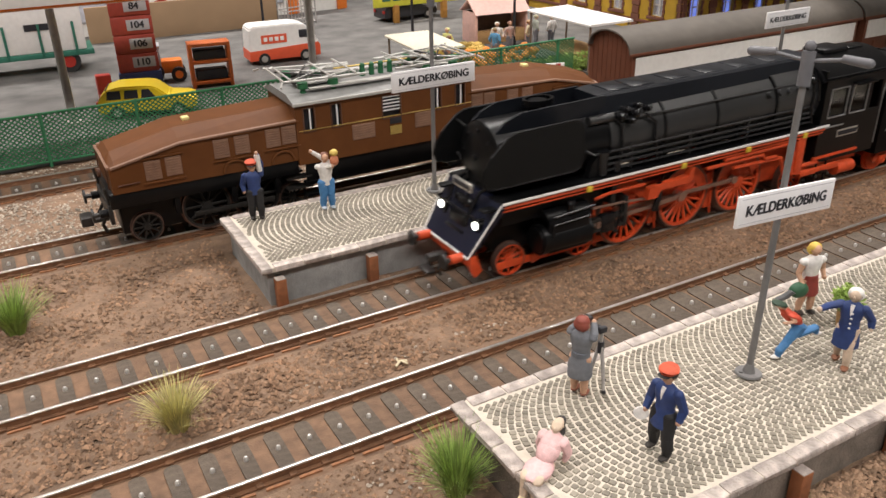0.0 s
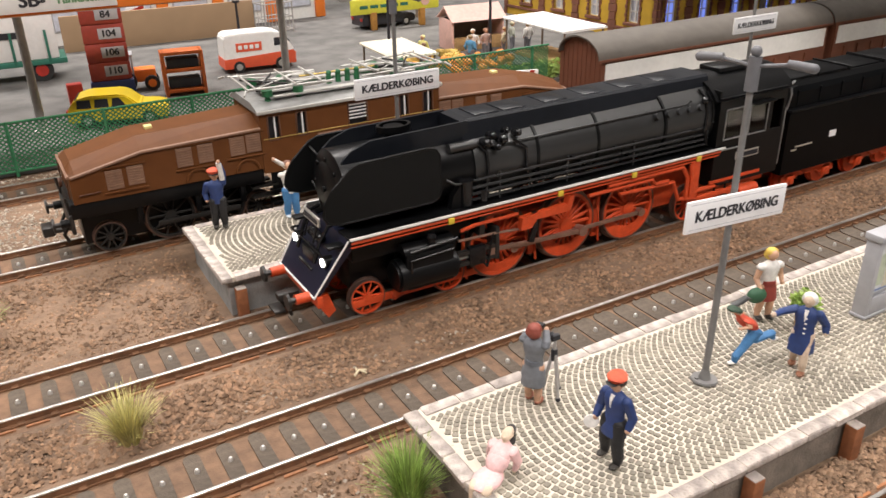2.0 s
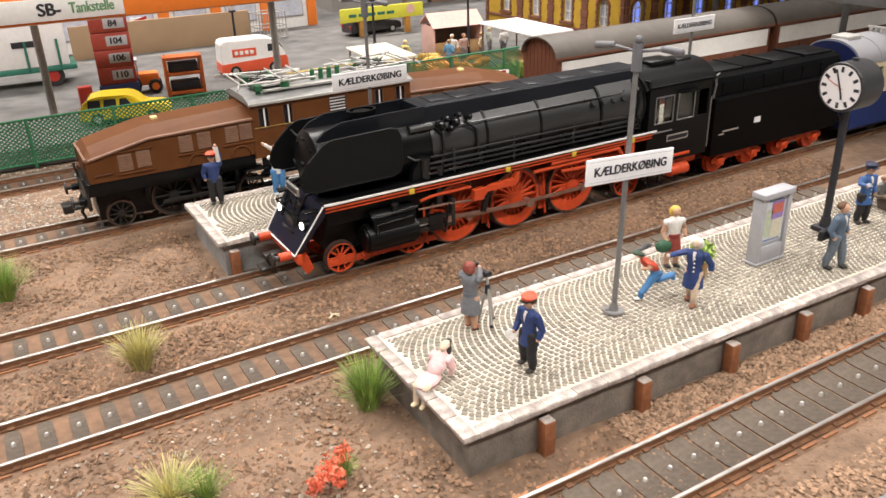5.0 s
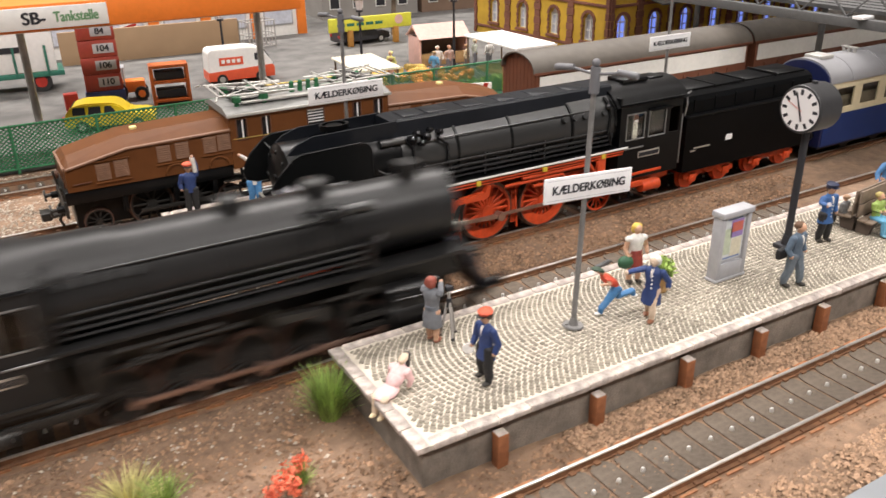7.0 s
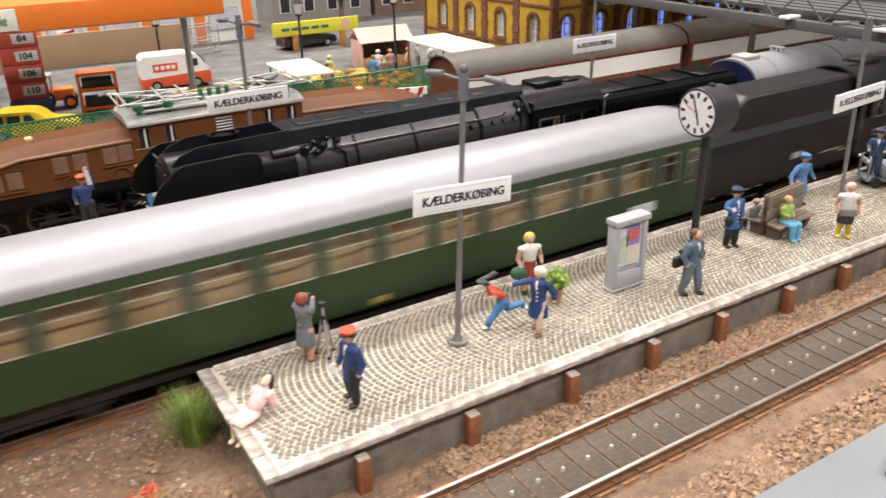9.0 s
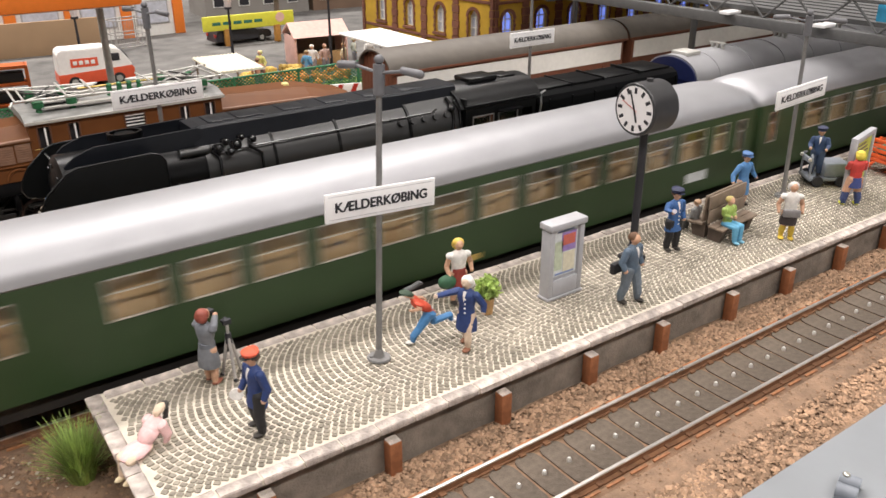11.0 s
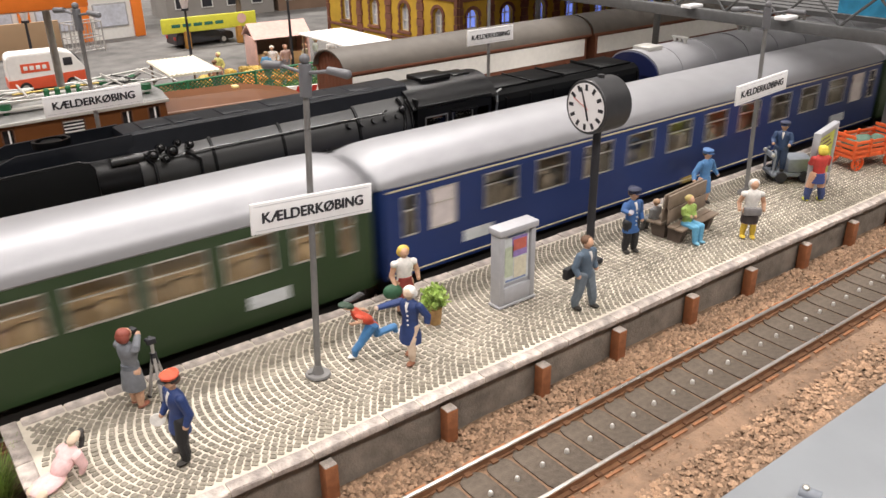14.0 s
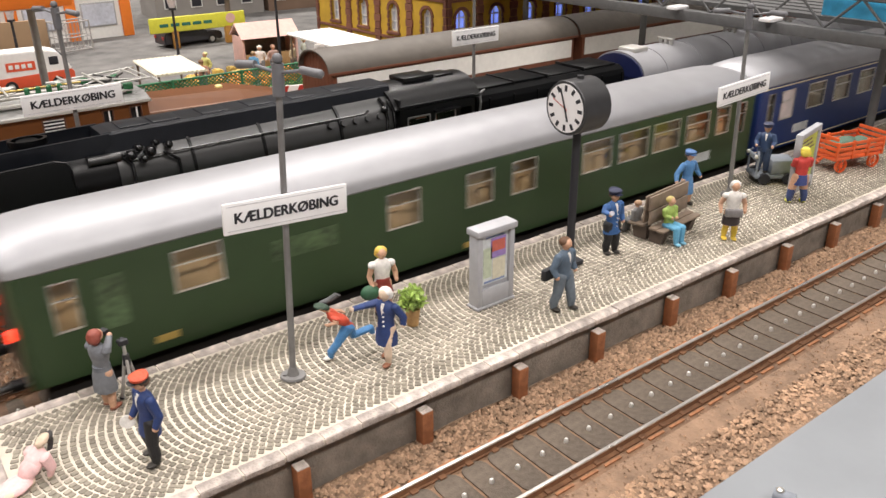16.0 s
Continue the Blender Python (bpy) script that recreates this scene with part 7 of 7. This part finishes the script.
b = thing("striped_stand", "red and white striped barrier stand by the road", "barrier", at(120, 674, -11, -8))
bm = B()
box(bm, -7, 7, -0.6, 0.6, 3, 26, 0.2)
pn = part("board", bm, "white", b)
for i in range(4):
    bm = B()
    prism(bm, [(-6.6, 4 + i * 5.6), (6.6, 8 + i * 5.6), (6.6, 10.4 + i * 5.6), (-6.6, 6.4 + i * 5.6)], -0.8, -0.55, "y")
    part("stripe", bm, "redplastic", pn)
for x in (-5, 5):
    bm = B()
    box(bm, x - 0.8, x + 0.8, -0.8, 0.8, 0, 3, 0.1)
    part("leg", bm, "white", b)


# ---- market ----
def awning_stall(label, m, w, d, h, material, ridge=2.0):
    s = thing("market_stall", label, "market stall", m, "market stalls")
    n = 12
    for i in range(n):
        bm = B()
        x = -w / 2 + i * w / n
        prism(bm, [(x, h), (x + w / n, h), (x + w / n, h + 0.9), (x + w / n / 2, h + 1.7), (x, h + 0.9)], -d / 2, d / 2, "y")
        part("awning_panel", bm, material, s, smooth=False)
    for x in (-w / 2 + 2, w / 2 - 2):
        for y in (-d / 2 + 2, d / 2 - 2):
            bm = B()
            cyl(bm, (x, y, 0), (x, y, h), 0.7, n=8)
            part("pole", bm, "bench", s)
    bm = B()
    box(bm, -w / 2 + 3, w / 2 - 3, -d / 3, d / 3, 6, 8.5, 0.3)
    part("table", bm, "basket", s)


dye("awningwhite", (0.8, 0.79, 0.77), rough=0.7, vary=0.04)
dye("awningcream", (0.72, 0.66, 0.53), rough=0.7, vary=0.06)
dye("stallpink", (0.7, 0.44, 0.38), rough=0.7, vary=0.08)
awning_stall("market stall with ribbed white awning", at(331, 420, -11, 0), 34, 66, 28, "awningwhite")
awning_stall("low market stall with cream awning", at(226, 436, -11, -4), 30, 52, 21, "awningcream")


def pink_stall():
    s = thing("market_stall", "market hut with pale pink roof and open front", "market stall", at(322, 505, -11, -6), "market stalls")
    bm = B()
    prism(bm, [(-14, 21), (-12.5, 21), (0, 29), (12.5, 21), (14, 21), (0, 30.6)], -22, 22, "x")
    part("roof", bm, "stallpink", s, smooth=False)
    for x in (-20, 20):
        bm = B()
        box(bm, x - 0.8, x + 0.8, -11.5, 11.5, 0, 21.5, 0.2)
        part("side_wall", bm, "stallpink", s)
    bm = B()
    box(bm, -19, 19, -11, -6, 0, 9, 0.3)
    part("counter", bm, "basket", s)
    bm = B()
    box(bm, -19, 19, 10, 11.5, 0, 21, 0.2)
    part("back_wall", bm, "bench", s)


pink_stall()


def banner():
    b = thing("banner_sign", "long yellow market banner on brown posts", "banner", at(312, 606, -11, -2))
    bm = B()
    box(bm, -40, 40, -1, 1, 13, 25, 1.0)
    pn = part("panel", bm, "bannergreen", b)
    for i in range(5):
        bm = B()
        box(bm, -32 + i * 9, -25 + i * 9, -1.2, -1, 17.5, 20, 0.2)
        part("lettering_bar", bm, "trailergreen", pn)
    bm = B()
    cyl(bm, (27, -1.3, 20), (27, -1, 20), 4, n=20)
    part("emblem", bm, "stallpink", pn)
    for x in (-20, 24):
        bm = B()
        box(bm, x - 2.4, x + 2.4, -2, 2, 0, 14, 0.4)
        part("post", bm, "orangepost", b)


dye("bannergreen", (0.68, 0.66, 0.06), rough=0.5, vary=0.05)
dye("orangepost", (0.42, 0.2, 0.04), rough=0.7)
banner()


def street_lamp(x, y, h):
    s = thing("street_lamp", "black cast-iron street lamp with glass lantern", "street lamp", at(x, y, -11), "street lamps")
    bm = B()
    cyl(bm, (0, 0, 0), (0, 0, 5), 2.2, 1.4, n=12)
    cyl(bm, (0, 0, 5), (0, 0, h - 12), 1.1, 0.8, n=12)
    cyl(bm, (0, 0, h - 12), (0, 0, h - 10.5), 2.6, n=12)
    part("column", bm, "ink", s)
    bm = B()
    cyl(bm, (0, 0, h - 10.5), (0, 0, h - 3), 2.0, 3.4, n=6)
    part("lantern", bm, "frosted", s)
    bm = B()
    cyl(bm, (0, 0, h - 3), (0, 0, h), 4.0, 0.8, n=6)
    ball(bm, (0, 0, h), 0.9, n=8, m=6)
    part("cap", bm, "ink", s)


street_lamp(262, 520, 54)
street_lamp(318, 474, 62)
street_lamp(168, 566, 50)

rng = random.Random(8)
dye("pumpkin", (0.75, 0.26, 0.03), rough=0.5, vary=0.1, rand=0.2)
dye("produce", (0.62, 0.42, 0.1), rough=0.6, vary=0.1, rand=0.3)
bm = B()
ball(bm, (0, 0, 1.9), 2.4, (1, 1, 0.78), 20, 8)
for v in bm.verts:
    k = 1 + 0.1 * math.cos(10 * math.atan2(v.co.y, v.co.x))
    v.co.x, v.co.y = v.co.x * k, v.co.y * k
me_p = mesh_of("pumpkin", bm, "pumpkin")
for i in range(46):
    o = new("pumpkin", me_p)
    o.matrix_basis = at(rng.uniform(268, 318), rng.uniform(432, 462), -11 + (3.4 if i > 28 else 0), rng.uniform(0, 360)) @ Matrix.Scale(rng.uniform(0.7, 1.2), 4)
    tagged(o, "round orange pumpkin on the market square", "pumpkin", "pumpkins")
bm = B()
for a, b, c, d in ((-4, 4, -3, -2.6), (-4, 4, 2.6, 3), (-4, -3.6, -3, 3), (3.6, 4, -3, 3)):
    box(bm, a, b, c, d, 0, 3.5)
box(bm, -4, 4, -3, 3, 0, 0.5)
for i in range(14):
    ball(bm, (rng.uniform(-3, 3), rng.uniform(-2, 2), 3.2), 1.1, n=6, m=5)
me_c = mesh_of("crate", bm, "produce")
for i in range(22):
    o = new("produce_crate", me_c)
    o.matrix_basis = at(rng.uniform(248, 300), rng.uniform(455, 492), -11, rng.uniform(0, 90))
    tagged(o, "small crate filled with yellow produce", "crate", "produce crates")
for i, (x, y, c, h) in enumerate(((262, 470, (0.65, 0.62, 0.2), (0.75, 0.7, 0.3)), (300, 468, WHITE, (0.8, 0.78, 0.7)), (309, 466, (0.5, 0.35, 0.3), (0.3, 0.15, 0.1)), (322, 462, (0.7, 0.6, 0.4), (0.5, 0.3, 0.15)), (338, 476, (0.4, 0.42, 0.35), (0.5, 0.45, 0.3)), (288, 452, (0.1, 0.3, 0.5), (0.3, 0.2, 0.1)), (250, 447, (0.6, 0.3, 0.2), (0.2, 0.1, 0.05)), (346, 468, WHITE, (0.6, 0.5, 0.3)))):
    figure("small painted figurine at the market", x, y, 200 + 37 * i, c, (0.2, 0.2, 0.22), hair=h, z=-11)
for i, (x, y, r) in enumerate(((300, 398, 6), (312, 402, 7), (286, 396, 5), (262, 397, 5), (240, 398, 4))):
    clumps("shrub", "green leafy shrub behind the fence", x, y, -12, r, 12, 260, 0.9, "grassgreen", 50 + i)
b = thing("barrier_board", "red and white striped barrier board", "barrier", at(272, 378, -11, -18))
bm = B()
box(bm, -14, 14, -0.6, 0.6, 8, 13, 0.2)
pn = part("board", bm, "white", b)
for x in (-9, 0, 9):
    bm = B()
    prism(bm, [(x - 2, 8.1), (x + 1, 8.1), (x + 3, 12.9), (x, 12.9)], -0.75, 0.75, "y")
    part("stripe", bm, "redplastic", pn)
for x in (-10, 10):
    bm = B()
    box(bm, x - 0.6, x + 0.6, -0.6, 0.6, -3, 8, 0.1)
    part("leg", bm, "white", b)


# ---- station building ----
def station():
    st = thing("station_building", "yellow brick station building with red-brown trim and arched windows", "building", at(436, 434, -11, 3))
    H, T = 86, 6

    def wall(name, spots, length, m):
        """A wall along x with arched openings centred at the spots; the outside faces -y."""
        bm = B()
        w, z0, z1 = 6.0, 12, 28
        x = 0
        for c in spots:
            for zz in (0, 44):
                a = [(c + w * math.cos(radians(q)), z1 + zz + w * math.sin(radians(q))) for q in range(180, -1, -20)]
                top = 44 + zz if zz == 0 else H
                for p, q in zip(a, a[1:]):
                    prism(bm, [p, q, (q[0], top), (p[0], top)], 0, T, "y")
                box(bm, c - w, c + w, 0, T, zz, zz + z0)
            box(bm, x, c - w, 0, T, 0, H)
            x = c + w
        box(bm, x, length, 0, T, 0, H)
        wl = part(name, bm, "yellowbrick", st, smooth=False, at=m)
        for c in spots:
            for zz in (0, 44):
                bm = B()
                for q in range(0, 180, 18):
                    a, b2 = radians(q + 1), radians(q + 17)
                    prism(bm, [(c + 6 * math.cos(a), z1 + zz + 6 * math.sin(a)), (c + 8.4 * math.cos(a), z1 + zz + 8.4 * math.sin(a)), (c + 8.4 * math.cos(b2), z1 + zz + 8.4 * math.sin(b2)), (c + 6 * math.cos(b2), z1 + zz + 6 * math.sin(b2))], -0.9, 1, "y")
                for s in (-1, 1):
                    for k in range(5):
                        box(bm, *sorted((c + s * 6, c + s * (8.2 if k % 2 else 7.4))), -0.8, 1, z0 + zz + k * 3.2 + 0.2, z0 + zz + k * 3.2 + 3.0)
                box(bm, c - 8.5, c + 8.5, -1.6, 1, z0 + zz - 2.2, z0 + zz, 0.2)
                wi = part("window", bm, "trimbrown", wl, "arched window with red-brown surround", smooth=False)
                bm = B()
                for dx in (-5.6, 0, 5.6):
                    box(bm, c + dx - 0.5, c + dx + 0.5, 2.4, 3.4, z0 + zz, z1 + zz + (5.8 if dx == 0 else 1.5))
                for dz in (0.4, 8, 16):
                    box(bm, c - 6, c + 6, 2.4, 3.4, z0 + zz + dz - 0.5, z0 + zz + dz + 0.5)
                part("window_frame", bm, "white", wi)
                bm = B()
                box(bm, c - 6, c + 6, 3.6, 3.9, z0 + zz, z1 + zz + 6)
                part("pane", bm, "litblue" if name == "front_wall" and zz == 0 else "paneglow", wi)
        # pilasters, plinth and string courses
        mids = [0] + [(p + q) / 2 for p, q in zip(spots, spots[1:])] + [length]
        for c in mids:
            for k in range(14):
                hw = 4.0 if k % 2 else 3.2
                bm = B()
                box(bm, max(0, c - hw) if c < length else length - hw, min(length, c + hw), -1.4, 0.5, k * 6 + 0.2, k * 6 + 5.8, 0.15)
                part("stone", bm, "trimbrown", wl, smooth=False)
        for zz in (6, 40):
            bm = B()
            box(bm, 0, length, -1.1, 0.4, zz, zz + 2.2, 0.15)
            part("string_course", bm, "trimbrown", wl)
        return wl

    wall("front_wall", [14, 50, 87, 124, 161, 198, 235, 272], 290, at(0, 0, 0))
    wall("end_wall", [30, 72, 114, 156], 180, at(0, 180, 0, -90))
    bm = B()
    box(bm, T, 290, T, 180, H - 3, H)
    part("roof", bm, "wagonroof", st)
    bm = B()
    box(bm, 284, 290, T, 180, 0, H - 3)
    part("far_wall", bm, "yellowbrick", st)
    bm = B()
    prism(bm, [(-22, 42), (-0.5, 46), (-0.5, 47), (-22, 43)], 34, 290)
    ca = part("canopy", bm, "slate", st, "dark slate platform canopy", smooth=False)
    for x in (70, 150, 230):
        bm = B()
        box(bm, x - 8, x + 8, -14, -6, 44.6, 46.2, 0.2, m=None)
        part("roof_light", bm, "signwhite", ca)


dye("yellowbrick", (0.55, 0.34, 0.035), rough=0.85, vary=0.1, scale=120, bump=0.4, bscale=500)
dye("trimbrown", (0.2, 0.08, 0.05), rough=0.8, vary=0.15, scale=200)
dye("slate", (0.12, 0.13, 0.13), rough=0.6, vary=0.1)
dye("litblue", (0.25, 0.35, 1.0), emit=0.55)
station()


# ---- station hall roof across the tracks ----
def hall_roof():
    h = thing("station_hall_roof", "dark grey steel station hall roof over the tracks", "roof", at(-22, 0, 0))
    bm = B()
    box(bm, 418, 423, 66, 430, 48, 53, 0.5)
    gi = part("front_girder", bm, "girder", h)
    bm = B()
    tube(bm, [(420, 66, 66), (420, 430, 66)], 1.0, 6)
    y = 70
    while y < 420:
        tube(bm, [(420, y, 53), (420, y + 14, 66), (420, y + 28, 53)], 0.6, 6)
        y += 28
    part("truss", bm, "girder", gi)
    # Added slats; their width sets how much shade falls on the trains.
    bm = B()
    for q in range(44):
        box(bm, 424 + q * 10, 430.5 + q * 10, 66, 430, 55, 57)
    part("roof_sheet", bm, "girder", h)
    for x, y in ((440, 108), (440, 237), (440, 330), (560, 108), (560, 237)):
        bm = B()
        cyl(bm, (x, y, -1), (x, y, 55), 1.8, n=12)
        part("column", bm, "girder", h)
    for y in (150, 200):
        bm = B()
        box(bm, 414, 424, y - 3, y + 3, 53, 54.6, 0.5)
        part("roof_lamp", bm, "signwhite", h)


dye("girder", (0.1, 0.1, 0.1), rough=0.6, vary=0.1)
hall_roof()
bm = B()
box(bm, 402, 404, 66, 130, 57, 86)
bb = solo("billboard", bm, "signwhite", "blue and white billboard on the hall roof", "billboard")
bm = B()
box(bm, 401.6, 402.1, 102, 130, 57.5, 85)
dye("skyblue", (0.05, 0.35, 0.6), rough=0.4)
part("blue_field", bm, "skyblue", bb)

# ---- far side of the square ----
def town_house(label, m, w, d, h, color, seed):
    t = thing("town_house", label, "house", m, "houses behind the square")
    bm = B()
    box(bm, 0, w, 0, d, 0, h)
    part("wall", bm, color, t)
    r = random.Random(seed)
    for i in range(int(w // 26)):
        for k in range(2):
            bm = B()
            box(bm, 8 + i * 26, 20 + i * 26, -0.8, 0.2, 10 + k * 34, 32 + k * 34, 0.3)
            wi = part("window", bm, "white", t)
            bm = B()
            box(bm, 9.2 + i * 26, 18.8 + i * 26, -1.0, -0.7, 11.2 + k * 34, 30.8 + k * 34)
            part("pane", bm, "ink", wi)
    bm = B()
    prism(bm, [(-4, h), (d + 4, h), (d / 2, h + 30)], -4, w + 4)
    part("roof", bm, "wagonroof", t)


dye("housegrey", (0.28, 0.26, 0.24), rough=0.85, vary=0.1, scale=50)
dye("housebrown", (0.2, 0.13, 0.09), rough=0.85, vary=0.1, scale=50)
town_house("grey town house behind the market", at(330, 760, -11, -4), 110, 60, 90, "housegrey", 1)
town_house("brown town house behind the market", at(445, 752, -11, -4), 90, 60, 96, "housebrown", 2)
town_house("pale grey town house behind the road", at(40, 860, -11, 2), 150, 60, 90, "housegrey", 3)
tr = thing("tree", "dark-trunked green tree on the square", "tree", at(352, 640, -11))
bm = B()
cyl(bm, (0, 0, 0), (1, 0, 34), 3.2, 2.0, n=10)
for a in range(5):
    tube(bm, [(1, 0, 30), (9 * math.cos(a * 1.25), 9 * math.sin(a * 1.25), 46)], 0.9, 6)
part("trunk", bm, "bench", tr)
clumps("crown", "", 0, 0, 36, 24, 40, 1500, 2.2, "grassgreen", 77, parent=tr)
tr2 = copy_thing(tr, at(228, 800, -11, 60))

# ---- the hall around the layout ----
def hall():
    for nm, b in (("wall_back", (-4000, 5000, 3400, 3450, -1000, 2000)), ("wall_front", (-4000, 5000, -3450, -3400, -1000, 2000)), ("wall_side_1", (-4050, -4000, -3450, 3450, -1000, 2000)), ("wall_side_2", (5000, 5050, -3450, 3450, -1000, 2000))):
        bm = B()
        box(bm, *b)
        solo(nm, bm, "hallwall", "plain warm grey hall wall", "wall", kind="structure")
    bm = B()
    box(bm, -4050, 5050, -3450, 3450, -1050, -1000)
    solo("floor", bm, "hallfloor", "brown hall floor", "floor", kind="structure")
    bm = B()
    box(bm, -4050, 5050, -3450, 3450, 2000, 2050)
    solo("ceiling", bm, "hallceiling", "plain white hall ceiling", "ceiling", kind="structure")


dye("hallceiling", (0.6, 0.57, 0.52), rough=0.9, vary=0.03, scale=6)
hall()

# ---- more goods and greenery on the market square ----
rng_m = random.Random(91)
for i in range(16):
    o = new("pumpkin", me_p)
    o.matrix_basis = at(rng_m.uniform(214, 296), rng_m.uniform(405, 470), -9.6, rng_m.uniform(0, 360)) @ Matrix.Diagonal((0.9, 0.9, 0.8, 1))
    tagged(o, "round orange pumpkin on the market square", "pumpkin", "pumpkins")
for i in range(16):
    clumps("shrub", "pale green leafy shrub behind the fence", rng_m.uniform(210, 330), rng_m.uniform(395, 402), -12, rng_m.uniform(4, 7), 12, 240, 0.8, "leafgreen", 120 + i)



# ---- what moves ----
def between(rows, t):
    """Smooth value at t of (t, value) rows."""
    ts, vs = [r[0] for r in rows], [r[1] for r in rows]
    i = max(0, min(len(ts) - 2, sum(1 for q in ts if q <= t) - 1))
    def slope(k):
        a, b = max(0, k - 1), min(len(ts) - 1, k + 1)
        return (vs[b] - vs[a]) / (ts[b] - ts[a])
    h = ts[i + 1] - ts[i]
    u = (t - ts[i]) / h
    return (2 * u ** 3 - 3 * u * u + 1) * vs[i] + (u ** 3 - 2 * u * u + u) * h * slope(i) + (3 * u * u - 2 * u ** 3) * vs[i + 1] + (u ** 3 - u * u) * h * slope(i + 1)


ARRIVE = [(0, 37.6), (0.25, 27.4), (0.5, 18.9), (0.75, 13.3), (1, 9.0), (1.25, 5.8), (1.5, 3.2), (1.75, 1.4), (2, 0.4), (2.25, 0.05), (2.5, 0), (16, 0)]
PASS = [(0, -1930), (2, -1650), (4, -1300), (5.2, -1068), (6.3, -848), (6.5, -808), (7, -706), (7.5, -601), (8, -501), (8.5, -406), (9, -310), (9.5, -216), (10, -124), (10.2, -89), (11.3, 88), (12.3, 240), (12.5, 268), (13, 335), (13.5, 399), (14, 459), (14.5, 516), (15, 568), (15.5, 615), (16, 656)]


def roll(wheels, rods, gear, times, dist, start):
    crank, rod, big = gear
    for w, x, y, r, s in wheels:
        flip = 180 if s > 0 else 0
        walk(w, [(t, at(x, y, r, flip) @ pose(0, 0, 0, 0, math.degrees(dist(t) / r) * (-1 if s > 0 else 1), 0)) for t in times])
    for o, s, kind in rods:
        rows = []
        for t in times:
            a = radians(start) + dist(t) / big + (0 if s < 0 else math.pi / 2)
            dx, dz = big * 0.42 * math.cos(a), -big * 0.42 * math.sin(a)
            if kind:
                rows.append((t, at(crank + dx, 0, big + dz, 0, 0, math.degrees(math.asin((0.2 - dz) / rod)))))
            else:
                rows.append((t, at(dx, 0, dz)))
        walk(o, rows)


def motions():
    fine = [0.1 * i for i in range(26)] + [16.0]
    walk(engine, [(t, at(STOP + between(ARRIVE, t), 200, RAIL)) for t in fine])
    walk(express, [(t, at(STOP + 295 + between(ARRIVE, t), 200, RAIL)) for t in fine])
    roll(engine_wheels, engine_rods, engine_gear, fine, lambda t: between(ARRIVE, t), 23)
    for o, off in TRAIN:
        rz = 180 if o is passing else 0
        walk(o, [(t, at(off + between(PASS, t), 149, RAIL, rz)) for t, _ in PASS])
    dense = [0.0] + [6.0 + 0.05 * i for i in range(61)] + [16.0]
    base = between(PASS, 6.0)
    spin = lambda t: 0.0 if t < 6.0 else -(between(PASS, min(t, 9.0)) - base)
    roll([w for w in passing_wheels if w[3] > 8], passing_rods, passing_gear, dense, spin, 0)


motions()
